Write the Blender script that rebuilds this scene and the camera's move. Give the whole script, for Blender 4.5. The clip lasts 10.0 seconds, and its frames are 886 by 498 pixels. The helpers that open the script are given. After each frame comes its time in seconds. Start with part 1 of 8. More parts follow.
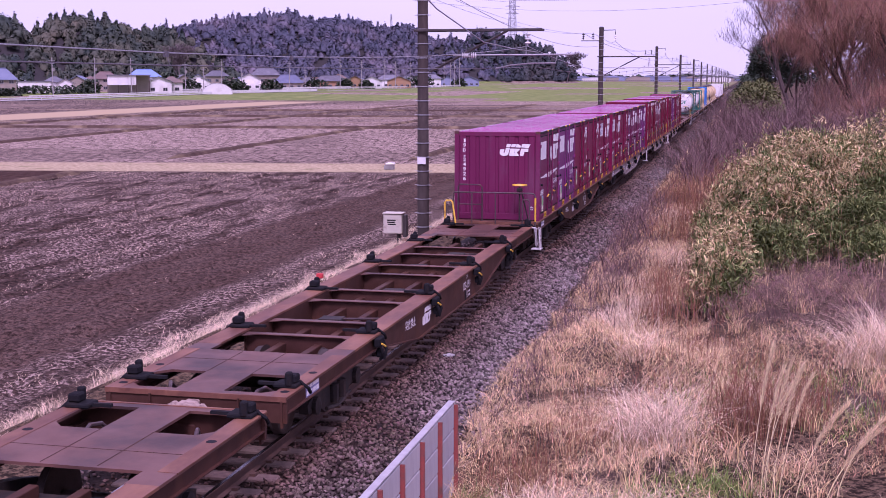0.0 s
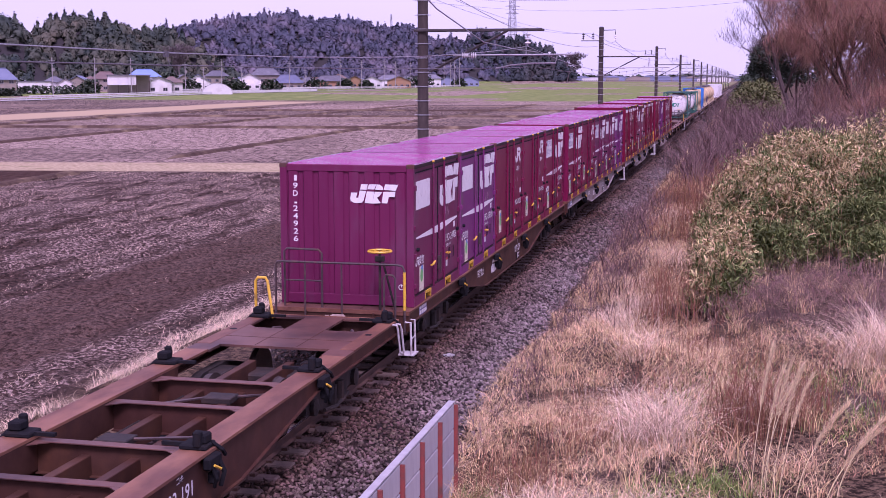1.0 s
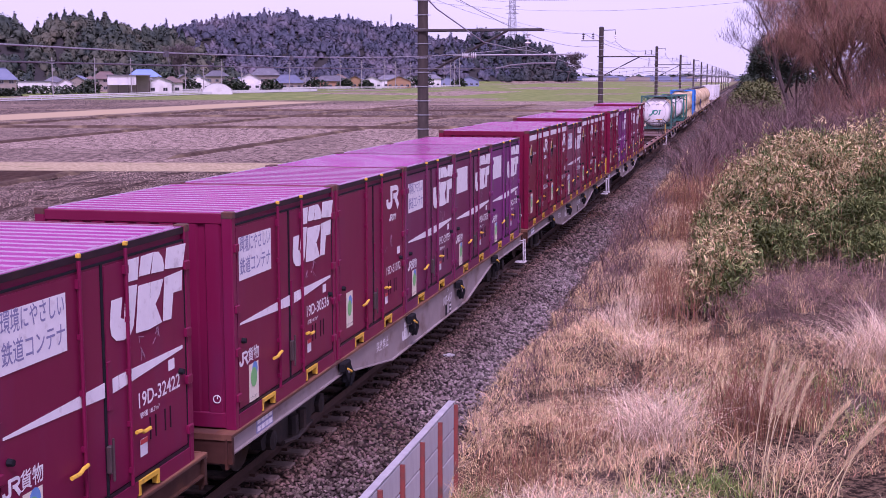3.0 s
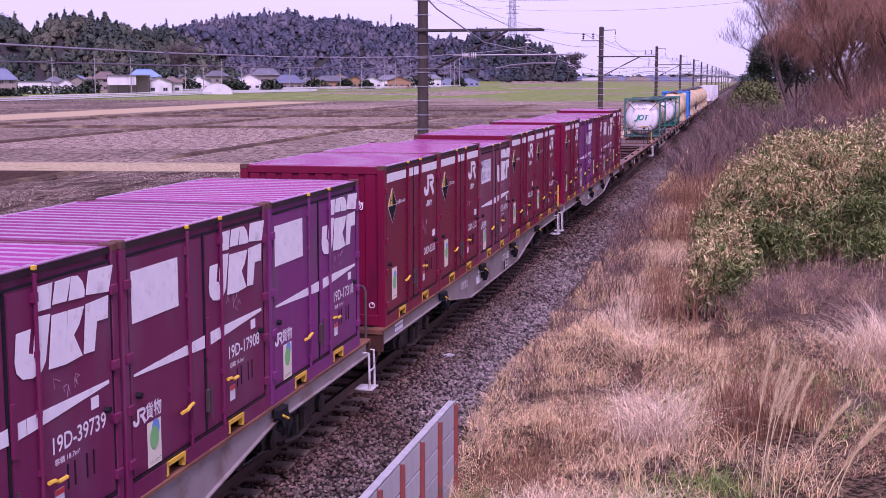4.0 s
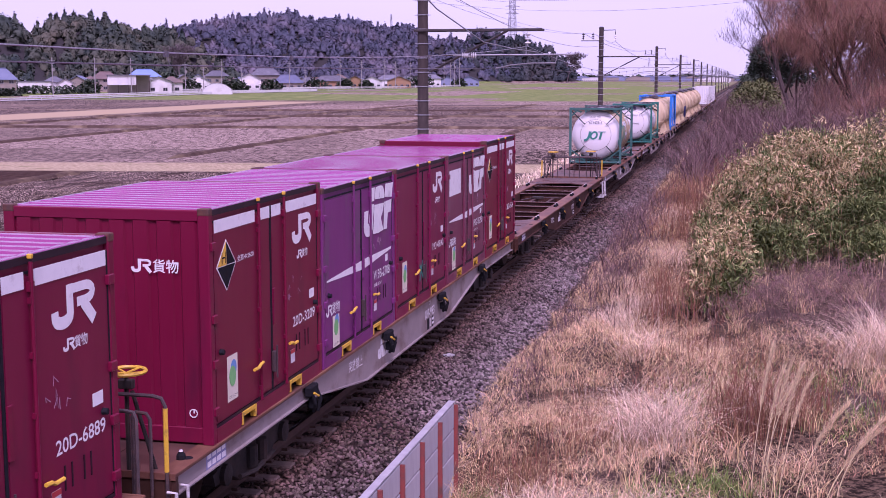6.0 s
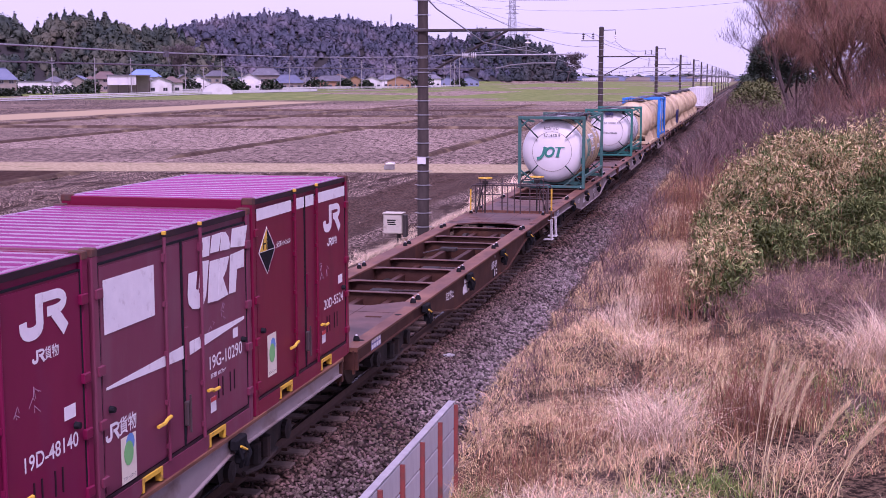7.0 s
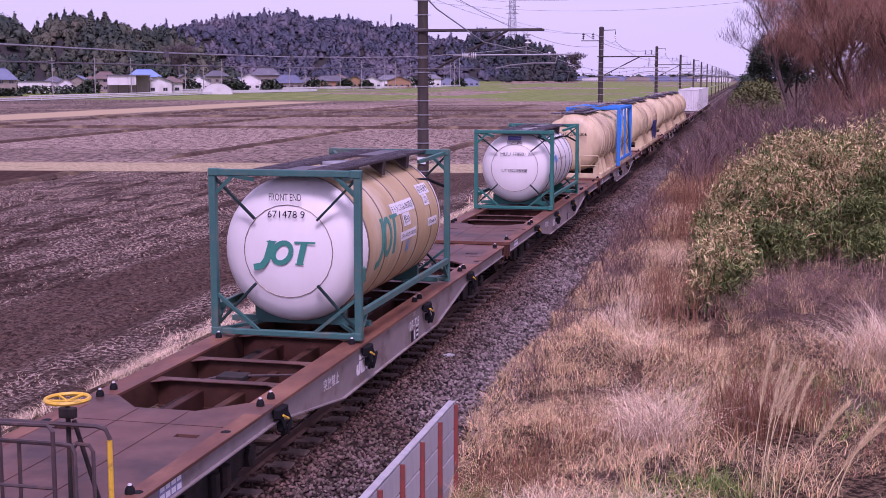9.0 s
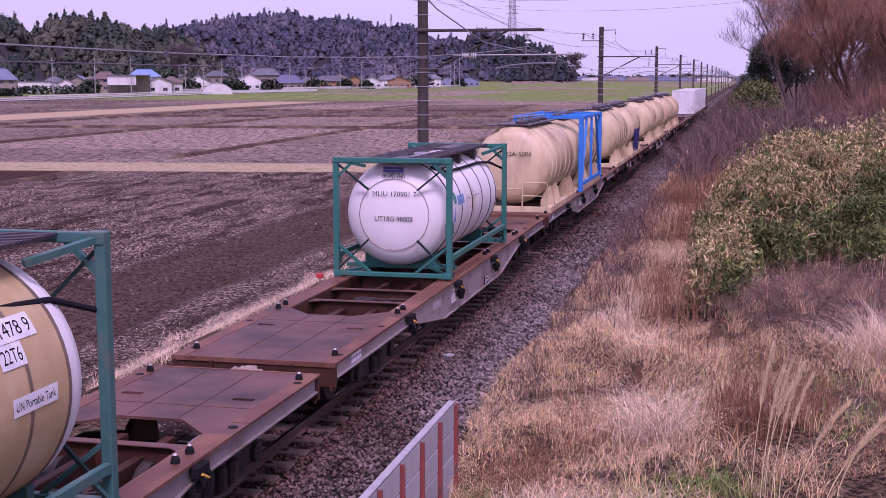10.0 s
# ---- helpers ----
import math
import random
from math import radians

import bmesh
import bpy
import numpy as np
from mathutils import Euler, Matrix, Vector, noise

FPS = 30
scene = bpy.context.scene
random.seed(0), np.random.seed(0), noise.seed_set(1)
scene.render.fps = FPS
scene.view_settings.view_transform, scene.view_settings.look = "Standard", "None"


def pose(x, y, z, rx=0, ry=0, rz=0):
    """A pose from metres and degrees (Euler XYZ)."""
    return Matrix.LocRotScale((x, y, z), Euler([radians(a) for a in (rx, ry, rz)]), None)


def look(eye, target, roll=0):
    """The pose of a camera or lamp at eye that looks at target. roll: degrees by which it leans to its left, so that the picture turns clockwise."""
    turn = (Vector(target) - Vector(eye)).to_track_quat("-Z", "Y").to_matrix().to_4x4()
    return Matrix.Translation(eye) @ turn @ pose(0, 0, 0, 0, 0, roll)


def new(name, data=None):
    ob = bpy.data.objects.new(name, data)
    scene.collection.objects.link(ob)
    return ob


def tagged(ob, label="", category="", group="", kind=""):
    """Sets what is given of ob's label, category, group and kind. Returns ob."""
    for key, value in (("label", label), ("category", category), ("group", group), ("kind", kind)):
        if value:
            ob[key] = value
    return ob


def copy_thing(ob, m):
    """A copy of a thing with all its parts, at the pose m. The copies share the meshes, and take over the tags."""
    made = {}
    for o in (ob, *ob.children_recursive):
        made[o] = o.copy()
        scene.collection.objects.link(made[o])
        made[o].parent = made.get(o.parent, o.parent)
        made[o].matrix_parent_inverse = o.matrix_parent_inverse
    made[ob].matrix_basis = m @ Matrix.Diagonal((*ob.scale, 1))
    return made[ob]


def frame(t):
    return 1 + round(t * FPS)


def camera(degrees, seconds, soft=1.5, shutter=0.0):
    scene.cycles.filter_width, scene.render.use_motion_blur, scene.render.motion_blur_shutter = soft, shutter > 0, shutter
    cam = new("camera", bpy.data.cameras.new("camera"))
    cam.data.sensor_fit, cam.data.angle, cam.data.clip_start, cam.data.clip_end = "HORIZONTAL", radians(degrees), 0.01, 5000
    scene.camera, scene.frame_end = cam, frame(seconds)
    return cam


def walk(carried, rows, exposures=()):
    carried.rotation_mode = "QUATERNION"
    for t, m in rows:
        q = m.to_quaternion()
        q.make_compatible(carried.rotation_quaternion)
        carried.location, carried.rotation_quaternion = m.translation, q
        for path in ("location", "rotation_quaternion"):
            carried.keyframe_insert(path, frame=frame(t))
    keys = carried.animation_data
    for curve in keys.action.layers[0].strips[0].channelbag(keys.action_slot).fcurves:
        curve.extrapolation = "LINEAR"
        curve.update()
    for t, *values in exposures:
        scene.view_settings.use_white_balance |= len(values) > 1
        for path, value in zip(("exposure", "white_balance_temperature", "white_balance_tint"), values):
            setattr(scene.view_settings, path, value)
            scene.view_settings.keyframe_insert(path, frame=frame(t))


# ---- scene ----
# ---- camera, on the side of a road bridge over the line ----
cam = camera(38.16, 10.0, soft=0.5)
walk(cam, [(0, pose(6.78, 0, 5.0, 82.39, 0, 13.22)), (10, pose(6.78, 0, 5.0, 82.39, 0, 13.22))],
     exposures=[(0, 0.48, 5700, 75), (6.5, 0.48, 5700, 75), (7.5, 0.42, 5720, 75), (8.5, 0.3, 5750, 75), (9.5, 0.22, 5780, 75), (10, 0.19, 5780, 75)])

# ---- overcast light: a bright cloud sheet over a clear sky ----
world = bpy.data.worlds.new("world")
scene.world = world
world.use_nodes = True
wn, wl = world.node_tree.nodes, world.node_tree.links
sky = wn.new("ShaderNodeTexSky")
sky.sky_type = 'NISHITA'
sky.sun_disc = False
sky.sun_elevation = radians(38)
sky.sun_rotation = radians(160)
dim = wn.new("ShaderNodeMix")
dim.data_type, dim.blend_type = 'RGBA', 'MULTIPLY'
dim.inputs[0].default_value = 1.0
dim.inputs[7].default_value = (0.1, 0.1, 0.1, 1)
wl.new(sky.outputs[0], dim.inputs[6])
wtc = wn.new("ShaderNodeTexCoord")
wmap = wn.new("ShaderNodeMapping")
wmap.inputs["Scale"].default_value = (1.2, 1.2, 5.0)
wl.new(wtc.outputs["Generated"], wmap.inputs[0])
wnoise = wn.new("ShaderNodeTexNoise")
wnoise.inputs["Scale"].default_value = 1.6
wnoise.inputs["Detail"].default_value = 5.0
wl.new(wmap.outputs[0], wnoise.inputs["Vector"])
cloud = wn.new("ShaderNodeMix")
cloud.data_type = 'RGBA'
cloud.inputs[6].default_value = (0.505, 0.53, 0.59, 1)
cloud.inputs[7].default_value = (0.625, 0.642, 0.69, 1)
wl.new(wnoise.outputs[0], cloud.inputs[0])
cover = wn.new("ShaderNodeMix")
cover.data_type = 'RGBA'
cover.inputs[0].default_value = 0.88
wl.new(dim.outputs[2], cover.inputs[6])
wl.new(cloud.outputs[2], cover.inputs[7])
wl.new(cover.outputs[2], wn["Background"].inputs["Color"])
wn["Background"].inputs["Strength"].default_value = 0.95
sun = new("sun", bpy.data.lights.new("sun", 'SUN'))
sun.data.energy = 2.2
sun.data.angle = radians(18)
sun.data.color = (1.0, 0.96, 0.9)
sun.matrix_world = look((0, 0, 60), (-16, 42, 0))

# ---- mesh helpers ----
class Shape:
    """Collects faces for one mesh."""
    def __init__(self):
        self.v, self.f = [], []

    def add(self, verts, faces):
        n = len(self.v)
        self.v += [tuple(v) for v in verts]
        self.f += [tuple(i + n for i in f) for f in faces]
        return self

    def box(self, x0, x1, y0, y1, z0, z1, b=0.0):
        if b <= 0:
            v = [(x, y, z) for x in (x0, x1) for y in (y0, y1) for z in (z0, z1)]
            return self.add(v, [(0, 1, 3, 2), (4, 6, 7, 5), (0, 4, 5, 1), (2, 3, 7, 6), (0, 2, 6, 4), (1, 5, 7, 3)])
        v, idx = [], {}
        for sx in (0, 1):
            for sy in (0, 1):
                for sz in (0, 1):
                    X, Y, Z = (x0, x1)[sx], (y0, y1)[sy], (z0, z1)[sz]
                    dx, dy, dz = (b, -b)[sx], (b, -b)[sy], (b, -b)[sz]
                    for a, c in enumerate(((X, Y + dy, Z + dz), (X + dx, Y, Z + dz), (X + dx, Y + dy, Z))):
                        idx[sx, sy, sz, a] = len(v)
                        v.append(c)
        f = []
        ring = ((0, 0), (1, 0), (1, 1), (0, 1))
        for s in (0, 1):
            f.append([idx[s, p, q, 0] for p, q in (ring if s else ring[::-1])])
            f.append([idx[p, s, q, 1] for p, q in (ring[::-1] if s else ring)])
            f.append([idx[p, q, s, 2] for p, q in (ring if s else ring[::-1])])
        for p in (0, 1):
            for q in (0, 1):
                e = [(idx[p, q, 0, 0], idx[p, q, 0, 1], idx[p, q, 1, 1], idx[p, q, 1, 0]),
                     (idx[p, 0, q, 0], idx[p, 0, q, 2], idx[p, 1, q, 2], idx[p, 1, q, 0]),
                     (idx[0, p, q, 1], idx[0, p, q, 2], idx[1, p, q, 2], idx[1, p, q, 1])]
                flip = (p == q, p != q, p == q)
                f += [k if w else k[::-1] for k, w in zip(e, flip)]
        for sx in (0, 1):
            for sy in (0, 1):
                for sz in (0, 1):
                    k = [idx[sx, sy, sz, a] for a in range(3)]
                    f.append(k if (sx + sy + sz) % 2 else k[::-1])
        return self.add(v, f)

    def tube(self, pts, r, n=8, r1=None, cap=True):
        pts = [Vector(p) for p in pts]
        r1 = r if r1 is None else r1
        v, side = [], None
        for i, p in enumerate(pts):
            d = (pts[min(i + 1, len(pts) - 1)] - pts[max(i - 1, 0)]).normalized()
            if side is None:
                side = d.orthogonal().normalized()
            side = (side - d * side.dot(d)).normalized()
            up = d.cross(side)
            rr = r + (r1 - r) * i / (len(pts) - 1)
            v += [p + (side * math.cos(6.28319 * k / n) + up * math.sin(6.28319 * k / n)) * rr for k in range(n)]
        f = [(i * n + k, i * n + (k + 1) % n, (i + 1) * n + (k + 1) % n, (i + 1) * n + k) for i in range(len(pts) - 1) for k in range(n)]
        if cap:
            f += [tuple(range(n))[::-1], tuple(range((len(pts) - 1) * n, len(pts) * n))]
        return self.add(v, f)

    def extrude(self, poly, axis, a, b):
        """A flat outline drawn out along an axis: (y, z) for x, (x, z) for y, (x, y) for z."""
        n = len(poly)
        put = {0: lambda p, t: (t, p[0], p[1]), 1: lambda p, t: (p[0], t, p[1]), 2: lambda p, t: (p[0], p[1], t)}[axis]
        v = [put(p, a) for p in poly] + [put(p, b) for p in poly]
        f = [tuple(range(n))[::-1], tuple(range(n, 2 * n))] + [(i, (i + 1) % n, n + (i + 1) % n, n + i) for i in range(n)]
        return self.add(v, f)

    def lathe(self, prof, n=32, axis=1, at=(0, 0, 0)):
        """Profile of (radius, length) turned round an axis."""
        v = []
        for r, l in prof:
            for k in range(n):
                c, s = r * math.cos(6.28319 * k / n), r * math.sin(6.28319 * k / n)
                p = (c, l, s) if axis == 1 else ((l, c, s) if axis == 0 else (c, s, l))
                v.append((p[0] + at[0], p[1] + at[1], p[2] + at[2]))
        m = len(prof)
        f = [(i * n + k, i * n + (k + 1) % n, (i + 1) * n + (k + 1) % n, (i + 1) * n + k) for i in range(m - 1) for k in range(n)]
        f += [tuple(range(n)), tuple(range((m - 1) * n, m * n))]
        return self.add(v, f)

    def torus(self, c, R, r, n=20, k=6):
        v = [(c[0] + (R + r * math.cos(b)) * math.cos(a), c[1] + (R + r * math.cos(b)) * math.sin(a), c[2] + r * math.sin(b))
             for a in [6.28319 * i / n for i in range(n)] for b in [6.28319 * j / k for j in range(k)]]
        f = [(i * k + j, ((i + 1) % n) * k + j, ((i + 1) % n) * k + (j + 1) % k, i * k + (j + 1) % k) for i in range(n) for j in range(k)]
        return self.add(v, f)

    def mesh(self, name, material, smooth=False):
        me = bpy.data.meshes.new(name)
        me.from_pydata(self.v, [], self.f)
        bm = bmesh.new()
        bm.from_mesh(me)
        bmesh.ops.recalc_face_normals(bm, faces=bm.faces)
        bm.to_mesh(me)
        bm.free()
        if smooth:
            me.polygons.foreach_set("use_smooth", [True] * len(me.polygons))
            me.set_sharp_from_angle(angle=radians(38))
        me.materials.append(material)
        return me


MESHES = {}


def part(name, shape, material, parent, label="", at=None, key=None, smooth=False):
    """Links a Shape, or a mesh kept under a key, as one object under a thing or part."""
    if key is not None and key in MESHES:
        me = MESHES[key]
    else:
        me = shape() if callable(shape) else shape
        if isinstance(me, Shape):
            me = me.mesh(name, material, smooth)
        if key is not None:
            MESHES[key] = me
    ob = new(name, me)
    ob.parent = parent
    if at is not None:
        ob.matrix_basis = at
    if label:
        tagged(ob, label)
    return ob


def thing(name, label, category, group="", kind="", at=None):
    ob = tagged(new(name), label, category, group, kind)
    ob.empty_display_size = 0.2
    if at is not None:
        ob.matrix_basis = at
    return ob


def big_mesh(name, verts, faces, material):
    """A large mesh from numpy arrays: verts (n, 3), faces (m, 3 or 4)."""
    verts, faces = np.asarray(verts, np.float32), np.asarray(faces, np.int32)
    me = bpy.data.meshes.new(name)
    k = faces.shape[1]
    me.vertices.add(len(verts))
    me.vertices.foreach_set("co", verts.ravel())
    me.loops.add(faces.size)
    me.loops.foreach_set("vertex_index", faces.ravel())
    me.polygons.add(len(faces))
    me.polygons.foreach_set("loop_start", np.arange(0, faces.size, k, dtype=np.int32))
    me.polygons.foreach_set("loop_total", np.full(len(faces), k, np.int32))
    me.update(calc_edges=True)
    me.materials.append(material)
    return me


def text_mesh(words, height, material, width=None, bold=0.0):
    """Raised lettering in the x-y plane, its lower left corner at the origin."""
    cu = bpy.data.curves.new("lettering", 'FONT')
    cu.body, cu.size, cu.extrude, cu.offset = words, 1.0, 0.0, bold
    cu.resolution_u = 3
    ob = bpy.data.objects.new("lettering", cu)
    scene.collection.objects.link(ob)
    me = bpy.data.meshes.new_from_object(ob)
    bpy.data.objects.remove(ob)
    co = np.empty(len(me.vertices) * 3, np.float32)
    me.vertices.foreach_get("co", co)
    co = co.reshape(-1, 3)
    if len(co):
        lo, hi = co.min(0), co.max(0)
        sy = height / max(hi[1] - lo[1], 1e-6)
        sx = sy if width is None else width / max(hi[0] - lo[0], 1e-6)
        co = (co - [lo[0], lo[1], 0]) * [sx, sy, 1]
        me.vertices.foreach_set("co", co.astype(np.float32).ravel())
    me.update()
    me.materials.clear()
    me.materials.append(material)
    return me


def on_side(x, y, z):
    """Frame of a plate on a face that looks to +x: its x runs along y, its y up."""
    return Matrix(((0, 0, 1, x), (1, 0, 0, y), (0, 1, 0, z), (0, 0, 0, 1)))


def on_front(x, y, z):
    """Frame of a plate on a face that looks to -y."""
    return Matrix(((1, 0, 0, x), (0, 0, -1, y), (0, 1, 0, z), (0, 0, 0, 1)))


# ---- materials ----
def surf(name, a, b, rough=0.7, scale=8.0, metal=0.0, bump=0.0, bscale=60.0, dirt=None, dscale=1.2, damount=0.5,
         stretch=(1, 1, 1), vary=0.0, island=0.0, spec=0.5, sheen_var=0.12):
    """A painted, mineral or plant surface: two tones in grain, a third in patches, fine relief."""
    m = bpy.data.materials.new(name)
    m.use_nodes = True
    nt = m.node_tree
    n, l = nt.nodes, nt.links
    bs = n["Principled BSDF"]
    tc = n.new("ShaderNodeTexCoord")
    mp = n.new("ShaderNodeMapping")
    mp.inputs["Scale"].default_value = stretch
    l.new(tc.outputs["Object"], mp.inputs[0])

    def noise_at(s, det=6.0):
        t = n.new("ShaderNodeTexNoise")
        t.inputs["Scale"].default_value = s
        t.inputs["Detail"].default_value = det
        t.inputs["Roughness"].default_value = 0.62
        l.new(mp.outputs[0], t.inputs["Vector"])
        return t

    def ramp(src, p, q):
        r = n.new("ShaderNodeMapRange")
        r.inputs[1].default_value, r.inputs[2].default_value = p, q
        l.new(src, r.inputs[0])
        return r.outputs[0]

    def mix(fac, c1, c2, blend='MIX'):
        x = n.new("ShaderNodeMix")
        x.data_type, x.blend_type = 'RGBA', blend
        for s, c in ((0, fac), (6, c1), (7, c2)):
            if isinstance(c, (int, float)):
                x.inputs[s].default_value = c
            elif isinstance(c, tuple):
                x.inputs[s].default_value = (*c, 1)
            else:
                l.new(c, x.inputs[s])
        return x.outputs[2]

    g = noise_at(scale)
    col = mix(ramp(g.outputs[0], 0.32, 0.68), a, b)
    if dirt is not None:
        d = noise_at(dscale, 8.0)
        col = mix(ramp(d.outputs[0], 0.62 - damount * 0.3, 0.78 - damount * 0.2), col, dirt)
    if vary or island:
        if island:
            src = n.new("ShaderNodeNewGeometry").outputs["Random Per Island"]
            amt = island
        else:
            src = n.new("ShaderNodeObjectInfo").outputs["Random"]
            amt = vary
        hsv = n.new("ShaderNodeHueSaturation")
        r = n.new("ShaderNodeMapRange")
        r.inputs[3].default_value, r.inputs[4].default_value = 1 - amt, 1 + amt
        l.new(src, r.inputs[0])
        l.new(r.outputs[0], hsv.inputs["Value"])
        r2 = n.new("ShaderNodeMapRange")
        r2.inputs[3].default_value, r2.inputs[4].default_value = 0.5 - amt * 0.06, 0.5 + amt * 0.06
        fr = n.new("ShaderNodeMath")
        fr.operation = 'FRACT'
        ml = n.new("ShaderNodeMath")
        ml.operation = 'MULTIPLY'
        ml.inputs[1].default_value = 7.31
        l.new(src, ml.inputs[0])
        l.new(ml.outputs[0], fr.inputs[0])
        l.new(fr.outputs[0], r2.inputs[0])
        l.new(r2.outputs[0], hsv.inputs["Hue"])
        l.new(col, hsv.inputs["Color"])
        col = hsv.outputs[0]
    l.new(col, bs.inputs["Base Color"])
    rr = n.new("ShaderNodeMapRange")
    rr.inputs[3].default_value, rr.inputs[4].default_value = max(rough - sheen_var, 0.03), min(rough + sheen_var, 1)
    l.new(noise_at(scale * 0.6).outputs[0], rr.inputs[0])
    l.new(rr.outputs[0], bs.inputs["Roughness"])
    bs.inputs["Metallic"].default_value = metal
    bs.inputs["Specular IOR Level"].default_value = spec
    if bump:
        bp = n.new("ShaderNodeBump")
        bp.inputs["Strength"].default_value = min(bump * 20, 1.0)
        bp.inputs["Distance"].default_value = bump
        l.new(noise_at(bscale).outputs[0], bp.inputs["Height"])
        l.new(bp.outputs[0], bs.inputs["Normal"])
    return m


M = {}
M["wine"] = surf("wine_paint", (0.165, 0.0075, 0.042), (0.19, 0.011, 0.051), 0.42, 1.5, spec=0.25, dirt=(0.165, 0.018, 0.062), dscale=1.6, damount=0.25, stretch=(1, 1, 0.25), vary=0.03, bump=0.001, bscale=5)
M["maroon"] = surf("maroon_paint", (0.155, 0.007, 0.03), (0.18, 0.009, 0.037), 0.38, 1.5, spec=0.25, dirt=(0.105, 0.01, 0.03), dscale=1.6, damount=0.2, stretch=(1, 1, 0.25), vary=0.03, bump=0.001, bscale=5)
M["faded"] = surf("faded_violet_paint", (0.165, 0.025, 0.125), (0.195, 0.034, 0.15), 0.5, 1.5, spec=0.25, dirt=(0.12, 0.07, 0.1), dscale=2.0, damount=0.35, stretch=(1, 1, 0.25), vary=0.03, bump=0.001, bscale=5)
M["plum"] = surf("plum_wine_paint", (0.14, 0.014, 0.06), (0.165, 0.02, 0.072), 0.48, 1.5, spec=0.25, dirt=(0.15, 0.045, 0.09), dscale=1.8, damount=0.4, stretch=(1, 1, 0.25), bump=0.001, bscale=5)
M["dusty"] = surf("dusty_wine_paint", (0.15, 0.022, 0.05), (0.18, 0.03, 0.062), 0.55, 1.5, dirt=(0.17, 0.055, 0.08), dscale=2.0, damount=0.4, stretch=(1, 1, 0.25), vary=0.03, bump=0.001, bscale=5)
# roof tone: wine paint lightened to hold the sky's lilac reflection
M["wine_roof_skylit"] = surf("wine_roof_skylit_paint", (0.27, 0.045, 0.18), (0.31, 0.055, 0.205), 0.22, 1.5, dirt=(0.3, 0.1, 0.21), dscale=1.2, damount=0.3, vary=0.15, bump=0.001, bscale=4)
M["rail_dark"] = surf("dark_container_rail", (0.016, 0.007, 0.012), (0.028, 0.011, 0.018), 0.5, 6.0, spec=0.2, dirt=(0.04, 0.018, 0.018), dscale=3, damount=0.25)
M["white"] = surf("white_marking", (0.78, 0.77, 0.76), (0.7, 0.69, 0.69), 0.5, 5.0, dirt=(0.5, 0.46, 0.45), dscale=6, damount=0.2)
M["grey_ink"] = surf("blue_grey_lettering", (0.2, 0.2, 0.34), (0.25, 0.25, 0.4), 0.5, 8)
M["chalk"] = surf("chalk_scrawl", (0.42, 0.26, 0.33), (0.34, 0.18, 0.26), 0.9, 30)
M["black"] = surf("black_paint", (0.012, 0.012, 0.014), (0.02, 0.02, 0.022), 0.8, 10, spec=0.05, dirt=(0.022, 0.016, 0.014), dscale=8, damount=0.3)
M["rubber"] = surf("black_rubber", (0.01, 0.01, 0.013), (0.017, 0.017, 0.021), 0.75, 14, spec=0.12)
M["yellow"] = surf("yellow_paint", (0.75, 0.46, 0.03), (0.66, 0.4, 0.03), 0.45, 10, dirt=(0.25, 0.14, 0.05), dscale=9, damount=0.3)
M["green_ink"] = surf("green_print", (0.16, 0.5, 0.16), (0.12, 0.42, 0.14), 0.5, 9)
M["blue_ink"] = surf("blue_print", (0.12, 0.3, 0.6), (0.1, 0.25, 0.5), 0.5, 9)
M["cream_label"] = surf("cream_label", (0.72, 0.68, 0.52), (0.66, 0.6, 0.46), 0.6, 9)
M["red_ink"] = surf("red_print", (0.6, 0.05, 0.05), (0.5, 0.05, 0.05), 0.5, 9)
M["rust_edge"] = surf("rusty_edge", (0.08, 0.026, 0.018), (0.13, 0.045, 0.026), 0.75, 14, dirt=(0.07, 0.04, 0.035), dscale=5, damount=0.6)
M["wagon_brown"] = surf("brown_wagon_steel", (0.05, 0.02, 0.014), (0.078, 0.034, 0.024), 0.6, 3, spec=0.2, dirt=(0.1, 0.04, 0.022), dscale=1.7, damount=0.35, bump=0.001, bscale=20, vary=0.1)
M["wagon_deck"] = surf("brown_deck_plate", (0.115, 0.052, 0.039), (0.16, 0.078, 0.06), 0.5, 2.2, spec=0.25, dirt=(0.055, 0.03, 0.027), dscale=0.9, damount=0.55, bump=0.0015, bscale=14)
M["flange"] = surf("worn_sill_top", (0.12, 0.05, 0.035), (0.175, 0.073, 0.046), 0.55, 4, spec=0.25, dirt=(0.27, 0.125, 0.072), dscale=1.6, damount=0.65, stretch=(1, 0.4, 1), bump=0.002, bscale=25)
M["dusty_knuckle"] = surf("dusty_coupler_head", (0.3, 0.21, 0.17), (0.4, 0.3, 0.25), 0.9, 9, dirt=(0.1, 0.06, 0.045), dscale=5, damount=0.4)
M["wagon_grey"] = surf("grey_wagon_paint", (0.23, 0.19, 0.185), (0.29, 0.245, 0.235), 0.55, 2.5, dirt=(0.11, 0.06, 0.042), dscale=1.6, damount=0.4, stretch=(1, 0.7, 1), vary=0.12)
M["under"] = surf("dusty_underframe", (0.012, 0.009, 0.008), (0.025, 0.017, 0.014), 0.8, 8, dirt=(0.05, 0.028, 0.02), dscale=3, damount=0.5)
M["wheel"] = surf("wheel_steel", (0.05, 0.035, 0.03), (0.07, 0.05, 0.042), 0.55, 10, metal=0.4)
M["steel_white"] = surf("white_step_paint", (0.62, 0.6, 0.6), (0.5, 0.48, 0.47), 0.5, 8, dirt=(0.2, 0.14, 0.11), dscale=6, damount=0.35)
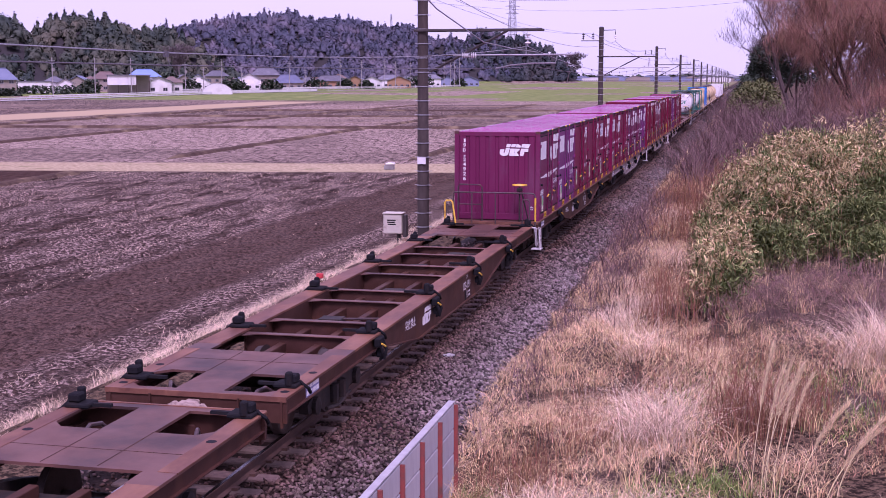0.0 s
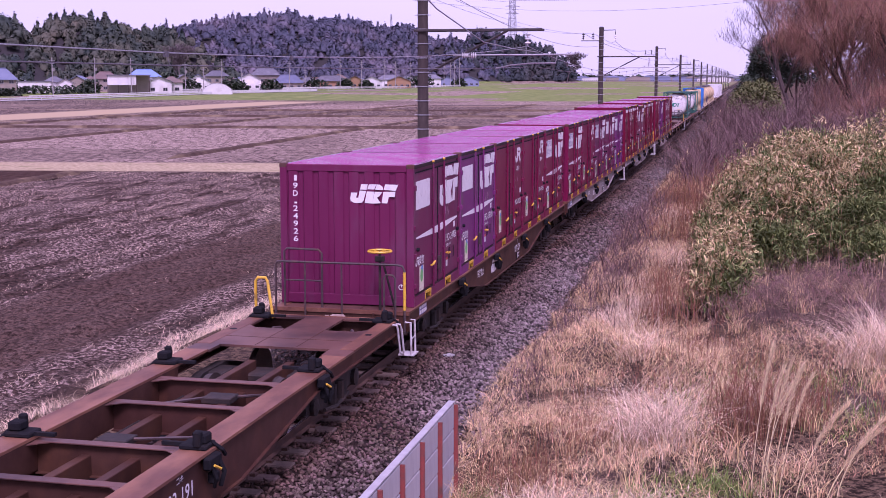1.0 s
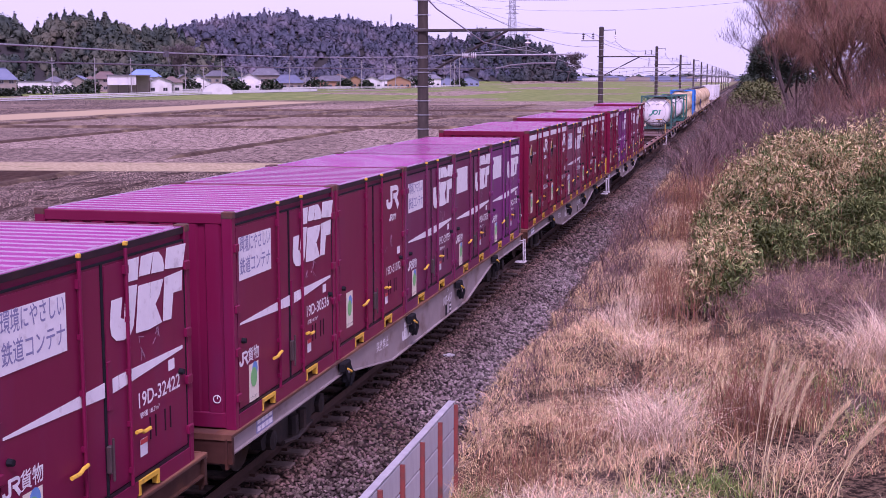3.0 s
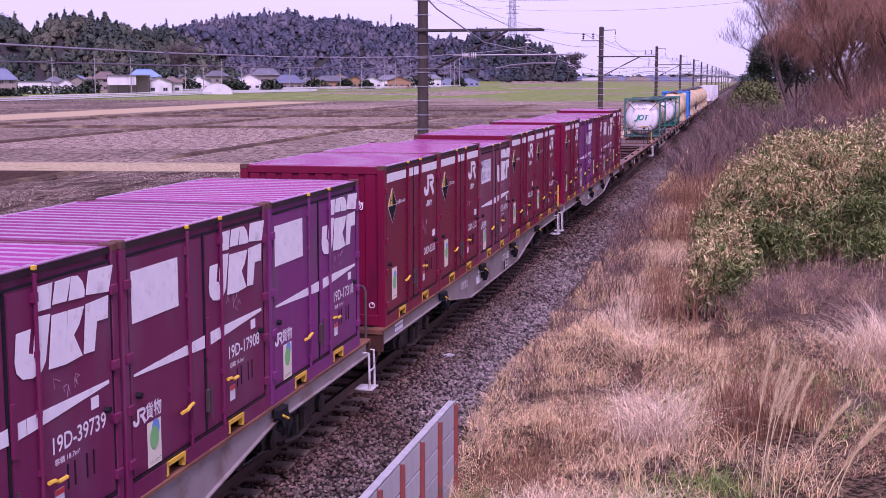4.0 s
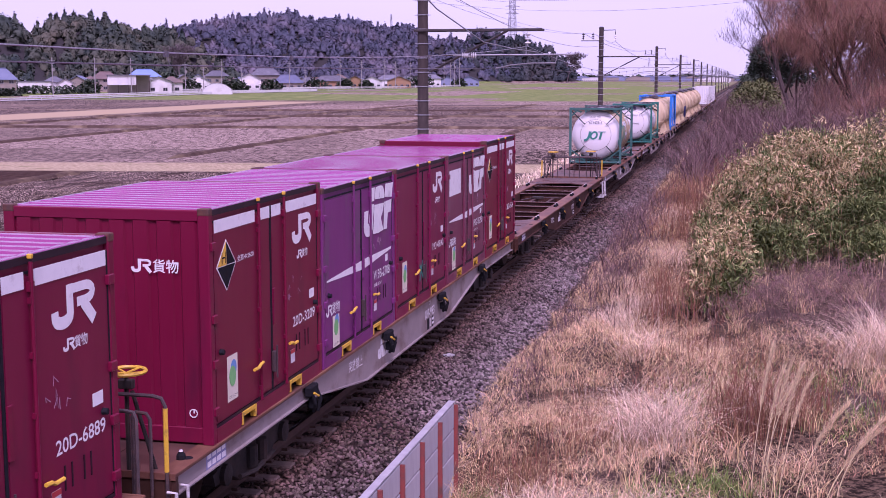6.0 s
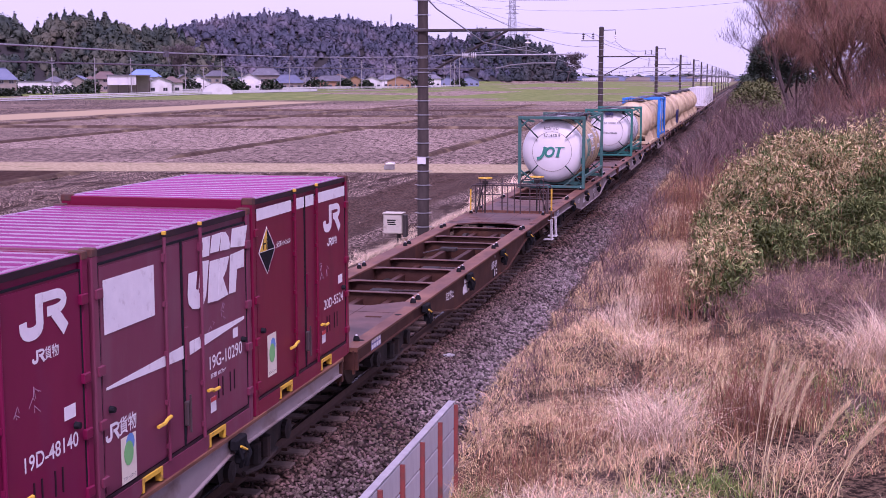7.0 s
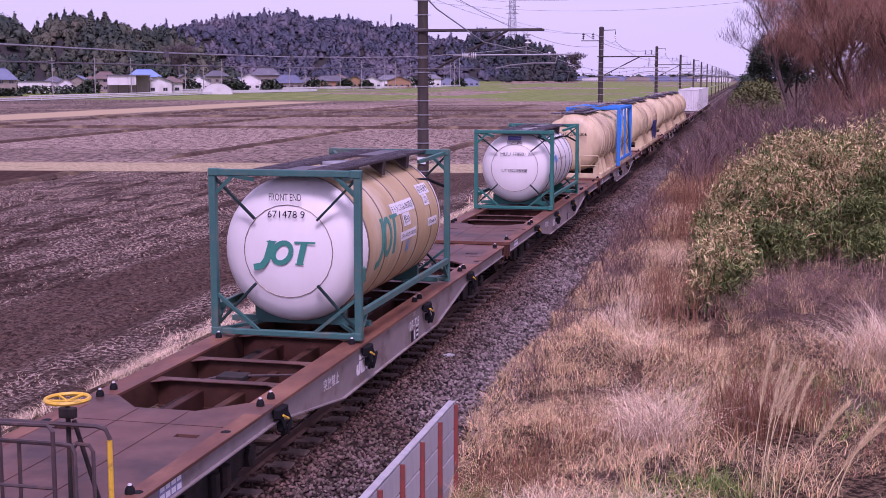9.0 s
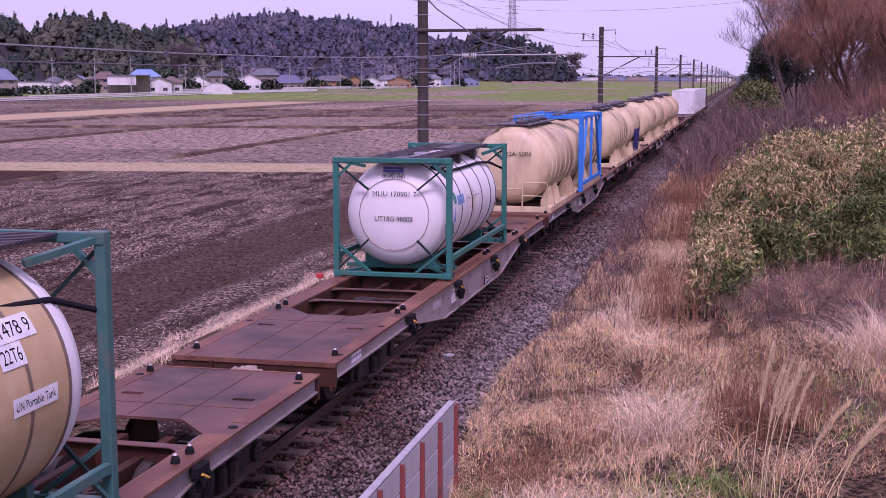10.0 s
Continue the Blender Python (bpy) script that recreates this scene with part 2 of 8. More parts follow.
M["tube"] = surf("brown_tube", (0.05, 0.034, 0.034), (0.075, 0.05, 0.05), 0.45, 9, dirt=(0.13, 0.07, 0.05), dscale=6, damount=0.3)
M["green_frame"] = surf("green_frame_paint", (0.03, 0.125, 0.108), (0.042, 0.15, 0.13), 0.5, 5, dirt=(0.12, 0.13, 0.1), dscale=2.5, damount=0.3)
M["deep_green"] = surf("deep_green_frame_paint", (0.012, 0.15, 0.12), (0.018, 0.175, 0.14), 0.45, 5, dirt=(0.08, 0.11, 0.08), dscale=2.5, damount=0.2)
# spokes: frame green darkened for the shade they stand in
M["spoke_shaded"] = surf("shaded_green_spoke", (0.012, 0.03, 0.028), (0.02, 0.045, 0.04), 0.6, 6, spec=0.2)
M["blue_frame"] = surf("blue_frame_paint", (0.03, 0.2, 0.62), (0.035, 0.24, 0.68), 0.7, 5, spec=0.2, dirt=(0.1, 0.15, 0.3), dscale=3, damount=0.2)
M["navy"] = surf("navy_paint", (0.015, 0.02, 0.12), (0.02, 0.025, 0.15), 0.5, 5)
M["tank_white"] = surf("white_tank_paint", (0.76, 0.73, 0.7), (0.82, 0.79, 0.77), 0.45, 1.5, dirt=(0.5, 0.38, 0.25), dscale=1.1, damount=0.22, stretch=(1, 1, 0.35))
M["tank_tan"] = surf("tan_tank_cladding", (0.46, 0.32, 0.15), (0.54, 0.4, 0.2), 0.5, 1.8, dirt=(0.62, 0.52, 0.36), dscale=0.9, damount=0.4, stretch=(1, 1, 0.5))
M["tank_cream"] = surf("cream_tank_paint", (0.6, 0.47, 0.27), (0.66, 0.54, 0.34), 0.45, 1.5, dirt=(0.34, 0.23, 0.13), dscale=1.0, damount=0.55, stretch=(1, 0.6, 0.4), vary=0.1)
M["band"] = surf("dull_steel_band", (0.2, 0.15, 0.11), (0.26, 0.2, 0.15), 0.4, 8, metal=0.5)
M["grating"] = surf("dark_walkway_grating", (0.035, 0.025, 0.032), (0.055, 0.04, 0.05), 0.4, 30, dirt=(0.12, 0.08, 0.07), dscale=4, damount=0.3)
M["jot_green"] = surf("green_logo_paint", (0.02, 0.22, 0.17), (0.025, 0.25, 0.19), 0.5, 7)
M["box_white"] = surf("white_container_paint", (0.78, 0.77, 0.76), (0.7, 0.69, 0.68), 0.5, 2.0, dirt=(0.5, 0.45, 0.4), dscale=1.5, damount=0.25, stretch=(1, 1, 0.3))
M["concrete"] = surf("grey_concrete", (0.26, 0.25, 0.24), (0.34, 0.33, 0.32), 0.85, 9, dirt=(0.16, 0.15, 0.145), dscale=1.1, damount=0.45, stretch=(1, 1, 0.3), bump=0.002, bscale=70)
M["pole_concrete"] = surf("dark_weathered_pole_concrete", (0.06, 0.047, 0.042), (0.09, 0.072, 0.064), 0.85, 6, spec=0.15, dirt=(0.045, 0.037, 0.034), dscale=1.3, damount=0.5, stretch=(1, 1, 0.3), bump=0.002, bscale=60)
M["galv"] = surf("galvanised_steel", (0.3, 0.3, 0.31), (0.38, 0.38, 0.39), 0.45, 12, metal=0.7)
M["dark_steel"] = surf("dark_weathered_steel", (0.05, 0.042, 0.04), (0.07, 0.06, 0.055), 0.6, 12, metal=0.3)
M["wire"] = surf("grey_wire", (0.12, 0.11, 0.12), (0.16, 0.15, 0.16), 0.5, 5, metal=0.5)
M["porcelain"] = surf("white_porcelain", (0.75, 0.75, 0.74), (0.7, 0.7, 0.69), 0.2, 8)
M["sleeper"] = surf("dirty_sleeper_concrete", (0.11, 0.07, 0.055), (0.16, 0.108, 0.085), 0.9, 12, dirt=(0.06, 0.042, 0.036), dscale=4, damount=0.5, vary=0.2, bump=0.003, bscale=50)
M["rail_side"] = surf("rusty_rail", (0.07, 0.035, 0.025), (0.1, 0.05, 0.034), 0.8, 8)
M["rail_top"] = surf("polished_rail_head", (0.35, 0.33, 0.33), (0.42, 0.4, 0.4), 0.22, 5, metal=1.0)
M["stone"] = surf("ballast_stone", (0.12, 0.098, 0.09), (0.275, 0.23, 0.215), 0.9, 3.0, dirt=(0.11, 0.072, 0.055), dscale=0.16, damount=0.5, island=0.8, spec=0.15)
# bed is nearly black: shade in the gaps between stones, as colour
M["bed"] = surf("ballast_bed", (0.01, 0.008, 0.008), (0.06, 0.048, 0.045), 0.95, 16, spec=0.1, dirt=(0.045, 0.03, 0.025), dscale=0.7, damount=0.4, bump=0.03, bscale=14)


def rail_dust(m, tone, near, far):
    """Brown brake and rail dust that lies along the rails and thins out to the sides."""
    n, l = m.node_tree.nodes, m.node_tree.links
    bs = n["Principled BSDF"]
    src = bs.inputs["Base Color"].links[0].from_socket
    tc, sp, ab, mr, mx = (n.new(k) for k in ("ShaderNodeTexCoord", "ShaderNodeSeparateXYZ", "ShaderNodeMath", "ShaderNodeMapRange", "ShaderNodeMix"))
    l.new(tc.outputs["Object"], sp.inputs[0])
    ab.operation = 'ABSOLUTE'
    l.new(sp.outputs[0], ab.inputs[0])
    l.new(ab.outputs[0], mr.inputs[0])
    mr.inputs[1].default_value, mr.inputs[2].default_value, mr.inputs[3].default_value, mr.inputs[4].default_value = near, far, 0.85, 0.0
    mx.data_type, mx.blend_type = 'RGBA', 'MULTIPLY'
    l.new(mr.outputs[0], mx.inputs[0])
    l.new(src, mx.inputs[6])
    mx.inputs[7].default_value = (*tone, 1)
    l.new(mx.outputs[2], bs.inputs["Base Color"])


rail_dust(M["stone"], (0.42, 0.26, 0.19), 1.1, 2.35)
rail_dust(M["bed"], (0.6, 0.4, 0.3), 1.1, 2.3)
M["red_post"] = surf("red_oxide_post", (0.3, 0.055, 0.04), (0.24, 0.05, 0.04), 0.7, 9, dirt=(0.13, 0.06, 0.045), dscale=5, damount=0.4)
M["fence_panel"] = surf("pale_concrete_panel", (0.3, 0.295, 0.3), (0.4, 0.395, 0.395), 0.85, 6, dirt=(0.33, 0.32, 0.31), dscale=1.6, damount=0.35, stretch=(1, 1, 0.25), vary=0.06, bump=0.001, bscale=80)
M["box_cream"] = surf("cream_cabinet_paint", (0.55, 0.52, 0.42), (0.5, 0.47, 0.38), 0.5, 6, dirt=(0.35, 0.3, 0.22), dscale=3, damount=0.3)
for nm, c in (("straw", (0.7, 0.5, 0.27)), ("pale_straw", (0.74, 0.58, 0.41)), ("tawny", (0.47, 0.29, 0.15)), ("russet", (0.25, 0.125, 0.07)), ("twig", (0.165, 0.105, 0.094)), ("cane", (0.25, 0.155, 0.125)),
              ("weed", (0.17, 0.24, 0.06)), ("sasa_green", (0.13, 0.165, 0.052)), ("sasa_tan", (0.46, 0.36, 0.175)), ("plume", (0.66, 0.52, 0.31)),
              ("evergreen", (0.05, 0.068, 0.045)), ("hedge", (0.12, 0.13, 0.05)), ("red_twig", (0.31, 0.17, 0.115)), ("bark", (0.07, 0.052, 0.045)), ("bare", (0.13, 0.105, 0.108))):
    M[nm] = surf(nm + "_plant", tuple(k * 0.82 for k in c), tuple(min(k * 1.18, 1) for k in c), 0.75, 0.9, island=0.5, spec=0.1)


# ---- ground ----
def place(deg, dist):
    """A spot on the map by bearing (degrees west of the line) and distance from the bridge."""
    return 6.78 - dist * math.sin(radians(deg)), dist * math.cos(radians(deg))


rng = np.random.default_rng(7)


def value_noise(x, y, seed):
    """Smooth value noise on arrays."""
    def h(i, j):
        n = (i.astype(np.int64) * 374761393 + j.astype(np.int64) * 668265263 + seed * 974711) & 0x7fffffff
        n = ((n ^ (n >> 13)) * 1274126177) & 0x7fffffff
        return ((n ^ (n >> 16)) & 0xffff) / 65535.0
    xi, yi = np.floor(x), np.floor(y)
    fx, fy = x - xi, y - yi
    fx, fy = fx * fx * (3 - 2 * fx), fy * fy * (3 - 2 * fy)
    return (h(xi, yi) * (1 - fx) + h(xi + 1, yi) * fx) * (1 - fy) + (h(xi, yi + 1) * (1 - fx) + h(xi + 1, yi + 1) * fx) * fy


def ramp01(a, b, x):
    t = np.clip((x - a) / (b - a), 0, 1)
    return t * t * (3 - 2 * t)


# wooded hills: bearing, distance, half width, half depth, height of the ground
HILLS = [(32.7, 800, 32, 70, 38), (28.6, 860, 42, 60, 40), (30.6, 880, 70, 60, 29), (26.0, 900, 44, 60, 33), (24.2, 1240, 52, 100, 49), (22.4, 1260, 55, 100, 55), (20.2, 1280, 62, 110, 59), (17.8, 1320, 66, 120, 58), (15.6, 1330, 60, 110, 51), (13.4, 1350, 52, 90, 38),
         (11.3, 1400, 30, 70, 52), (10.2, 1405, 36, 60, 44), (8.8, 1420, 28, 60, 33)]


def height(x, y):
    x, y = np.asarray(x, float), np.asarray(y, float)
    z = -1.0 + 0.45 * ramp01(-5.5, -4.4, x)
    z = z + np.where(x > 2.3, 0.06 * np.minimum(x - 2.3, 14) + 0.10 * (value_noise(x * 0.7, y * 0.7, 3) - 0.5) + 0.25 * ramp01(3, 9, x) * (value_noise(x * 0.25, y * 0.25, 5)), 0)
    z = z + 0.7 * ramp01(300, 430, y) * ramp01(-70, -130, x)
    hill = np.zeros_like(z)
    for deg, d, w, dp, h in HILLS:
        cx, cy = place(deg, d)
        a = radians(deg)
        u, v = (x - cx) * math.cos(a) + (y - cy) * math.sin(a), -(x - cx) * math.sin(a) + (y - cy) * math.cos(a)
        hill = np.maximum(hill, h * 1.15 * np.clip(np.exp(-np.abs(u / w) ** 3 * 0.8 - (v / dp) ** 2 * 1.1) - 0.12, 0, 1))
    return z + hill * (0.9 + 0.2 * value_noise(x * 0.02, y * 0.012, 8))


def furrows(x, y):
    """Clods and furrows of the ploughed land west of the line."""
    m = ramp01(-5.4, -6.4, x) * (1 - ramp01(76, 80, y - 0.16 * (x + 13)))
    f = 0.05 * np.sin(x * 4.2 + 1.5 * value_noise(x * 0.3, y * 0.08, 9)) + 0.16 * (value_noise(x * 2.2, y * 1.4, 11) - 0.5) + 0.10 * (value_noise(x * 4.6, y * 3.7, 12) - 0.5)
    quiet = ramp01(0.5, 0.62, value_noise(x * 0.16, y * 0.012, 21))
    return m * f * (1 - 0.65 * quiet)


gx = np.unique(np.concatenate([[-3000, -2200, -1600, -1200], np.arange(-1000, -160, 14), np.arange(-160, -60, 4), np.arange(-60, -30, 0.6), np.arange(-30, 3, 0.29), np.arange(3, 14, 0.5), np.arange(14, 50, 3), [60, 80, 120, 200, 350, 600, 1000, 1800, 3000]]))
gy = np.unique(np.concatenate([[-60, -30, -10, 0], np.arange(5, 90, 0.36), np.arange(90, 340, 4), np.arange(340, 640, 15), np.arange(640, 1560, 13), [1600, 1700, 1850, 2050, 2400, 3000, 3800, 4800]]))
GX, GY = np.meshgrid(gx, gy)
GZ = height(GX, GY) + furrows(GX, GY)
n, m_ = len(gx), len(gy)
idx = np.arange(n * m_).reshape(m_, n)
quads = np.stack([idx[:-1, :-1], idx[:-1, 1:], idx[1:, 1:], idx[1:, :-1]], -1).reshape(-1, 4)


def ground_material():
    m = bpy.data.materials.new("farmland")
    m.use_nodes = True
    nt = m.node_tree
    n, l = nt.nodes, nt.links
    bs = n["Principled BSDF"]
    bs.inputs["Roughness"].default_value = 0.92
    bs.inputs["Specular IOR Level"].default_value = 0.04
    tc = n.new("ShaderNodeTexCoord")
    sep = n.new("ShaderNodeSeparateXYZ")
    l.new(tc.outputs["Object"], sep.inputs[0])
    X, Y = sep.outputs[0], sep.outputs[1]

    def put(sock, v):
        if isinstance(v, (int, float)):
            sock.default_value = v
        elif isinstance(v, tuple):
            sock.default_value = (*v, 1)
        else:
            l.new(v, sock)

    def mth(op, a, b=0.0):
        q = n.new("ShaderNodeMath")
        q.operation = op
        put(q.inputs[0], a)
        put(q.inputs[1], b)
        return q.outputs[0]

    def step_(a, lo, hi):
        q = n.new("ShaderNodeMapRange")
        q.interpolation_type = 'SMOOTHSTEP'
        put(q.inputs[0], a)
        q.inputs[1].default_value, q.inputs[2].default_value = lo, hi
        return q.outputs[0]

    def noise_(sx, sy, det=5.0, r=0.6):
        mp = n.new("ShaderNodeMapping")
        mp.inputs["Scale"].default_value = (sx, sy, 1)
        l.new(tc.outputs["Object"], mp.inputs[0])
        q = n.new("ShaderNodeTexNoise")
        q.inputs["Scale"].default_value = 1.0
        q.inputs["Detail"].default_value = det
        q.inputs["Roughness"].default_value = r
        l.new(mp.outputs[0], q.inputs["Vector"])
        return q.outputs[0]

    def mix(f, a, b):
        q = n.new("ShaderNodeMix")
        q.data_type = 'RGBA'
        put(q.inputs[0], f)
        put(q.inputs[6], a)
        put(q.inputs[7], b)
        return q.outputs[2]

    tilt = mth('MULTIPLY', mth('ADD', X, 13.0), 0.16)
    wob = mth('MULTIPLY', mth('SUBTRACT', noise_(0.15, 0.15), 0.5), 3.0)
    # ploughed soil with straw left in rows
    fine = mix(step_(noise_(7, 4.5, 8.0, 0.7), 0.38, 0.62), (0.014, 0.009, 0.007), (0.085, 0.054, 0.042))
    bare = mix(step_(noise_(8, 5, 9.0, 0.8), 0.42, 0.58), (0.02, 0.012, 0.009), (0.125, 0.078, 0.06))
    straw = mth('MULTIPLY', step_(noise_(9, 6.5, 9.0, 0.78), 0.5, 0.56), step_(noise_(0.9, 0.16, 5.0, 0.7), 0.4, 0.56))
    strawy = mix(mth('MULTIPLY', straw, 0.9), fine, (0.46, 0.35, 0.29))
    edge_x = mth('ADD', X, mth('MULTIPLY', mth('SUBTRACT', noise_(0.25, 0.1), 0.5), 1.6))
    strip_in = mth('MULTIPLY', step_(edge_x, -12.6, -12.0), mth('SUBTRACT', 1.0, step_(edge_x, -8.2, -7.2)))
    soil = mix(mth('MULTIPLY', strip_in, 0.85), strawy, bare)
    soil = mix(mth('MULTIPLY', step_(mth('MULTIPLY', X, -1.0), 34.6, 34.9), step_(Y, 60, 61)), soil, mix(step_(noise_(3, 0.8), 0.4, 0.6), (0.045, 0.024, 0.018), (0.07, 0.04, 0.03)))
    yp0 = mth('SUBTRACT', mth('ADD', Y, mth('MULTIPLY', wob, 0.35)), tilt)
    # farther strips
    fl = n.new("ShaderNodeCombineXYZ")
    l.new(mth('FLOOR', mth('DIVIDE', mth('ADD', X, 35.7), 25.4)), fl.inputs[0])
    l.new(mth('FLOOR', mth('DIVIDE', mth('SUBTRACT', mth('SUBTRACT', Y, tilt), 151.4), 45.8)), fl.inputs[1])
    wn_ = n.new("ShaderNodeTexWhiteNoise")
    l.new(fl.outputs[0], wn_.inputs["Vector"])
    pr = wn_.outputs["Value"]
    pale = mix(step_(noise_(3.4, 0.5, 10.0, 0.85), 0.45, 0.54), (0.045, 0.029, 0.023), (0.44, 0.335, 0.27))
    deep = mix(step_(noise_(3.1, 0.5, 10.0, 0.85), 0.47, 0.57), (0.03, 0.019, 0.015), (0.33, 0.25, 0.2))
    drift = mth('ADD', mth('MULTIPLY', pr, 0.6), mth('MULTIPLY', noise_(0.1, 0.05, 4.0), 0.7))
    far_brown = mix(step_(drift, 0.35, 0.8), pale, deep)
    for y0, y1 in ((172, 173.2), (189, 191), (238, 243), (272, 275)):
        dyke = mth('MULTIPLY', step_(yp0, y0 - 0.5, y0 + 0.3), mth('SUBTRACT', 1.0, step_(yp0, y1 - 0.3, y1 + 0.5)))
        far_brown = mix(mth('MULTIPLY', dyke, step_(noise_(0.08, 0.08), 0.4, 0.5)), far_brown, (0.27, 0.2, 0.13))
    green = mix(step_(noise_(0.3, 0.2), 0.35, 0.65), (0.115, 0.17, 0.045), (0.22, 0.25, 0.085))
    far = mix(mth('MULTIPLY', step_(mth('ADD', Y, mth('MULTIPLY', wob, 6.0)), 318, 332), step_(pr, 0.22, 0.27)), far_brown, green)
    far = mix(step_(Y, 1400, 2200), far, (0.17, 0.13, 0.1))
    yp = mth('SUBTRACT', mth('ADD', Y, mth('MULTIPLY', wob, 0.35)), mth('MULTIPLY', mth('ADD', X, 13.0), 0.16))
    col = mix(step_(yp, 82, 85), soil, far)
    dry = mix(step_(noise_(4, 3, 6.0), 0.35, 0.65), (0.28, 0.22, 0.125), (0.5, 0.41, 0.26))
    dry = mix(mth('MULTIPLY', step_(noise_(0.6, 0.6), 0.55, 0.65), 0.5), dry, (0.16, 0.16, 0.06))
    path = mth('MULTIPLY', step_(yp, 78.8, 79.8), mth('SUBTRACT', 1.0, step_(yp, 86.8, 88.6)))
    col = mix(path, col, dry)
    strip = mth('MULTIPLY', mth('MULTIPLY', step_(mth('ADD', X, wob), -114, -110), mth('SUBTRACT', 1.0, step_(mth('ADD', X, wob), -98, -94))), mth('MULTIPLY', step_(Y, 120, 130), mth('SUBTRACT', 1.0, step_(Y, 300, 322))))
    col = mix(strip, col, (0.42, 0.33, 0.2))
    # track side
    bank = mth('MULTIPLY', step_(mth('ADD', X, mth('MULTIPLY', wob, 0.3)), -6.0, -5.3), mth('SUBTRACT', 1.0, step_(X, 60, 90)))
    # the shade deep among the grass is put into these dark ground tones
    shaded_mould = mix(step_(noise_(9, 9, 8.0, 0.75), 0.42, 0.6), (0.022, 0.015, 0.011), (0.17, 0.115, 0.072))
    shaded_mould = mix(mth('MULTIPLY', step_(noise_(0.35, 0.22), 0.52, 0.64), 0.7), shaded_mould, (0.085, 0.055, 0.05))
    col = mix(bank, col, shaded_mould)
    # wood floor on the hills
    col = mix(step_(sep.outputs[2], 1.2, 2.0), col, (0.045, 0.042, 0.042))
    l.new(col, bs.inputs["Base Color"])
    bp = n.new("ShaderNodeBump")
    bp.inputs["Distance"].default_value = 0.06
    bp.inputs["Strength"].default_value = 0.8
    l.new(noise_(9, 7, 8.0, 0.7), bp.inputs["Height"])
    l.new(bp.outputs[0], bs.inputs["Normal"])
    return m


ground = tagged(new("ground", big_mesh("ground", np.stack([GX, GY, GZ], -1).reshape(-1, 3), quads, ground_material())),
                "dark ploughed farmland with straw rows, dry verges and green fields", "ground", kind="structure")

# low earth banks between the fields
M["dyke"] = surf("earth_bank", (0.055, 0.034, 0.027), (0.11, 0.075, 0.055), 0.95, 3, spec=0.05, dirt=(0.24, 0.18, 0.11), dscale=0.35, damount=0.45)


def field_bank(ax, ay, bx, by, w=0.55, h=0.24):
    """A low rounded bank of earth between two fields."""
    nb = int(math.hypot(bx - ax, by - ay) / 3)
    dx, dy = bx - ax, by - ay
    ln = math.hypot(dx, dy)
    nx, ny = -dy / ln, dx / ln
    v = []
    for i in range(nb + 1):
        t = i / nb
        x, y = ax + dx * t, ay + dy * t
        k = min(1, t * ln / 2.5, (1 - t) * ln / 2.5) + 0.02
        k *= 1 + 0.35 * (float(value_noise(np.array(x * 0.4), np.array(y * 0.4), 17)) - 0.5)
        for o, z in ((-1.0, -0.06), (-0.55, 0.8), (0.0, 1.0), (0.55, 0.8), (1.0, -0.06)):
            v.append((x + nx * o * w * k, y + ny * o * w * k, -1.0 + z * h * k))
    f = [(i * 5 + j, i * 5 + j + 1, i * 5 + j + 6, i * 5 + j + 5) for i in range(nb) for j in range(4)]
    tagged(new("field_bank", Shape().add(v, f).mesh("bank", M["dyke"])), "low brown earth bank between ploughed fields", "bank", kind="structure")


for ends in ((-33.6, 60, -34.6, 76), (-35.1, 88, -37.4, 150), (-37.4, 150, -39.5, 290), (-60.2, 82, -63.5, 280), (-17.0, 90, -18.4, 152), (-86, 140, -88, 250)):
    field_bank(*ends)
for yb_, w_ in ((151.4, 0.7), (197.0, 0.8), (233.0, 0.9)):
    field_bank(-94, yb_ - 0.16 * 81, -9, yb_ + 0.16 * 4, w_, 0.3)

# ---- track ----
track = tagged(new("railway_track"), "single railway track on stone ballast", "track", kind="structure")


def rail_profile(x):
    return [(x - 0.064, -0.153), (x + 0.064, -0.153), (x + 0.064, -0.14), (x + 0.012, -0.12), (x + 0.01, -0.045), (x + 0.033, -0.035), (x + 0.033, -0.004), (x - 0.033, -0.004), (x - 0.033, -0.035), (x - 0.01, -0.045), (x - 0.012, -0.12), (x - 0.064, -0.14)]


for x in (-0.566, 0.566):
    r = part("rail", Shape().extrude(rail_profile(x), 1, -30, 1200), M["rail_side"], track, "rusty rail")
    part("rail_head", Shape().box(x - 0.026, x + 0.026, -30, 1200, -0.003, 0.0), M["rail_top"], r, "polished rail head")


def bed():
    pr = [(-2.75, -0.62), (-2.1, -0.34), (-1.5, -0.2), (-1.05, -0.19), (0.0, -0.21), (1.05, -0.19), (1.5, -0.2), (2.0, -0.36), (2.75, -0.64)]
    s = Shape()
    v = [(x, y, z) for y in (-30, 1200) for x, z in pr]
    k = len(pr)
    return s.add(v, [(i, i + 1, k + i + 1, k + i) for i in range(k - 1)])


part("ballast_bed", bed(), M["bed"], track, "stone ballast bed darkened for the shade between stones")

# loose stones on the bed
def bed_height(x):
    return np.interp(x, [-2.75, -2.1, -1.5, -1.05, 0, 1.05, 1.5, 2.0, 2.75], [-0.62, -0.34, -0.2, -0.19, -0.21, -0.19, -0.2, -0.36, -0.64])


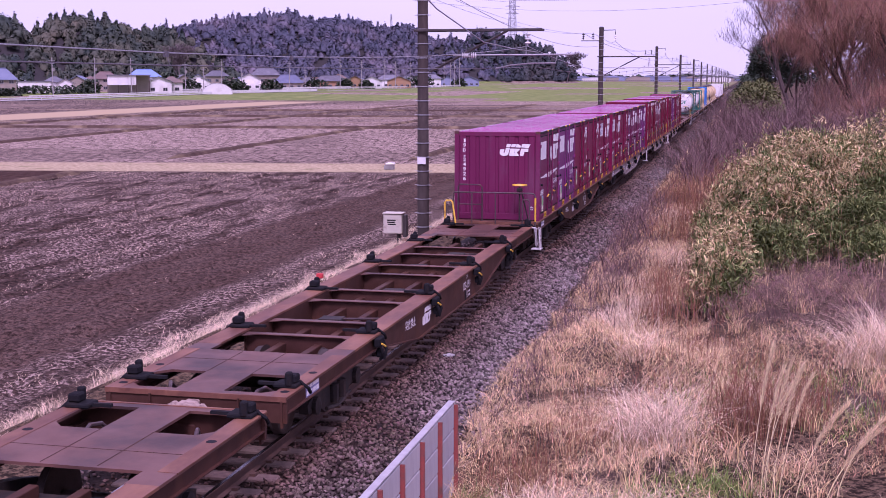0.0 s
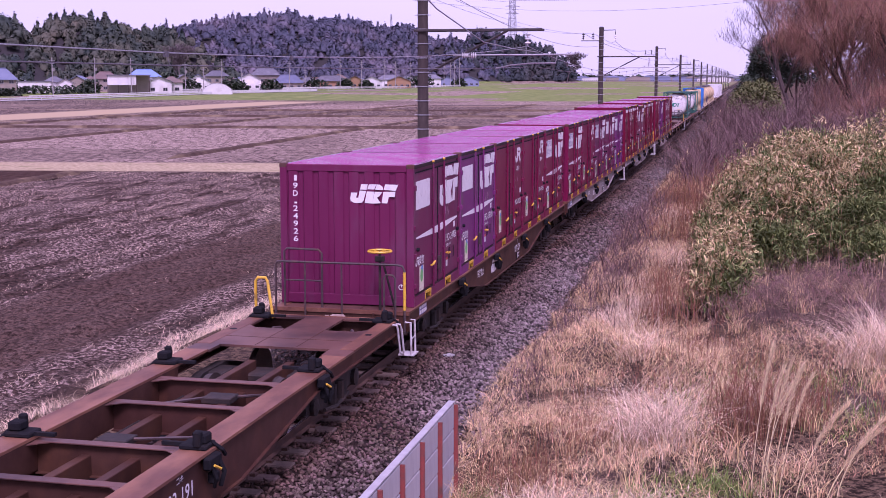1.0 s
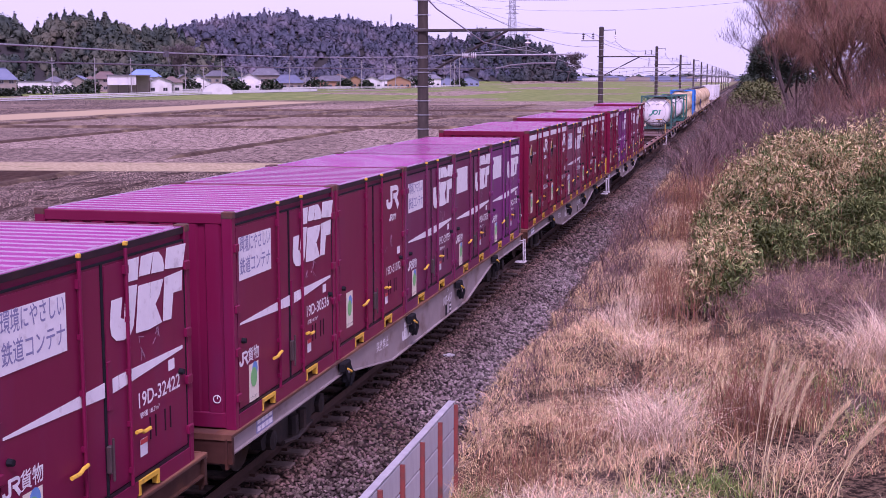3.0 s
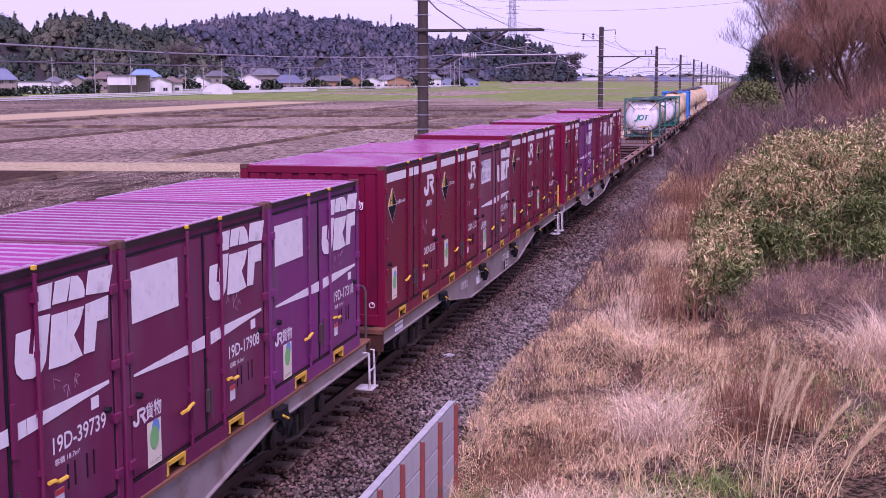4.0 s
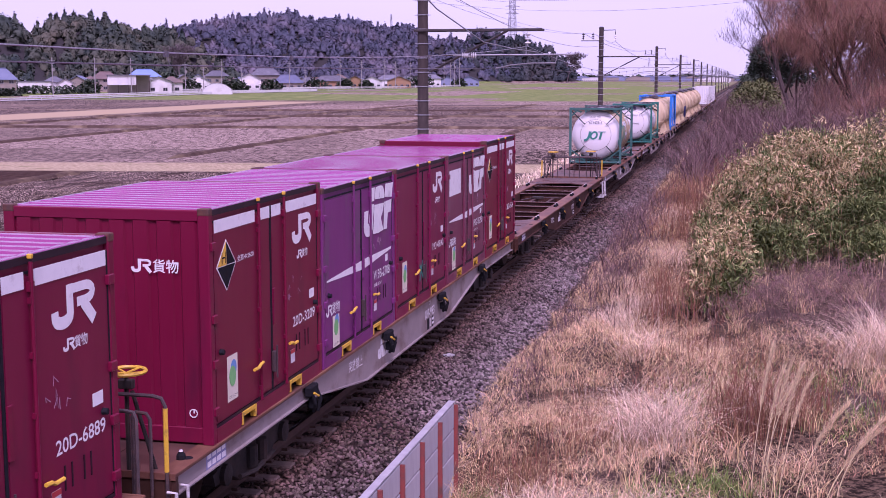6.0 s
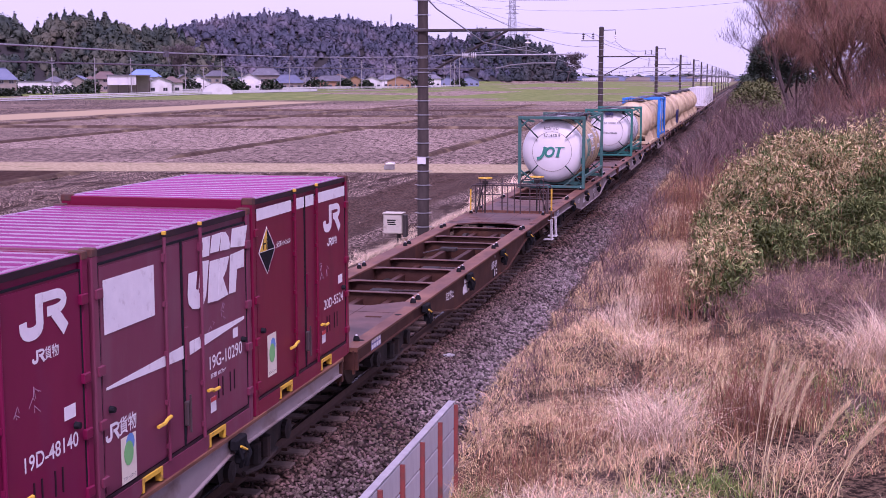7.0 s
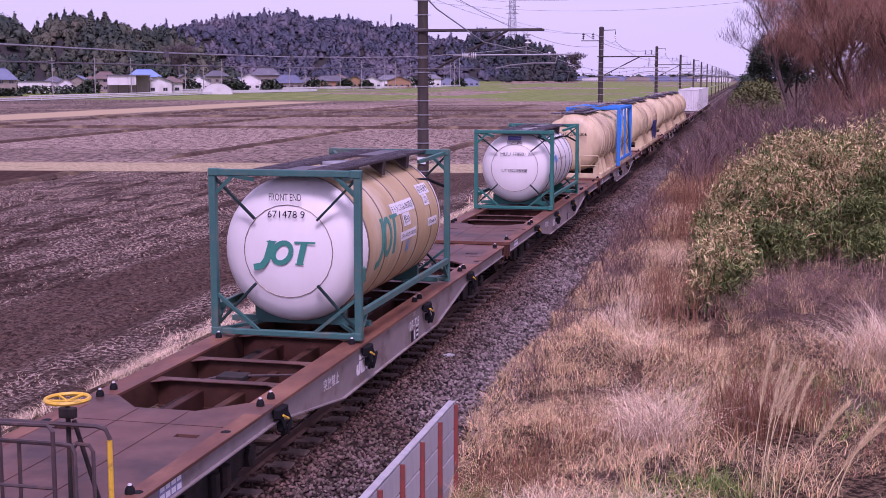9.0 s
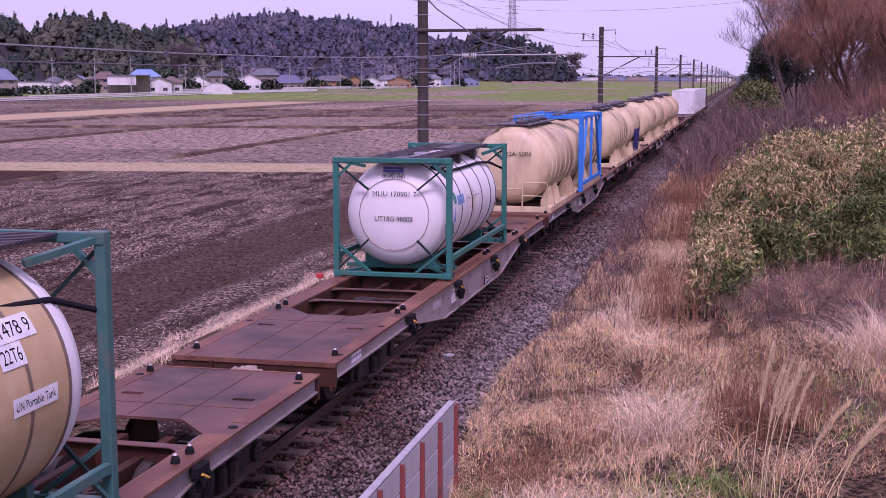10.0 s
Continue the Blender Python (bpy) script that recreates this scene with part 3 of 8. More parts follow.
def stones(n, xr, yr, size):
    x, y = rng.uniform(*xr, n), rng.uniform(*yr, n)
    x = np.where(x > 1.6, 1.6 + (x - 1.6) * rng.uniform(0.55, 1.25, n), x)
    z = np.where(np.abs(x) < 2.75, bed_height(np.clip(x, -2.75, 2.75)), height(x, y)) + rng.uniform(-0.01, 0.03, n)
    clear = ~((np.abs(x) < 1.03) & (np.abs((y - 2 + 0.3) % 0.6 - 0.3) < 0.15))
    x, y, z = x[clear], y[clear], z[clear]
    n = len(x)
    o = np.array([(1, 0, 0), (-1, 0, 0), (0, 1, 0), (0, -1, 0), (0, 0, 1), (0, 0, -1)], float)
    a, b = rng.uniform(0, 6.28, n), rng.uniform(-0.8, 0.8, n)
    v = o[None] * (size * rng.uniform(0.55, 1.35, (n, 1, 3)) * [1.0, 1.0, 0.75]) * rng.uniform(0.6, 1.3, (n, 6, 1))
    ca, sa, cb, sb = np.cos(a)[:, None], np.sin(a)[:, None], np.cos(b)[:, None], np.sin(b)[:, None]
    vy, vz = v[:, :, 1] * cb - v[:, :, 2] * sb, v[:, :, 1] * sb + v[:, :, 2] * cb
    vx = v[:, :, 0] * ca - vy * sa
    vy = v[:, :, 0] * sa + vy * ca
    V = np.stack([vx + x[:, None], vy + y[:, None], vz + z[:, None]], -1)
    f = np.array([(0, 2, 4), (2, 1, 4), (1, 3, 4), (3, 0, 4), (2, 0, 5), (1, 2, 5), (3, 1, 5), (0, 3, 5)])
    return V.reshape(-1, 3), (f[None] + 6 * np.arange(n)[:, None, None]).reshape(-1, 3)


def merged(*sets):
    V, F, k = [], [], 0
    for v, f in sets:
        V.append(v)
        F.append(f + k)
        k += len(v)
    return np.concatenate(V), np.concatenate(F)


st = merged(stones(21000, (0.65, 2.75), (9, 36), 0.044), stones(7000, (-2.6, 0.6), (8, 40), 0.042), stones(8000, (0.65, 2.75), (36, 80), 0.062), stones(3000, (0.65, 2.75), (80, 160), 0.07))
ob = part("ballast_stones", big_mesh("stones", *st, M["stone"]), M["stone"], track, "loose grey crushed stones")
tagged(ob, kind="stuff")
# stray white scraps beside the rail
part("paper_scrap", Shape().extrude([(0, 0), (0.12, 0.05), (0.2, 0.14), (0.1, 0.2), (-0.04, 0.1)], 2, 0, 0.02), M["concrete"], track, "pale scrap on the ballast", pose(1.45, 22.9, -0.19, 8, 5, 20))

# ---- overhead line ----
POLE_X = -3.5
POLE_Y = [-12.0, 40.9, 93.7, 152.8, 208.7, 261.7, 306, 352, 402, 455, 505, 560, 615, 670, 725, 780]


def catenary_pole():
    p = thing("catenary_pole", "dark weathered concrete catenary pole with steel bands", "catenary pole", "poles along the line", at=pose(POLE_X, POLE_Y[1], 0))
    part("shaft", Shape().tube([(0, 0, -1.0), (0, 0, 8.45)], 0.2, 16, 0.165), M["pole_concrete"], p, smooth=True)
    part("cap", Shape().lathe([(0.175, 8.45), (0.175, 8.6), (0.1, 8.66)], 14, axis=2), M["dark_steel"], p)
    for i in range(18):
        z = 0.1 + i * 0.46
        r = 0.205 - 0.035 * (z + 1) / 9.45
        part("step_band", lambda: Shape().lathe([(r, z), (r + 0.012, z + 0.005), (r + 0.012, z + 0.035), (r, z + 0.04)], 14, axis=2).tube([(-r - 0.09, 0, z + 0.02), (-r, 0, z + 0.02)], 0.012, 5).tube([(r, 0, z + 0.02), (r + 0.09, 0, z + 0.02)], 0.012, 5), M["galv"], p, "galvanised step band")
    part("bracket_arm", Shape().box(-0.25, 3.95, 0.16, 0.24, 6.48, 6.56, 0.01).box(-0.25, 3.95, -0.24, -0.16, 6.48, 6.56, 0.01), M["dark_steel"], p, "dark steel bracket arm")
    part("stay", Shape().tube([(0.05, 0.2, 5.12), (2.75, 0.2, 6.5)], 0.04, 6), M["dark_steel"], p, "slanting steel stay")
    def ins(x, y, z, down=1):
        s = Shape().tube([(x, y, z), (x, y, z - 0.5 * down)], 0.02, 6)
        for k in range(3):
            s.lathe([(0.03, z - (0.08 + 0.13 * k) * down), (0.12, z - (0.14 + 0.13 * k) * down), (0.03, z - (0.17 + 0.13 * k) * down)], 12, axis=2, at=(x, y, 0))
        return s
    part("hanging_insulator", ins(3.45, 0, 6.5), M["porcelain"], p, "white porcelain insulator", smooth=True)
    tube = part("steady_tube", Shape().tube([(1.0, 0, 5.72), (4.9, 0, 5.74)], 0.028, 8).tube([(3.4, 0, 6.1), (3.4, 0, 5.74)], 0.02, 6), M["galv"], p, "galvanised steady tube")
    s = Shape()
    for k in range(7):
        s.lathe([(0.03, 1.3 + 0.07 * k), (0.1, 1.33 + 0.07 * k), (0.03, 1.36 + 0.07 * k)], 12, axis=0, at=(0, 0, 5.722))
    part("tube_insulator", s, M["porcelain"], p, "ribbed porcelain insulator", smooth=True)
    part("registration_arm", Shape().tube([(2.4, 0, 5.3), (2.9, 0, 5.4), (3.5, 0, 5.46), (4.35, 0, 5.47), (4.4, 0, 5.7)], 0.024, 6), M["galv"], p, "bent registration arm", smooth=True)
    part("tail_bracket", Shape().tube([(0, 0, 5.72), (1.0, 0, 5.72)], 0.02, 6), M["dark_steel"], p)
    part("top_arm", Shape().tube([(0, 0, 8.4), (1.0, 0, 8.42), (1.02, 0, 8.1)], 0.03, 6), M["dark_steel"], p, "short steel top arm")
    part("top_insulator", ins(1.02, 0, 8.12), M["porcelain"], p, "white porcelain insulator", smooth=True)
    part("west_arm", Shape().box(-1.45, 0.2, -0.04, 0.04, 7.62, 7.7), M["galv"], p, "steel cross arm")
    for x in (-1.3, -0.6):
        part("pin_insulator", ins(x, 0, 7.72, -1), M["dark_steel"], p, "dark pin insulator", smooth=True)
    part("tag_plate", Shape().box(-0.14, 0.14, -0.22, -0.208, 2.2, 2.42), M["white"], p, "small white plate")
    return p


first_pole = catenary_pole()
for y in POLE_Y:
    if y != POLE_Y[1]:
        copy_thing(first_pole, pose(POLE_X, y, 0))

sg = thing("warning_sign", "yellow triangular warning plate on a pole", "sign", at=pose(POLE_X, POLE_Y[2] - 0.24, 1.5))
part("plate", Shape().box(-0.24, 0.24, -0.02, 0, 0, 0.42, 0.008), M["yellow"], sg)
part("triangle", Shape().extrude([(-0.16, 0.06), (0.16, 0.06), (0, 0.34)], 1, -0.026, -0.022), M["black"], sg)


def wire_points(x, z, sag, i, x2=None, n=13):
    y0, y1 = POLE_Y[i], POLE_Y[i + 1]
    return [(x + ((x2 if x2 is not None else x) - x) * k / (n - 1), y0 + (y1 - y0) * k / (n - 1), z - sag * 4 * (k / (n - 1)) * (1 - k / (n - 1))) for k in range(n)]


overhead = thing("overhead_wires", "thin dark railway overhead wires between poles", "wires")
for i in range(len(POLE_Y) - 1):
    st_ = 0.18 if i % 2 else -0.18
    mw = wire_points(-0.05, 6.0, 0.7, i)
    cw = wire_points(st_, 5.35, 0.2, i, -st_)
    r = 0.0085 if i < 2 else 0.014
    part("messenger_wire", Shape().tube(mw, r, 5), M["galv"], overhead, "grey messenger wire")
    part("contact_wire", Shape().tube(cw, r, 5), M["wire"], overhead, "dark contact wire")
    part("feeder_wire", Shape().tube(wire_points(POLE_X + 1.02, 7.6, 0.9, i), r * 1.2, 5), M["wire"], overhead, "dark feeder wire")
    for x in (-1.3, -0.6):
        part("signal_wire", Shape().tube(wire_points(POLE_X + x, 8.2, 0.55, i), r * 0.8, 5), M["wire"], overhead)
    if i < 5:
        for k in range(1, 12):
            part("dropper", Shape().tube([mw[k], cw[k]], 0.005, 4).box(mw[k][0] - 0.02, mw[k][0] + 0.02, mw[k][1] - 0.04, mw[k][1] + 0.04, mw[k][2] - 0.05, mw[k][2] + 0.02), M["wire"], overhead)
part("jumper_cable", Shape().tube([(POLE_X + 0.6, 33.0, 8.6), (POLE_X + 1.4, 37.0, 7.0), (POLE_X + 2.3, 39.5, 6.1), (POLE_X + 3.0, 41.0, 5.92), (-0.05, 43.0, 5.85)], 0.02, 6), M["galv"], overhead, "looping jumper cable", smooth=True)

# ---- lineside ----
cab = thing("relay_cabinet", "cream steel lineside cabinet on a post", "cabinet", at=pose(-4.75, 41.8, float(height(-4.75, 41.8))))
part("post", Shape().tube([(0.16, 0, -0.1), (0.16, 0, 0.5)], 0.07, 8), M["dark_steel"], cab)
part("case", Shape().box(-0.32, 0.32, -0.22, 0.22, 0.42, 1.08, 0.02), M["box_cream"], cab)
part("lid", Shape().box(-0.35, 0.35, -0.25, 0.25, 1.08, 1.13, 0.015), M["box_cream"], cab)
part("label_bars", Shape().box(-0.18, 0.12, -0.228, -0.222, 0.86, 0.9).box(-0.18, 0.1, -0.228, -0.222, 0.79, 0.83).box(-0.16, 0.12, -0.228, -0.222, 0.72, 0.76), M["black"], cab, "dark printed lines")
part("side_duct", Shape().box(0.33, 0.46, -0.1, 0.1, 0.3, 1.05, 0.01), M["dark_steel"], cab)

mk = thing("marker_flag", "small red plastic marker beside the track", "marker", at=pose(-4.2, 32.3, float(height(-4.2, 32.3))))
part("stake", Shape().tube([(0, 0, -0.05), (0, 0, 0.3)], 0.015, 5), M["bark"], mk)
part("flag", Shape().box(-0.09, 0.09, -0.06, 0.06, 0.22, 0.36, 0.02), M["red_ink"], mk, "red plastic head")

cr = thing("field_crate", "grey plastic crate abandoned on the field path", "crate", at=pose(-16.0, 81.5, -1.0))
part("crate_side", Shape().box(-0.3, 0.3, -0.25, 0.25, 0, 0.32, 0.02), M["concrete"], cr)
part("bundle", Shape().box(-0.2, 0.34, -0.3, 0.3, 0.32, 0.45, 0.05), M["white"], cr, "white sheet on top")

# concrete panel fence by the bridge
fence = thing("panel_fence", "pale concrete panel fence with red steel posts", "fence")
posts = [15.95 - 0.9 * i for i in range(12)]
for i, y in enumerate(posts):
    z0 = float(height(3.2, y))
    part("fence_post", lambda: Shape().box(3.19, 3.235, -0.02, 0.02, -1.0, 0.76).box(3.12, 3.15, -0.02, 0.02, -1.0, 0.76).box(3.15, 3.19, -0.008, 0.008, -1.0, 0.76), M["red_post"], fence, "red oxide steel post", pose(0, y, 0), key=("f_post",))
    if i:
        for k in range(4):
            part("fence_panel", lambda: Shape().box(3.155, 3.185, 0.012, 0.888, 0, 0.318, 0.008), M["fence_panel"], fence, "", pose(0, y, -0.55 + 0.333 * k), key=("f_panel",))
part("coping", Shape().box(3.1, 3.19, posts[-1], 15.97, 0.785, 0.81, 0.006), M["fence_panel"], fence, "thin concrete coping")


# ---- plants ----
def blades(base, tall, lean, width, material, name, segs=4, curl=1.0, heading=None, spread=1.0):
    """Narrow arching leaves or stalks that rise from base points."""
    k = len(base)
    h = tall * rng.uniform(0.6, 1.2, k)
    a = rng.uniform(0, 6.283, k) if heading is None else heading + rng.normal(0, spread, k)
    le = lean * rng.uniform(0.3, 1.4, k)
    dx, dy = np.cos(a), np.sin(a)
    t = np.linspace(0, 1, segs + 1)
    out = h[:, None] * le[:, None] * (t[None] ** (1 + curl))
    up = h[:, None] * (t[None] - 0.42 * np.minimum(le, 1.6)[:, None] * t[None] ** (2 + curl))
    w = width * (1 - 0.85 * t[None]) * rng.uniform(0.7, 1.3, (k, 1))
    tw = rng.uniform(0, 3.14, k)
    wx, wy = np.cos(tw)[:, None] * w, np.sin(tw)[:, None] * w
    cx, cy, cz = base[:, 0:1] + dx[:, None] * out, base[:, 1:2] + dy[:, None] * out, base[:, 2:3] + up
    A = np.stack([cx - wx, cy - wy, cz], -1)
    B = np.stack([cx + wx, cy + wy, cz], -1)
    V = np.stack([A, B], 2).reshape(-1, 3)
    s = 2 * (segs + 1)
    f = np.array([(2 * i, 2 * i + 1, 2 * i + 3, 2 * i + 2) for i in range(segs)])
    return V, (f[None] + s * np.arange(k)[:, None, None]).reshape(-1, 4)


def stand(x, y, lift=0.0):
    return np.stack([x, y, height(x, y) + lift], -1)


def stuff(name, sets, material, label, category):
    return tagged(new(name, big_mesh(name, *merged(*sets), M[material])), label, category, kind="stuff")


def patch(n, xr, yr, thr=0.0, seed=0, scale=0.5):
    x, y = rng.uniform(*xr, n), rng.uniform(*yr, n)
    if thr:
        keep = value_noise(x * scale, y * scale, seed) > thr
        x, y = x[keep], y[keep]
    return x, y


def edge(n, yr, lo, hi, power=1.0):
    """Points between two lines along the track, denser towards lo."""
    y = rng.uniform(*yr, n)
    return lo + (hi - lo) * rng.uniform(0, 1, n) ** power, y


# matted dry grass on the east side
def hummock(x, y):
    """Bulges of the matted grass."""
    return 0.55 * ramp01(0.3, 0.85, value_noise(x * 0.8, y * 0.55, 51)) + 0.16 * value_noise(x * 2.6, y * 2.2, 52)


def mat(n, xr, yr, length, width, thr, seed, lean=1.7):
    """Tangled strands over the bulges, with gaps between."""
    x, y = patch(n, xr, yr, thr, seed, 0.8)
    k = (x > 2.25 + 0.7 * value_noise(x * 0 + 3.3, y * 0.5, 32)) & ~((x > 6.2) & (y > 25.5) & (value_noise(x * 0.9, y * 0.9, 53) < 0.8))
    x, y = x[k], y[k]
    b = stand(x, y)
    b[:, 2] += np.clip(0.12 + 0.5 * (x - 2.3), 0.12, 1) * hummock(x, y) * rng.uniform(0, 1, len(x)) ** 0.55
    return blades(b, length, lean, width, "", "", 3, 0.8)


short = [mat(36000, (2.3, 6.6), (12.5, 38), 0.17, 0.0046, 0.2, 31), mat(16000, (6.4, 10.5), (12.5, 40), 0.17, 0.0042, 0.4, 31)]
for i in range(120):
    cx, cy = rng.uniform(2.7, 10.3), 12 + 30 * rng.uniform(0, 1) ** 1.3
    n = 60
    short.append(blades(stand(rng.normal(cx, 0.12, n), rng.normal(cy, 0.12, n)), rng.uniform(0.35, 0.75), 1.2, 0.004, "", "", 4))
x, y = patch(11000, (2.6, 7.0), (40, 90), 0.5, 33, 0.3)
short.append(blades(stand(x, y), 0.4, 1.3, 0.009, "straw", "turf", 3))
x, y = patch(4000, (2.8, 12), (90, 220), 0.4, 34, 0.1)
short.append(blades(stand(x, y), 0.8, 0.7, 0.05, "straw", "turf", 2))
stuff("dry_grass", short, "straw", "matted dry straw-coloured grass beside the track", "grass")
stuff("brown_grass", [mat(22000, (2.3, 10.5), (12.5, 40), 0.16, 0.004, 0.42, 36), mat(9000, (2.8, 5.0), (38, 75), 0.25, 0.007, 0.45, 37)], "tawny", "tawny brown tangled dead grass", "grass")
stuff("bleached_grass", [mat(9000, (2.6, 10.5), (12.5, 36), 0.22, 0.003, 0.5, 38, 2.0)], "pale_straw", "bleached loose straw on the dead grass", "grass")
# west fringe
x, y = edge(22000, (12, 60), -4.1, -6.0)
k = value_noise(x * 1.5, y * 0.9, 35) > 0.38 + 0.25 * (x < -5.3)
x, y = x[k], y[k]
wf = [blades(stand(x, y), 0.27, 1.4, 0.0048, "straw", "turf", 3)]
x, y = edge(5000, (60, 200), -4.0, -6.2)
wf.append(blades(stand(x, y), 0.5, 0.8, 0.03, "straw", "turf", 2))
stuff("verge_grass", wf, "pale_straw", "pale dry grass fringe along the field edge", "grass")
# straw stubble in the field
x, y = patch(42000, (-34, -5.8), (12, 76), 0.45, 41, 0.9)
k = (value_noise(x * 1.1, y * 0.16, 42) > 0.38) & ((x < -12.4) | (x > -7.4) | (value_noise(x * 3, y * 3, 43) > 0.9))
stuff("stubble", [blades(stand(x[k], y[k], 0.02), 0.1, 1.7, 0.007, "pale_straw", "stubble", 2)], "pale_straw", "pale straw stubble on ploughed soil", "stubble")

# upright russet weeds
rw = []
for cx, cy, n, r, h in ((5.3, 27.8, 240, 1.0, 1.3), (4.9, 31, 160, 0.7, 1.1), (6.4, 23.5, 170, 1.0, 0.75), (7.0, 21.0, 160, 1.1, 0.8), (5.0, 21.5, 160, 1.2, 0.5), (4.4, 18.3, 380, 1.0, 0.45), (3.9, 16.2, 350, 0.7, 0.45), (5.4, 47, 500, 1.2, 1.7), (5.0, 42, 300, 1.2, 1.3), (6.9, 18.8, 420, 0.6, 0.95), (7.7, 19.6, 260, 0.6, 0.8), (9.4, 18.0, 300, 0.8, 0.9), (4.2, 55, 400, 1.2, 1.3), (6.0, 62, 400, 1.6, 1.6)):
    x, y = rng.normal(cx, r * 0.5, n), rng.normal(cy, r * 0.7, n)
    rw.append(blades(stand(x, y), h, 0.22, 0.006, "russet", "weeds", 3, 0.5))
    x, y = rng.normal(cx, r * 0.5, n), rng.normal(cy, r * 0.7, n)
    b = stand(x, y)
    b[:, 2] += h * rng.uniform(0.3, 0.95, n)
    rw.append(blades(b, h * 0.22, 0.9, 0.005, "russet", "weeds", 2, 0.3))
stuff("dead_weeds", rw, "russet", "upright russet dead weed stalks", "weeds")

# brambles and bare scrub
tw = []
for cx, cy, n, rx, ry, h in ( (3.6, 34, 600, 0.7, 6, 0.8), (3.3, 46, 700, 0.6, 8, 1.1), (3.1, 24, 400, 0.3, 5, 0.45),
                         (4.8, 72, 1500, 1.4, 10, 2.1), (6.5, 95, 1800, 2.0, 12, 2.8), (9, 78, 1500, 2.2, 8, 3.0), (6.6, 130, 1500, 2, 20, 3.4), (12, 70, 900, 2.5, 5, 3.0), (16, 78, 1200, 3, 6, 3.4)):
    x, y = rng.normal(cx, rx * 0.6, n), rng.normal(cy, ry * 0.6, n)
    x = np.maximum(x, 2.8)
    b = stand(x, y)
    b[:, 2] += rng.uniform(0, 0.5, n) * h
    tw.append(blades(b, h, 0.9, 0.0035 + 0.00016 * cy, "twig", "scrub", 4, 0.6))
stuff("brambles", [blades(stand(rng.normal(cx, rx, k), rng.normal(cy, ry, k), 0.05) + np.array([0, 0, 1]) * rng.uniform(0, 0.5, (k, 1)), h, 1.7, 0.0042, "", "", 6, 0.9)
                   for cx, cy, k, rx, ry, h in ((8.2, 29.0, 1500, 1.2, 1.9, 0.55), (7.0, 28.8, 650, 0.6, 1.3, 0.5), (10.4, 29.5, 1300, 1.1, 2.0, 0.6), (9.4, 26.0, 1000, 1.0, 1.2, 0.4))], "cane", "arching grey-pink bare brambles", "brambles")
stuff("bare_scrub", tw, "twig", "tangled purple-brown bare scrub and brambles", "scrub")
# green weeds
gw = []
for cx, cy, n, r in ((6.5, 16.2, 500, 0.35), (5.6, 15.6, 260, 0.3), (6.2, 20.8, 300, 0.5), (8.2, 22.0, 250, 0.5), (3.6, 15.6, 160, 0.25), (10.2, 25, 300, 0.8), (6.9, 22.5, 260, 0.5), (5.9, 18.9, 160, 0.4), (8.6, 19.5, 260, 0.5)):
    x, y = rng.normal(cx, r, n), rng.normal(cy, r * 1.2, n)
    gw.append(blades(stand(x, y), 0.24, 0.9, 0.008, "weed", "weeds", 3))
stuff("green_weeds", gw, "weed", "fresh green weed tufts among dry grass", "weeds")


def pampas(cx, cy, n, h, r, lean=1.0, heading=None):
    base = stand(rng.normal(cx, r * 0.26, n), rng.normal(cy, r * 0.26, n))
    g = thing("pampas_tuft", "pale arching dry silver grass tuft", "grass tuft", "silver grass tufts")
    part("arching_leaves", big_mesh("tuft", *blades(base, h, lean, 0.0055, "", "", 7, 0.9, heading, 1.3), M["pale_straw"]), None, g)
    base = stand(rng.normal(cx, r * 0.4, n // 2), rng.normal(cy, r * 0.4, n // 2))
    part("dead_leaves", big_mesh("tuft", *blades(base, h * 0.55, lean * 1.6, 0.005, "", "", 5, 0.8), M["tawny"]), None, g, "fallen brown leaves")


pampas(5.62, 18.3, 520, 1.2, 1.1, 1.2)
pampas(9.2, 23.6, 560, 1.35, 1.1, 1.15)
pampas(4.55, 14.3, 480, 0.8, 0.9)
pampas(5.5, 14.0, 520, 0.75, 1.0)
pampas(6.3, 14.3, 300, 0.6, 0.6)
pampas(7.3, 14.0, 380, 0.7, 0.8)
pampas(7.1, 19.6, 260, 0.8, 0.5)
pampas(4.9, 24.5, 300, 0.8, 0.8)
pampas(4.2, 27.5, 340, 0.65, 1.3)
pampas(3.9, 32.5, 340, 0.65, 1.4)
pampas(4.6, 37.5, 400, 0.8, 1.8)
pampas(4.4, 48.0, 400, 0.9, 2.4)
pampas(4.6, 29.5, 300, 0.7, 1.1)


def plume(x, y, h, dx, dy, size):
    """A stalk of silver grass with its feathery head."""
    z = float(height(x, y))
    p = thing("grass_plume", "tall dry silver grass stalk with feathery head", "grass plume", "silver grass plumes", at=pose(x, y, z))
    pts = [Vector((dx * t ** 1.7 * h, dy * t ** 1.7 * h, h * (t - 0.12 * t ** 3))) for t in np.linspace(0, 1, 8)]
    part("stalk", Shape().tube(pts, 0.007, 5, 0.004), M["plume"], p, smooth=True)
    k = 520
    t = rng.uniform(0.55, 1.0, k)
    b = np.stack([dx * t ** 1.7 * h, dy * t ** 1.7 * h, h * (t - 0.12 * t ** 3)], -1)
    b += rng.normal(0, 0.008, b.shape)
    part("head", big_mesh("head", *blades(b, size * 0.5, 0.5, 0.0022, "", "", 3, 0.3, math.atan2(dy, dx), 1.0), M["plume"]), None, p, "feathery seed head")


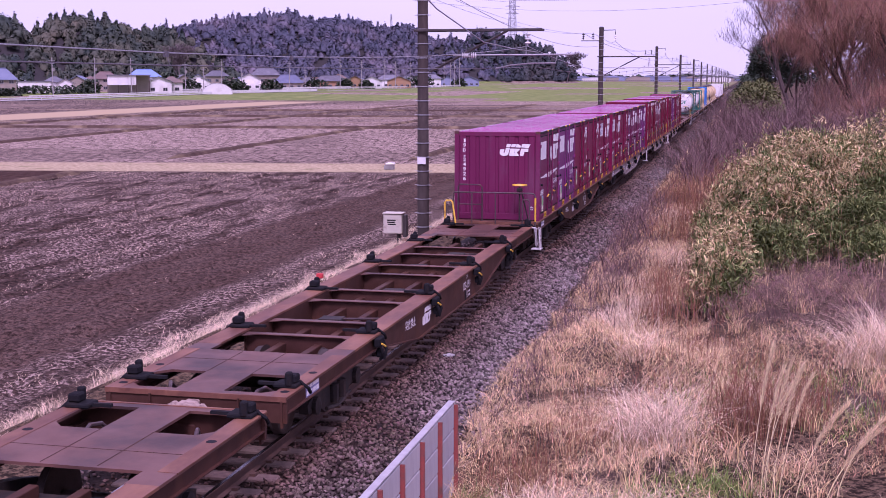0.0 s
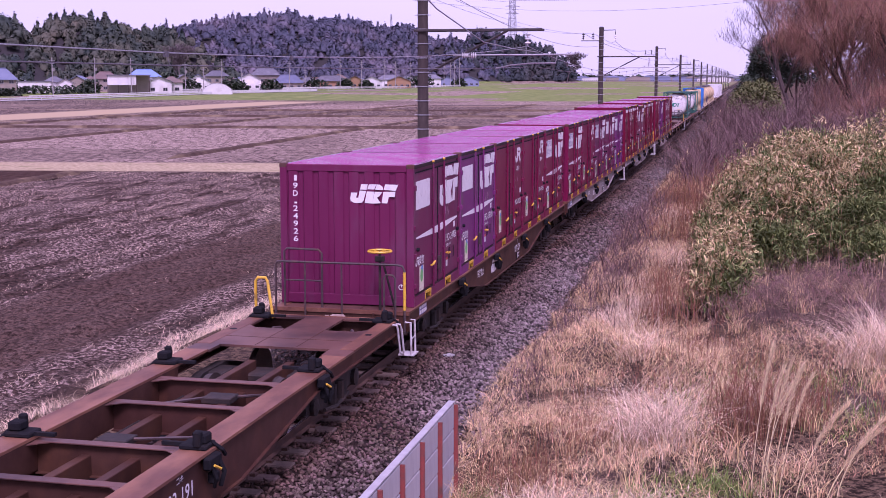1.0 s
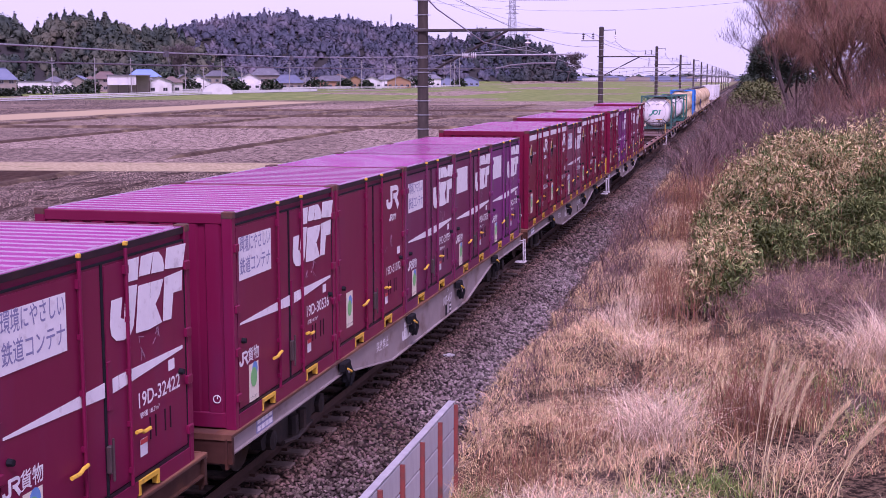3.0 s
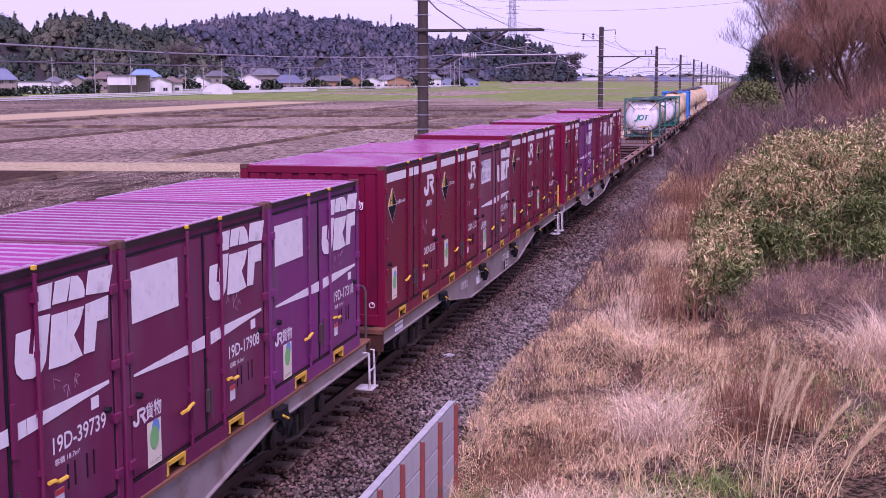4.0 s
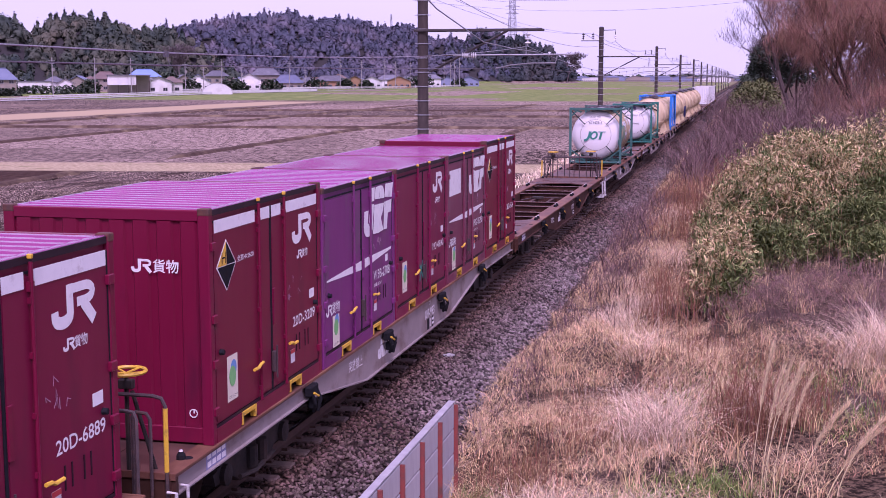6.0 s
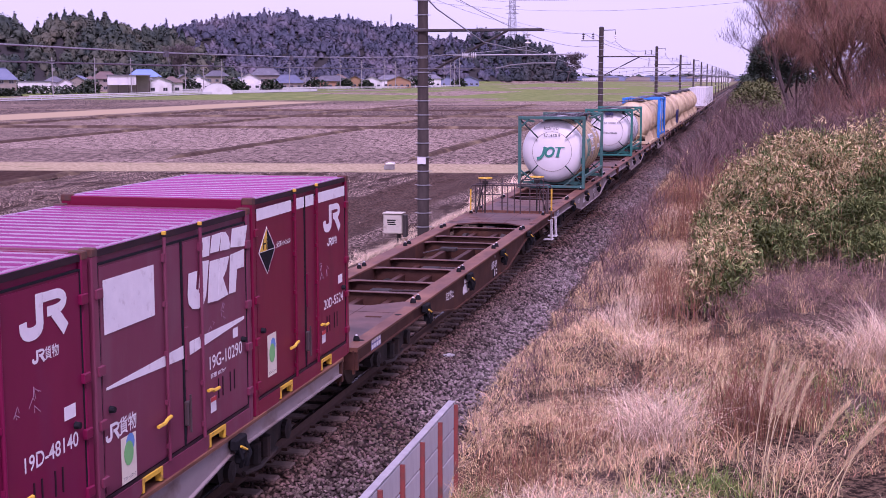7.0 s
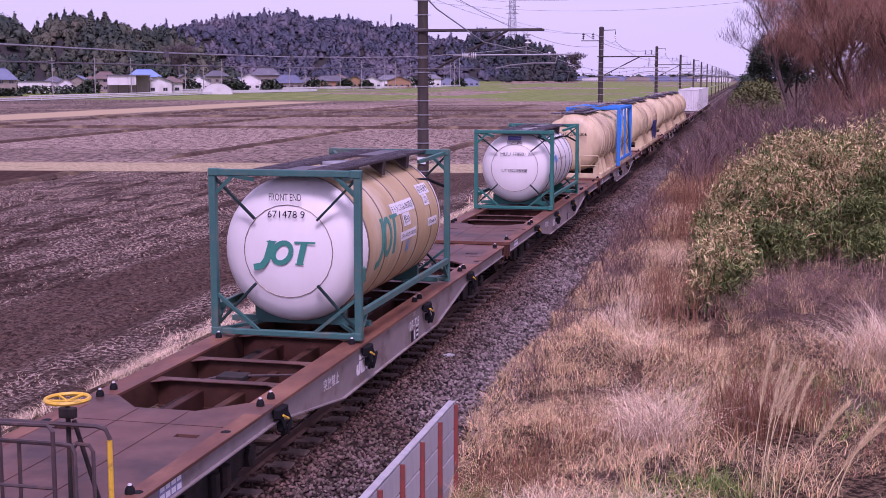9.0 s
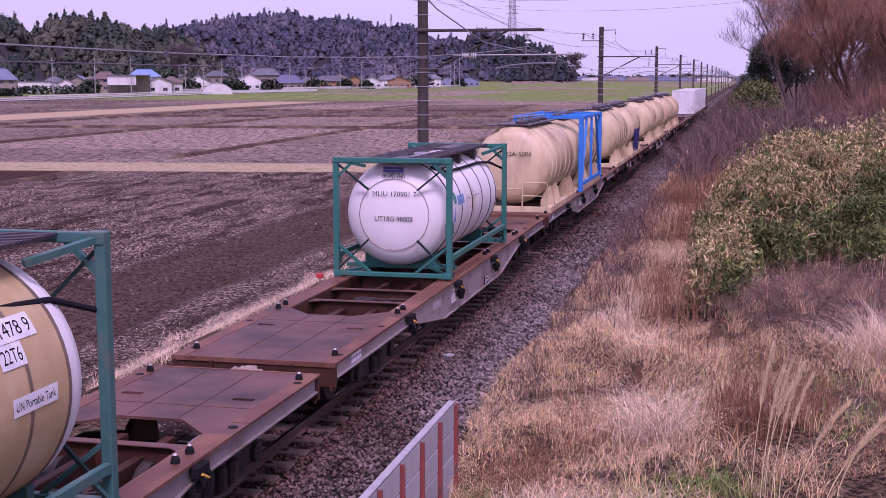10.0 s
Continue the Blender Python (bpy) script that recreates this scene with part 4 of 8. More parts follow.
for x, y, h, dx, dy, s in ((7.1, 15.6, 1.95, 0.12, 0.1, 0.2), (7.22, 15.4, 2.05, 0.16, 0.05, 0.22), (7.32, 15.7, 1.8, 0.2, 0.12, 0.2), (7.0, 16.0, 2.15, 0.1, 0.1, 0.22), (7.16, 15.9, 2.0, 0.14, 0.06, 0.2), (7.5, 15.5, 1.5, 0.4, 0.1, 0.22), (7.8, 15.2, 1.3, 0.5, 0.05, 0.22), (8.0, 15.8, 1.35, 0.5, 0.15, 0.2), (7.15, 16.3, 1.8, 0.24, 0.1, 0.2)):
    plume(x, y, h, dx, dy, s)


def leaf_quads(c, size, up=0.5, aspect=0.22):
    """Pointed leaves as small bent quads at points c."""
    k = len(c)
    a, e = rng.uniform(0, 6.283, k), rng.normal(up, 0.55, k)
    L = size * rng.uniform(0.6, 1.35, k)
    d = np.stack([np.cos(a) * np.cos(e), np.sin(a) * np.cos(e), np.sin(e)], -1)
    s = np.stack([-np.sin(a), np.cos(a), rng.normal(0, 0.35, k)], -1) * (L * aspect)[:, None]
    tip = c + d * L[:, None] - np.array([0, 0, 1]) * (L * 0.25)[:, None]
    mid = c + d * (L * 0.45)[:, None]
    V = np.stack([c, mid - s, tip, mid + s], 1).reshape(-1, 3)
    return V, np.arange(4 * k).reshape(k, 4)


# bamboo-grass thicket
def thicket():
    mounds = [(6.6, 40.0, 1.5, 2.6), (7.8, 38.0, 1.4, 2.4), (8.6, 42.5, 2.2, 3.3), (10.4, 40.0, 1.9, 3.1), (12.2, 43, 2.4, 3.4), (7.0, 45, 1.6, 3.0), (9.5, 48, 2.4, 3.4), (13.5, 47, 2.8, 3.5), (11.5, 36.8, 1.6, 2.6), (6.0, 37.2, 0.9, 1.5), (14.5, 41, 2.2, 3.2), (8.3, 54, 2.2, 3.2), (12, 55, 3, 3.4), (16.5, 50, 3, 3.5), (9.2, 36.2, 1.2, 2.0), (13.0, 38.2, 1.8, 3.2), (6.5, 34.6, 0.8, 1.3), (6.0, 31.4, 0.8, 1.6), (5.85, 28.7, 0.5, 1.35), (6.0, 30.0, 0.6, 1.5), (7.4, 34.2, 0.8, 1.1), (9.9, 33.8, 0.9, 1.2), (12.4, 34.4, 1.1, 1.5)]
    G, T, S = [], [], []
    for cx, cy, r, h in mounds:
        cx += 0.35
        k = int((190 if cy < 44 else 110) * r * r) + 90
        a, q = rng.uniform(0, 6.283, k), np.sqrt(rng.uniform(0, 1, k))
        lump = 0.8 + 0.45 * value_noise(cx + a * 1.6, cy + q * 3, 61)
        x, y = cx + r * q * np.cos(a) * lump, cy + r * q * np.sin(a) * lump
        top = h * np.sqrt(np.clip(1 - (q * 0.96) ** 2.4, 0, 1)) * (0.66 + 0.5 * value_noise(x * 1.5, y * 1.5, 62))
        fr = rng.uniform(0.05, 1, k) ** 0.42
        c = np.stack([x, y, height(x, y) + top * fr], -1)
        dry = rng.uniform(0, 1, k) < 0.05 + 0.62 * ((fr > 0.74) & (value_noise(x * 0.7, y * 0.7, 63) > 0.36))
        # each spray of leaves fans out from a cane's tip
        for sel, out in ((~dry, G), (dry, T)):
            cc = np.repeat(c[sel], 14, 0)
            out.append(leaf_quads(cc + rng.normal(0, 0.1, cc.shape), 0.25, 0.55, 0.072))
        kk = int(60 * r)
        x, y = rng.normal(cx, r * 0.5, kk), rng.normal(cy, r * 0.5, kk)
        S.append(blades(stand(x, y), h * 0.8, 0.15, 0.009, "", "", 3))
    p = tagged(new("bamboo_thicket"), "dense green and tan bamboo-grass thicket beside the line", "thicket", kind="stuff")
    for nm, sets, mt, lb in (("green_leaves", G, "sasa_green", "dull green leaves"), ("dry_leaves", T, "sasa_tan", "dry tan leaves"), ("canes", S, "straw", "thin canes")):
        part(nm, big_mesh(nm, *merged(*sets), M[mt]), None, p, lb)


thicket()


# ---- trees ----
def tree(x, y, h, seed, wood, twig, spread=0.5, droop=0.0, twigs=5000, levels=4, tw=0.02, words="", leaf=None, start=0.25, tl=0.9, trunk=0.017):
    """A tapered trunk with limbs that fork, and a crown of fine twigs or leaf clumps."""
    r = random.Random(seed)
    t = thing("tree", words, "tree", "trees beside the line", at=pose(x, y, float(height(x, y))))
    limbs, tips = Shape(), []

    def grow(p, d, ln, rad, lev):
        pts, q = [p], p
        for i in range(4):
            d = (d + Vector((r.uniform(-0.22, 0.22), r.uniform(-0.22, 0.22), r.uniform(-0.06, 0.12) - droop * 0.12 * (lev > 1)))).normalized()
            q = q + d * ln / 4
            pts.append(q)
            if lev >= 2:
                tips.append(q)
        limbs.tube(pts, rad, 7 if lev < 2 else 3, rad * 0.55, cap=False)
        if lev < levels:
            for i in range(r.choice((3, 4)) if lev else r.choice((5, 6, 7))):
                f = r.uniform(start if lev == 0 else 0.3, 1)
                a = r.uniform(0, 6.283)
                side = Vector((math.cos(a), math.sin(a), 0))
                nd = (d * (1 - spread * 0.75) + side * spread + Vector((0, 0, 0.15))).normalized()
                s = pts[min(int(f * 4), 3)].lerp(pts[min(int(f * 4) + 1, 4)], f * 4 % 1)
                grow(s, nd, ln * r.uniform(0.5, 0.72), rad * 0.5 * (1.1 - 0.4 * f), lev + 1)

    grow(Vector((0, 0, -0.2)), Vector((r.uniform(-0.1, 0.1), r.uniform(-0.1, 0.1), 1)), h * 0.52, h * trunk, 0)
    part("trunk", limbs, M[wood], t, smooth=False)
    c = np.array([tuple(q) for q in tips])
    c = c[rng.integers(0, len(c), twigs)] + rng.normal(0, h * 0.018, (twigs, 3))
    if leaf:
        V, F = leaf_quads(c + rng.normal(0, h * 0.03, c.shape), leaf, 0.3, 0.5)
    else:
        V, F = blades(c, tl, 0.9 + droop, tw, "", "", 3, 0.4)
        if droop > 0.5:
            # strands that hang from the limbs
            V, F = blades(c * [1, 1, -1], tl * 1.05, 0.95, tw, "", "", 3, 0.3)
            V, F = merged((V * [1, 1, -1], F), blades(c[::2], tl, 0.8, tw, "", "", 3, 0.4))
    part("crown", big_mesh("crown", V, F, M[twig]), None, t, "fine bare twigs" if not leaf else "dark leaf clumps")
    return t


WEEP = "large leafless tree with drooping reddish twigs"
tree(14.7, 96, 13.5, 3, "bark", "red_twig", 0.33, 0.9, 8500, 4, 0.009, WEEP, tl=1.3, start=0.12)
tree(17.3, 92, 14.0, 14, "bark", "red_twig", 0.36, 0.9, 8500, 4, 0.009, WEEP, tl=1.3, start=0.12)
tree(13.4, 84, 5.0, 5, "bark", "red_twig", 0.5, 0.7, 2500, 4, 0.008, "small leafless tree with reddish twigs", tl=0.9)
tree(20, 99, 15, 15, "bark", "red_twig", 0.45, 0.8, 5000, 4, 0.009, WEEP, tl=1.3)
tree(11.9, 150, 19, 8, "bark", "bare", 0.5, 0.0, 5500, 4, 0.018, "tall bare grey tree with spreading limbs", tl=1.2, start=0.3)
tree(15.8, 158, 22, 11, "bark", "bare", 0.52, 0.0, 7000, 4, 0.022, "tall bare grey tree with spreading limbs", tl=1.3)
tree(9.0, 215, 12, 21, "bark", "bare", 0.5, 0.0, 3000, 3, 0.035, "bare grey tree beyond the hedge", tl=1.3)
for i, (x, y, h) in enumerate(((17.5, 140, 17), (21, 134, 22), (13.5, 182, 13), (17.5, 176, 18), (9.6, 235, 9), (11.8, 205, 11), (24, 128, 22))):
    tree(x, y, h, 40 + i, "bark", "evergreen", 0.5, 0.0, 7000, 3, 0.03, "dark evergreen tree in the lineside wood", leaf=0.32, start=0.1)


def hedge_mound(cx, cy, rx, ry, h, n, mt, words):
    n = int(n * 0.72)
    a, q = rng.uniform(0, 6.283, n), np.sqrt(rng.uniform(0, 1, n))
    x, y = cx + rx * q * np.cos(a), cy + ry * q * np.sin(a)
    z = height(x, y) + h * np.sqrt(np.clip(1 - q ** 2.6, 0, 1)) * (0.75 + 0.4 * value_noise(x * 0.6, y * 0.6, 71)) * rng.uniform(0, 1, n) ** 0.4
    if mt in ("twig", "red_twig"):
        c = np.stack([x, y, z - 0.5], -1)
        tagged(new("shrub", big_mesh("shrub", *blades(c, 1.1, 0.7, (0.012 if mt == "twig" else 0.007) * cy / 80, "", "", 2, 0.5), M[mt])), words, "shrub", "shrubs beside the line")
        return
    tagged(new("shrub", big_mesh("shrub", *leaf_quads(np.stack([x, y, z], -1), 0.22 if mt == "hedge" else 0.32, 0.4, 0.4), M[mt])), words, "shrub", "shrubs beside the line")


hedge_mound(7.6, 125, 3.0, 12, 4.8, 22000, "hedge", "rounded olive-green evergreen shrub")
hedge_mound(14.6, 95, 3.6, 2.5, 9.0, 9000, "red_twig", "leafless thicket of reddish twigs round the trunks")
hedge_mound(18.5, 93, 3.6, 2.5, 9.0, 7000, "red_twig", "leafless thicket of reddish twigs round the trunks")
hedge_mound(7.5, 165, 2.6, 14, 5.2, 9000, "evergreen", "dark evergreen shrub beside the line")
hedge_mound(7.0, 210, 2.4, 20, 5.5, 7000, "evergreen", "dark evergreen shrub beside the line")
hedge_mound(8.0, 290, 3.0, 40, 5.0, 7000, "twig", "brown bare shrub beside the line")
hedge_mound(14.0, 66, 3.5, 5, 2.6, 8000, "twig", "purple-brown bare shrub thicket")
hedge_mound(21, 122, 8, 7, 8.5, 9000, "twig", "tall bare brown lineside thicket")
hedge_mound(14.5, 112, 5, 6, 5.0, 7000, "twig", "tall bare brown lineside thicket")
hedge_mound(20.0, 72, 4.5, 6, 3.4, 9000, "twig", "purple-brown bare shrub thicket")

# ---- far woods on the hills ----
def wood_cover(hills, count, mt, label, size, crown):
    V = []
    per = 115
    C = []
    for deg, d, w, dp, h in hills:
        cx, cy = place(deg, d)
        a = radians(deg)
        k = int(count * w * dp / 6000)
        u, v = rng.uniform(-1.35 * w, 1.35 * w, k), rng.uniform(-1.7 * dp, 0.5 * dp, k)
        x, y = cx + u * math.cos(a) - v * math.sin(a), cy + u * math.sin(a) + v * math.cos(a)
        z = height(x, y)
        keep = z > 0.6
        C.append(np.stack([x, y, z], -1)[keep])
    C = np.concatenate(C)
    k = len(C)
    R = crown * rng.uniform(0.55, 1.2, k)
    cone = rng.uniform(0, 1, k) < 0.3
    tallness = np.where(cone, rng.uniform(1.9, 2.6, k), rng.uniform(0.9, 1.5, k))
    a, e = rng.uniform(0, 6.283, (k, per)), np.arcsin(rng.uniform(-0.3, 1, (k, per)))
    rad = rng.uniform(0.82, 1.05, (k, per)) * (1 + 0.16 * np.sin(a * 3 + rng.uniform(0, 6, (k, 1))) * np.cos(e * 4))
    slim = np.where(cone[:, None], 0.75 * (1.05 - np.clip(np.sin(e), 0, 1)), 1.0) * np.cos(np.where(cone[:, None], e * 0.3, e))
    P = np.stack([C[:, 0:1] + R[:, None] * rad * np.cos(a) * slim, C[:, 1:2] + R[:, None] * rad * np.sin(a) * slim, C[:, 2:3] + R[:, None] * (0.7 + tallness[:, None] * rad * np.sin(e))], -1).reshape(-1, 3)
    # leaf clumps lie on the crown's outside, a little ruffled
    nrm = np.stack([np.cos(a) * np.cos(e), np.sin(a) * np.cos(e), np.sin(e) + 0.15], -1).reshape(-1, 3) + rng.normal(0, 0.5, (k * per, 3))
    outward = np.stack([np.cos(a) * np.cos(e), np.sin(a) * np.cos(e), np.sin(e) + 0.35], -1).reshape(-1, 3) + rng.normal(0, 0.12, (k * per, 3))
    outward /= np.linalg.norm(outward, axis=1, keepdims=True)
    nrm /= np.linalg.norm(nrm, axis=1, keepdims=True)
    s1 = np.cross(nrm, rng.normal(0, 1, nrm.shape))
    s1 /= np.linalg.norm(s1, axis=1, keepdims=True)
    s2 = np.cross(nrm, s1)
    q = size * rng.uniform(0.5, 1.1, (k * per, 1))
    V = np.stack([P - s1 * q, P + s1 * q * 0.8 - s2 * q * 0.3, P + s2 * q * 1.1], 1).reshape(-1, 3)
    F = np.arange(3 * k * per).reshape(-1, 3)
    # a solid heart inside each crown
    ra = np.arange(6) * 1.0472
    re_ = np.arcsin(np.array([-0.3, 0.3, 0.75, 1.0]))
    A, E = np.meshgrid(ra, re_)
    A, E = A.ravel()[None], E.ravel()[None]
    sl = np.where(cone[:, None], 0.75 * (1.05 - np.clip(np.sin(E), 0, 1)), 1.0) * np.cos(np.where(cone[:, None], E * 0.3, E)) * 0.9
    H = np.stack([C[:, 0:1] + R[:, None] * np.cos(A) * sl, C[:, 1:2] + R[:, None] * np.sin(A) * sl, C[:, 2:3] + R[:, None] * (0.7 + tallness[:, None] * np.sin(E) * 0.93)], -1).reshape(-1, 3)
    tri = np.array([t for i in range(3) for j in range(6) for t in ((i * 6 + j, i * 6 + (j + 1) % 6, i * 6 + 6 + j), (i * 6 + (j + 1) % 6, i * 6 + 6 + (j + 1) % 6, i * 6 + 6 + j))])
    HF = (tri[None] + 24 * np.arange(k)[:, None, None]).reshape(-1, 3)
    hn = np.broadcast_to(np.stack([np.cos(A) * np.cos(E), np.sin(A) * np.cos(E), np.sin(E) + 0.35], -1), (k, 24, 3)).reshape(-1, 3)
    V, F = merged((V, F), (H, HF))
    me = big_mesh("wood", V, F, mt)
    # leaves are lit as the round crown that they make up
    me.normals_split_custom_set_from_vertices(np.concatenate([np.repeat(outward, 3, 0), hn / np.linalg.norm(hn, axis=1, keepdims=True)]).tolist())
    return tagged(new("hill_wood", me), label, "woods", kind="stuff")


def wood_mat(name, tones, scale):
    """Tree crowns of several kinds in drifts over a hill; far woods include a haze tint."""
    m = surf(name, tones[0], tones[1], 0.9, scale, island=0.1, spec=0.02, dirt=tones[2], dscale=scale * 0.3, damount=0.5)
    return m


wood_cover(HILLS[:4], 540, wood_mat("near_wood", ((0.04, 0.058, 0.056), (0.085, 0.1, 0.074), (0.15, 0.14, 0.1)), 0.11), "mixed dark evergreen and bamboo wood on a hill", 1.15, 3.5)
# base colours of the two far woods are tinted blue as distance haze
wood_cover(HILLS[4:10], 300, wood_mat("hazy_ridge_wood", ((0.07, 0.083, 0.115), (0.135, 0.135, 0.18), (0.2, 0.17, 0.205)), 0.08), "mixed bare and evergreen wood on a ridge", 1.5, 4.0)
wood_cover(HILLS[10:], 360, wood_mat("hazy_island_wood", ((0.042, 0.056, 0.066), (0.068, 0.08, 0.082), (0.09, 0.09, 0.085)), 0.09), "dark evergreen wood on an isolated hill", 1.5, 4.0)

# ---- train ----
MOVERS = []      # (thing, its place along the line at the start)
WHEELS = []      # (wheelset, its y, z on the bogie)
SPEED, SLOWING = 14.11, 0.017


def flat(poly_list, t=0.002):
    """Flat painted shapes in the x-y plane, a coat of paint thick."""
    s = Shape()
    for i, p in enumerate(poly_list):
        s.extrude(p, 2, 0, t + 0.0004 * (i % 7))
    return s


def band_poly(pts, w):
    """Outline of a painted stroke of width w along pts."""
    L, R = [], []
    for i, p in enumerate(pts):
        a, b = pts[max(i - 1, 0)], pts[min(i + 1, len(pts) - 1)]
        d = math.hypot(b[0] - a[0], b[1] - a[1])
        nx, ny = -(b[1] - a[1]) / d * w / 2, (b[0] - a[0]) / d * w / 2
        L.append((p[0] + nx, p[1] + ny))
        R.append((p[0] - nx, p[1] - ny))
    return [[L[i], L[i + 1], R[i + 1], R[i]] for i in range(len(pts) - 1)]


def stroke(pts, w):
    """One closed outline of a painted stroke."""
    q = band_poly(pts, w)
    return [q[0][0]] + [b[1] for b in q] + [b[2] for b in q[::-1]] + [q[0][3]]


def arc(cx, cy, r, a0, a1, n=8, sy=1.0):
    return [(cx + r * math.cos(radians(a0 + (a1 - a0) * i / n)), cy + sy * r * math.sin(radians(a0 + (a1 - a0) * i / n))) for i in range(n + 1)]


def emblem_wide(w, h):
    """Slanted three-block emblem with a split through its middle."""
    q = lambda x, y: (x * 1.18 * w, y * h)
    out = []
    out += [[q(0.02, 0.544), q(0.151, 0.545), q(0.123, 0.28), q(0.164, 0.252), q(0.198, 0.66), q(0.335, 0.642), q(0.277, 0.12), q(0.235, 0.015), q(0.151, -0.02), q(0.062, 0.011), q(0.01, 0.103), q(-0.002, 0.232)]]
    out += [[q(0.229, 0.998), q(0.367, 0.999), q(0.34, 0.706), q(0.208, 0.714)]]
    out += [[q(0.357, 0.736), q(0.394, 0.996), q(0.549, 1.003), q(0.498, 0.727)]]
    out += [[q(0.518, 0.723), q(0.554, 1.001), q(0.616, 0.992), q(0.667, 0.902), q(0.687, 0.785), q(0.679, 0.707)]]
    out += [[q(0.3, 0.004), q(0.349, 0.618), q(0.504, 0.611), q(0.463, -0.018)]]
    out += [[q(0.463, -0.018), q(0.512, 0.611), q(0.673, 0.6), q(0.616, 0.398), q(0.557, 0.293), q(0.639, 0.008)]]
    out += [[q(0.696, 0.723), q(0.731, 1.01), q(1.0, 0.998), q(0.943, 0.675)]]
    out += [[q(0.653, 0.012), q(0.69, 0.612), q(0.94, 0.632), q(0.925, 0.347), q(0.806, 0.353), q(0.768, 0.0)]]
    return flat(out)


def emblem_hook(w, h):
    """Hook and looped-post emblem."""
    s = 0.15 * w
    r = 0.17 * w
    hook = [(0.4 * w, h), (0.4 * w, s / 2 + 0.16 * h)] + arc(0.4 * w - r, s / 2 + 0.16 * h, r, -15, -165, 8, sy=0.16 * h / r) + [(0.4 * w - 2 * r, s / 2 + 0.3 * h)]
    ry = (h * 0.5 - s * 0.5) / 2
    loop = [(0.48 * w, h - s * 0.4), (0.74 * w, h - s * 0.4)] + arc(0.74 * w, h - s * 0.4 - ry, 0.19 * w, 75, -75, 8, sy=ry / (0.19 * w)) + [(0.74 * w, h - s * 0.4 - 2 * ry), (0.56 * w, h - s * 0.4 - 2 * ry)]
    leg = [(0.7 * w, 0.5 * h), (0.95 * w, 0.0)]
    return flat([stroke(hook, s), stroke(loop, s * 0.75), stroke(leg, s * 1.05)])


def emblem_serif(w, h):
    """Hook, ring and capped post."""
    k = 0.16 * w
    sl = lambda pts: [(x + y / h * k * 0.6, y) for x, y in pts]
    hook = band_poly(sl([(0.24 * w, h), (0.22 * w, 0.2 * h), (0.16 * w, -0.08 * h), (0.03 * w, -0.16 * h)]), 0.11 * w)
    ring = band_poly(sl(arc(0.46 * w, 0.5 * h, 0.15 * w, 0, 360, 18, sy=h / w * 2.9)), 0.085 * w)
    post = band_poly(sl([(0.8 * w, 0.98 * h), (0.8 * w, 0.02 * h)]), 0.105 * w)
    cap = band_poly(sl([(0.63 * w, 0.96 * h), (0.99 * w, 0.96 * h)]), 0.09 * h)
    foot = band_poly(sl([(0.73 * w, 0.03 * h), (0.87 * w, 0.03 * h)]), 0.06 * h)
    top = band_poly(sl([(0.15 * w, 0.97 * h), (0.32 * w, 0.97 * h)]), 0.06 * h)
    return flat(hook + ring + post + cap + foot + top)


def rect(w, h):
    return [(0, 0), (w, 0), (w, h), (0, h)]


def scrawl(seed):
    r = random.Random(seed)
    out = []
    for i in range(6):
        x, y = r.uniform(0, 0.5), r.uniform(0, 0.25)
        out += band_poly([(x, y), (x + r.uniform(-0.04, 0.07), y + r.uniform(0.04, 0.1)), (x + r.uniform(0.02, 0.1), y + r.uniform(-0.02, 0.06))], 0.008)
    return flat(out, 0.001)


LEN12, HALF = 3.715, 1.225


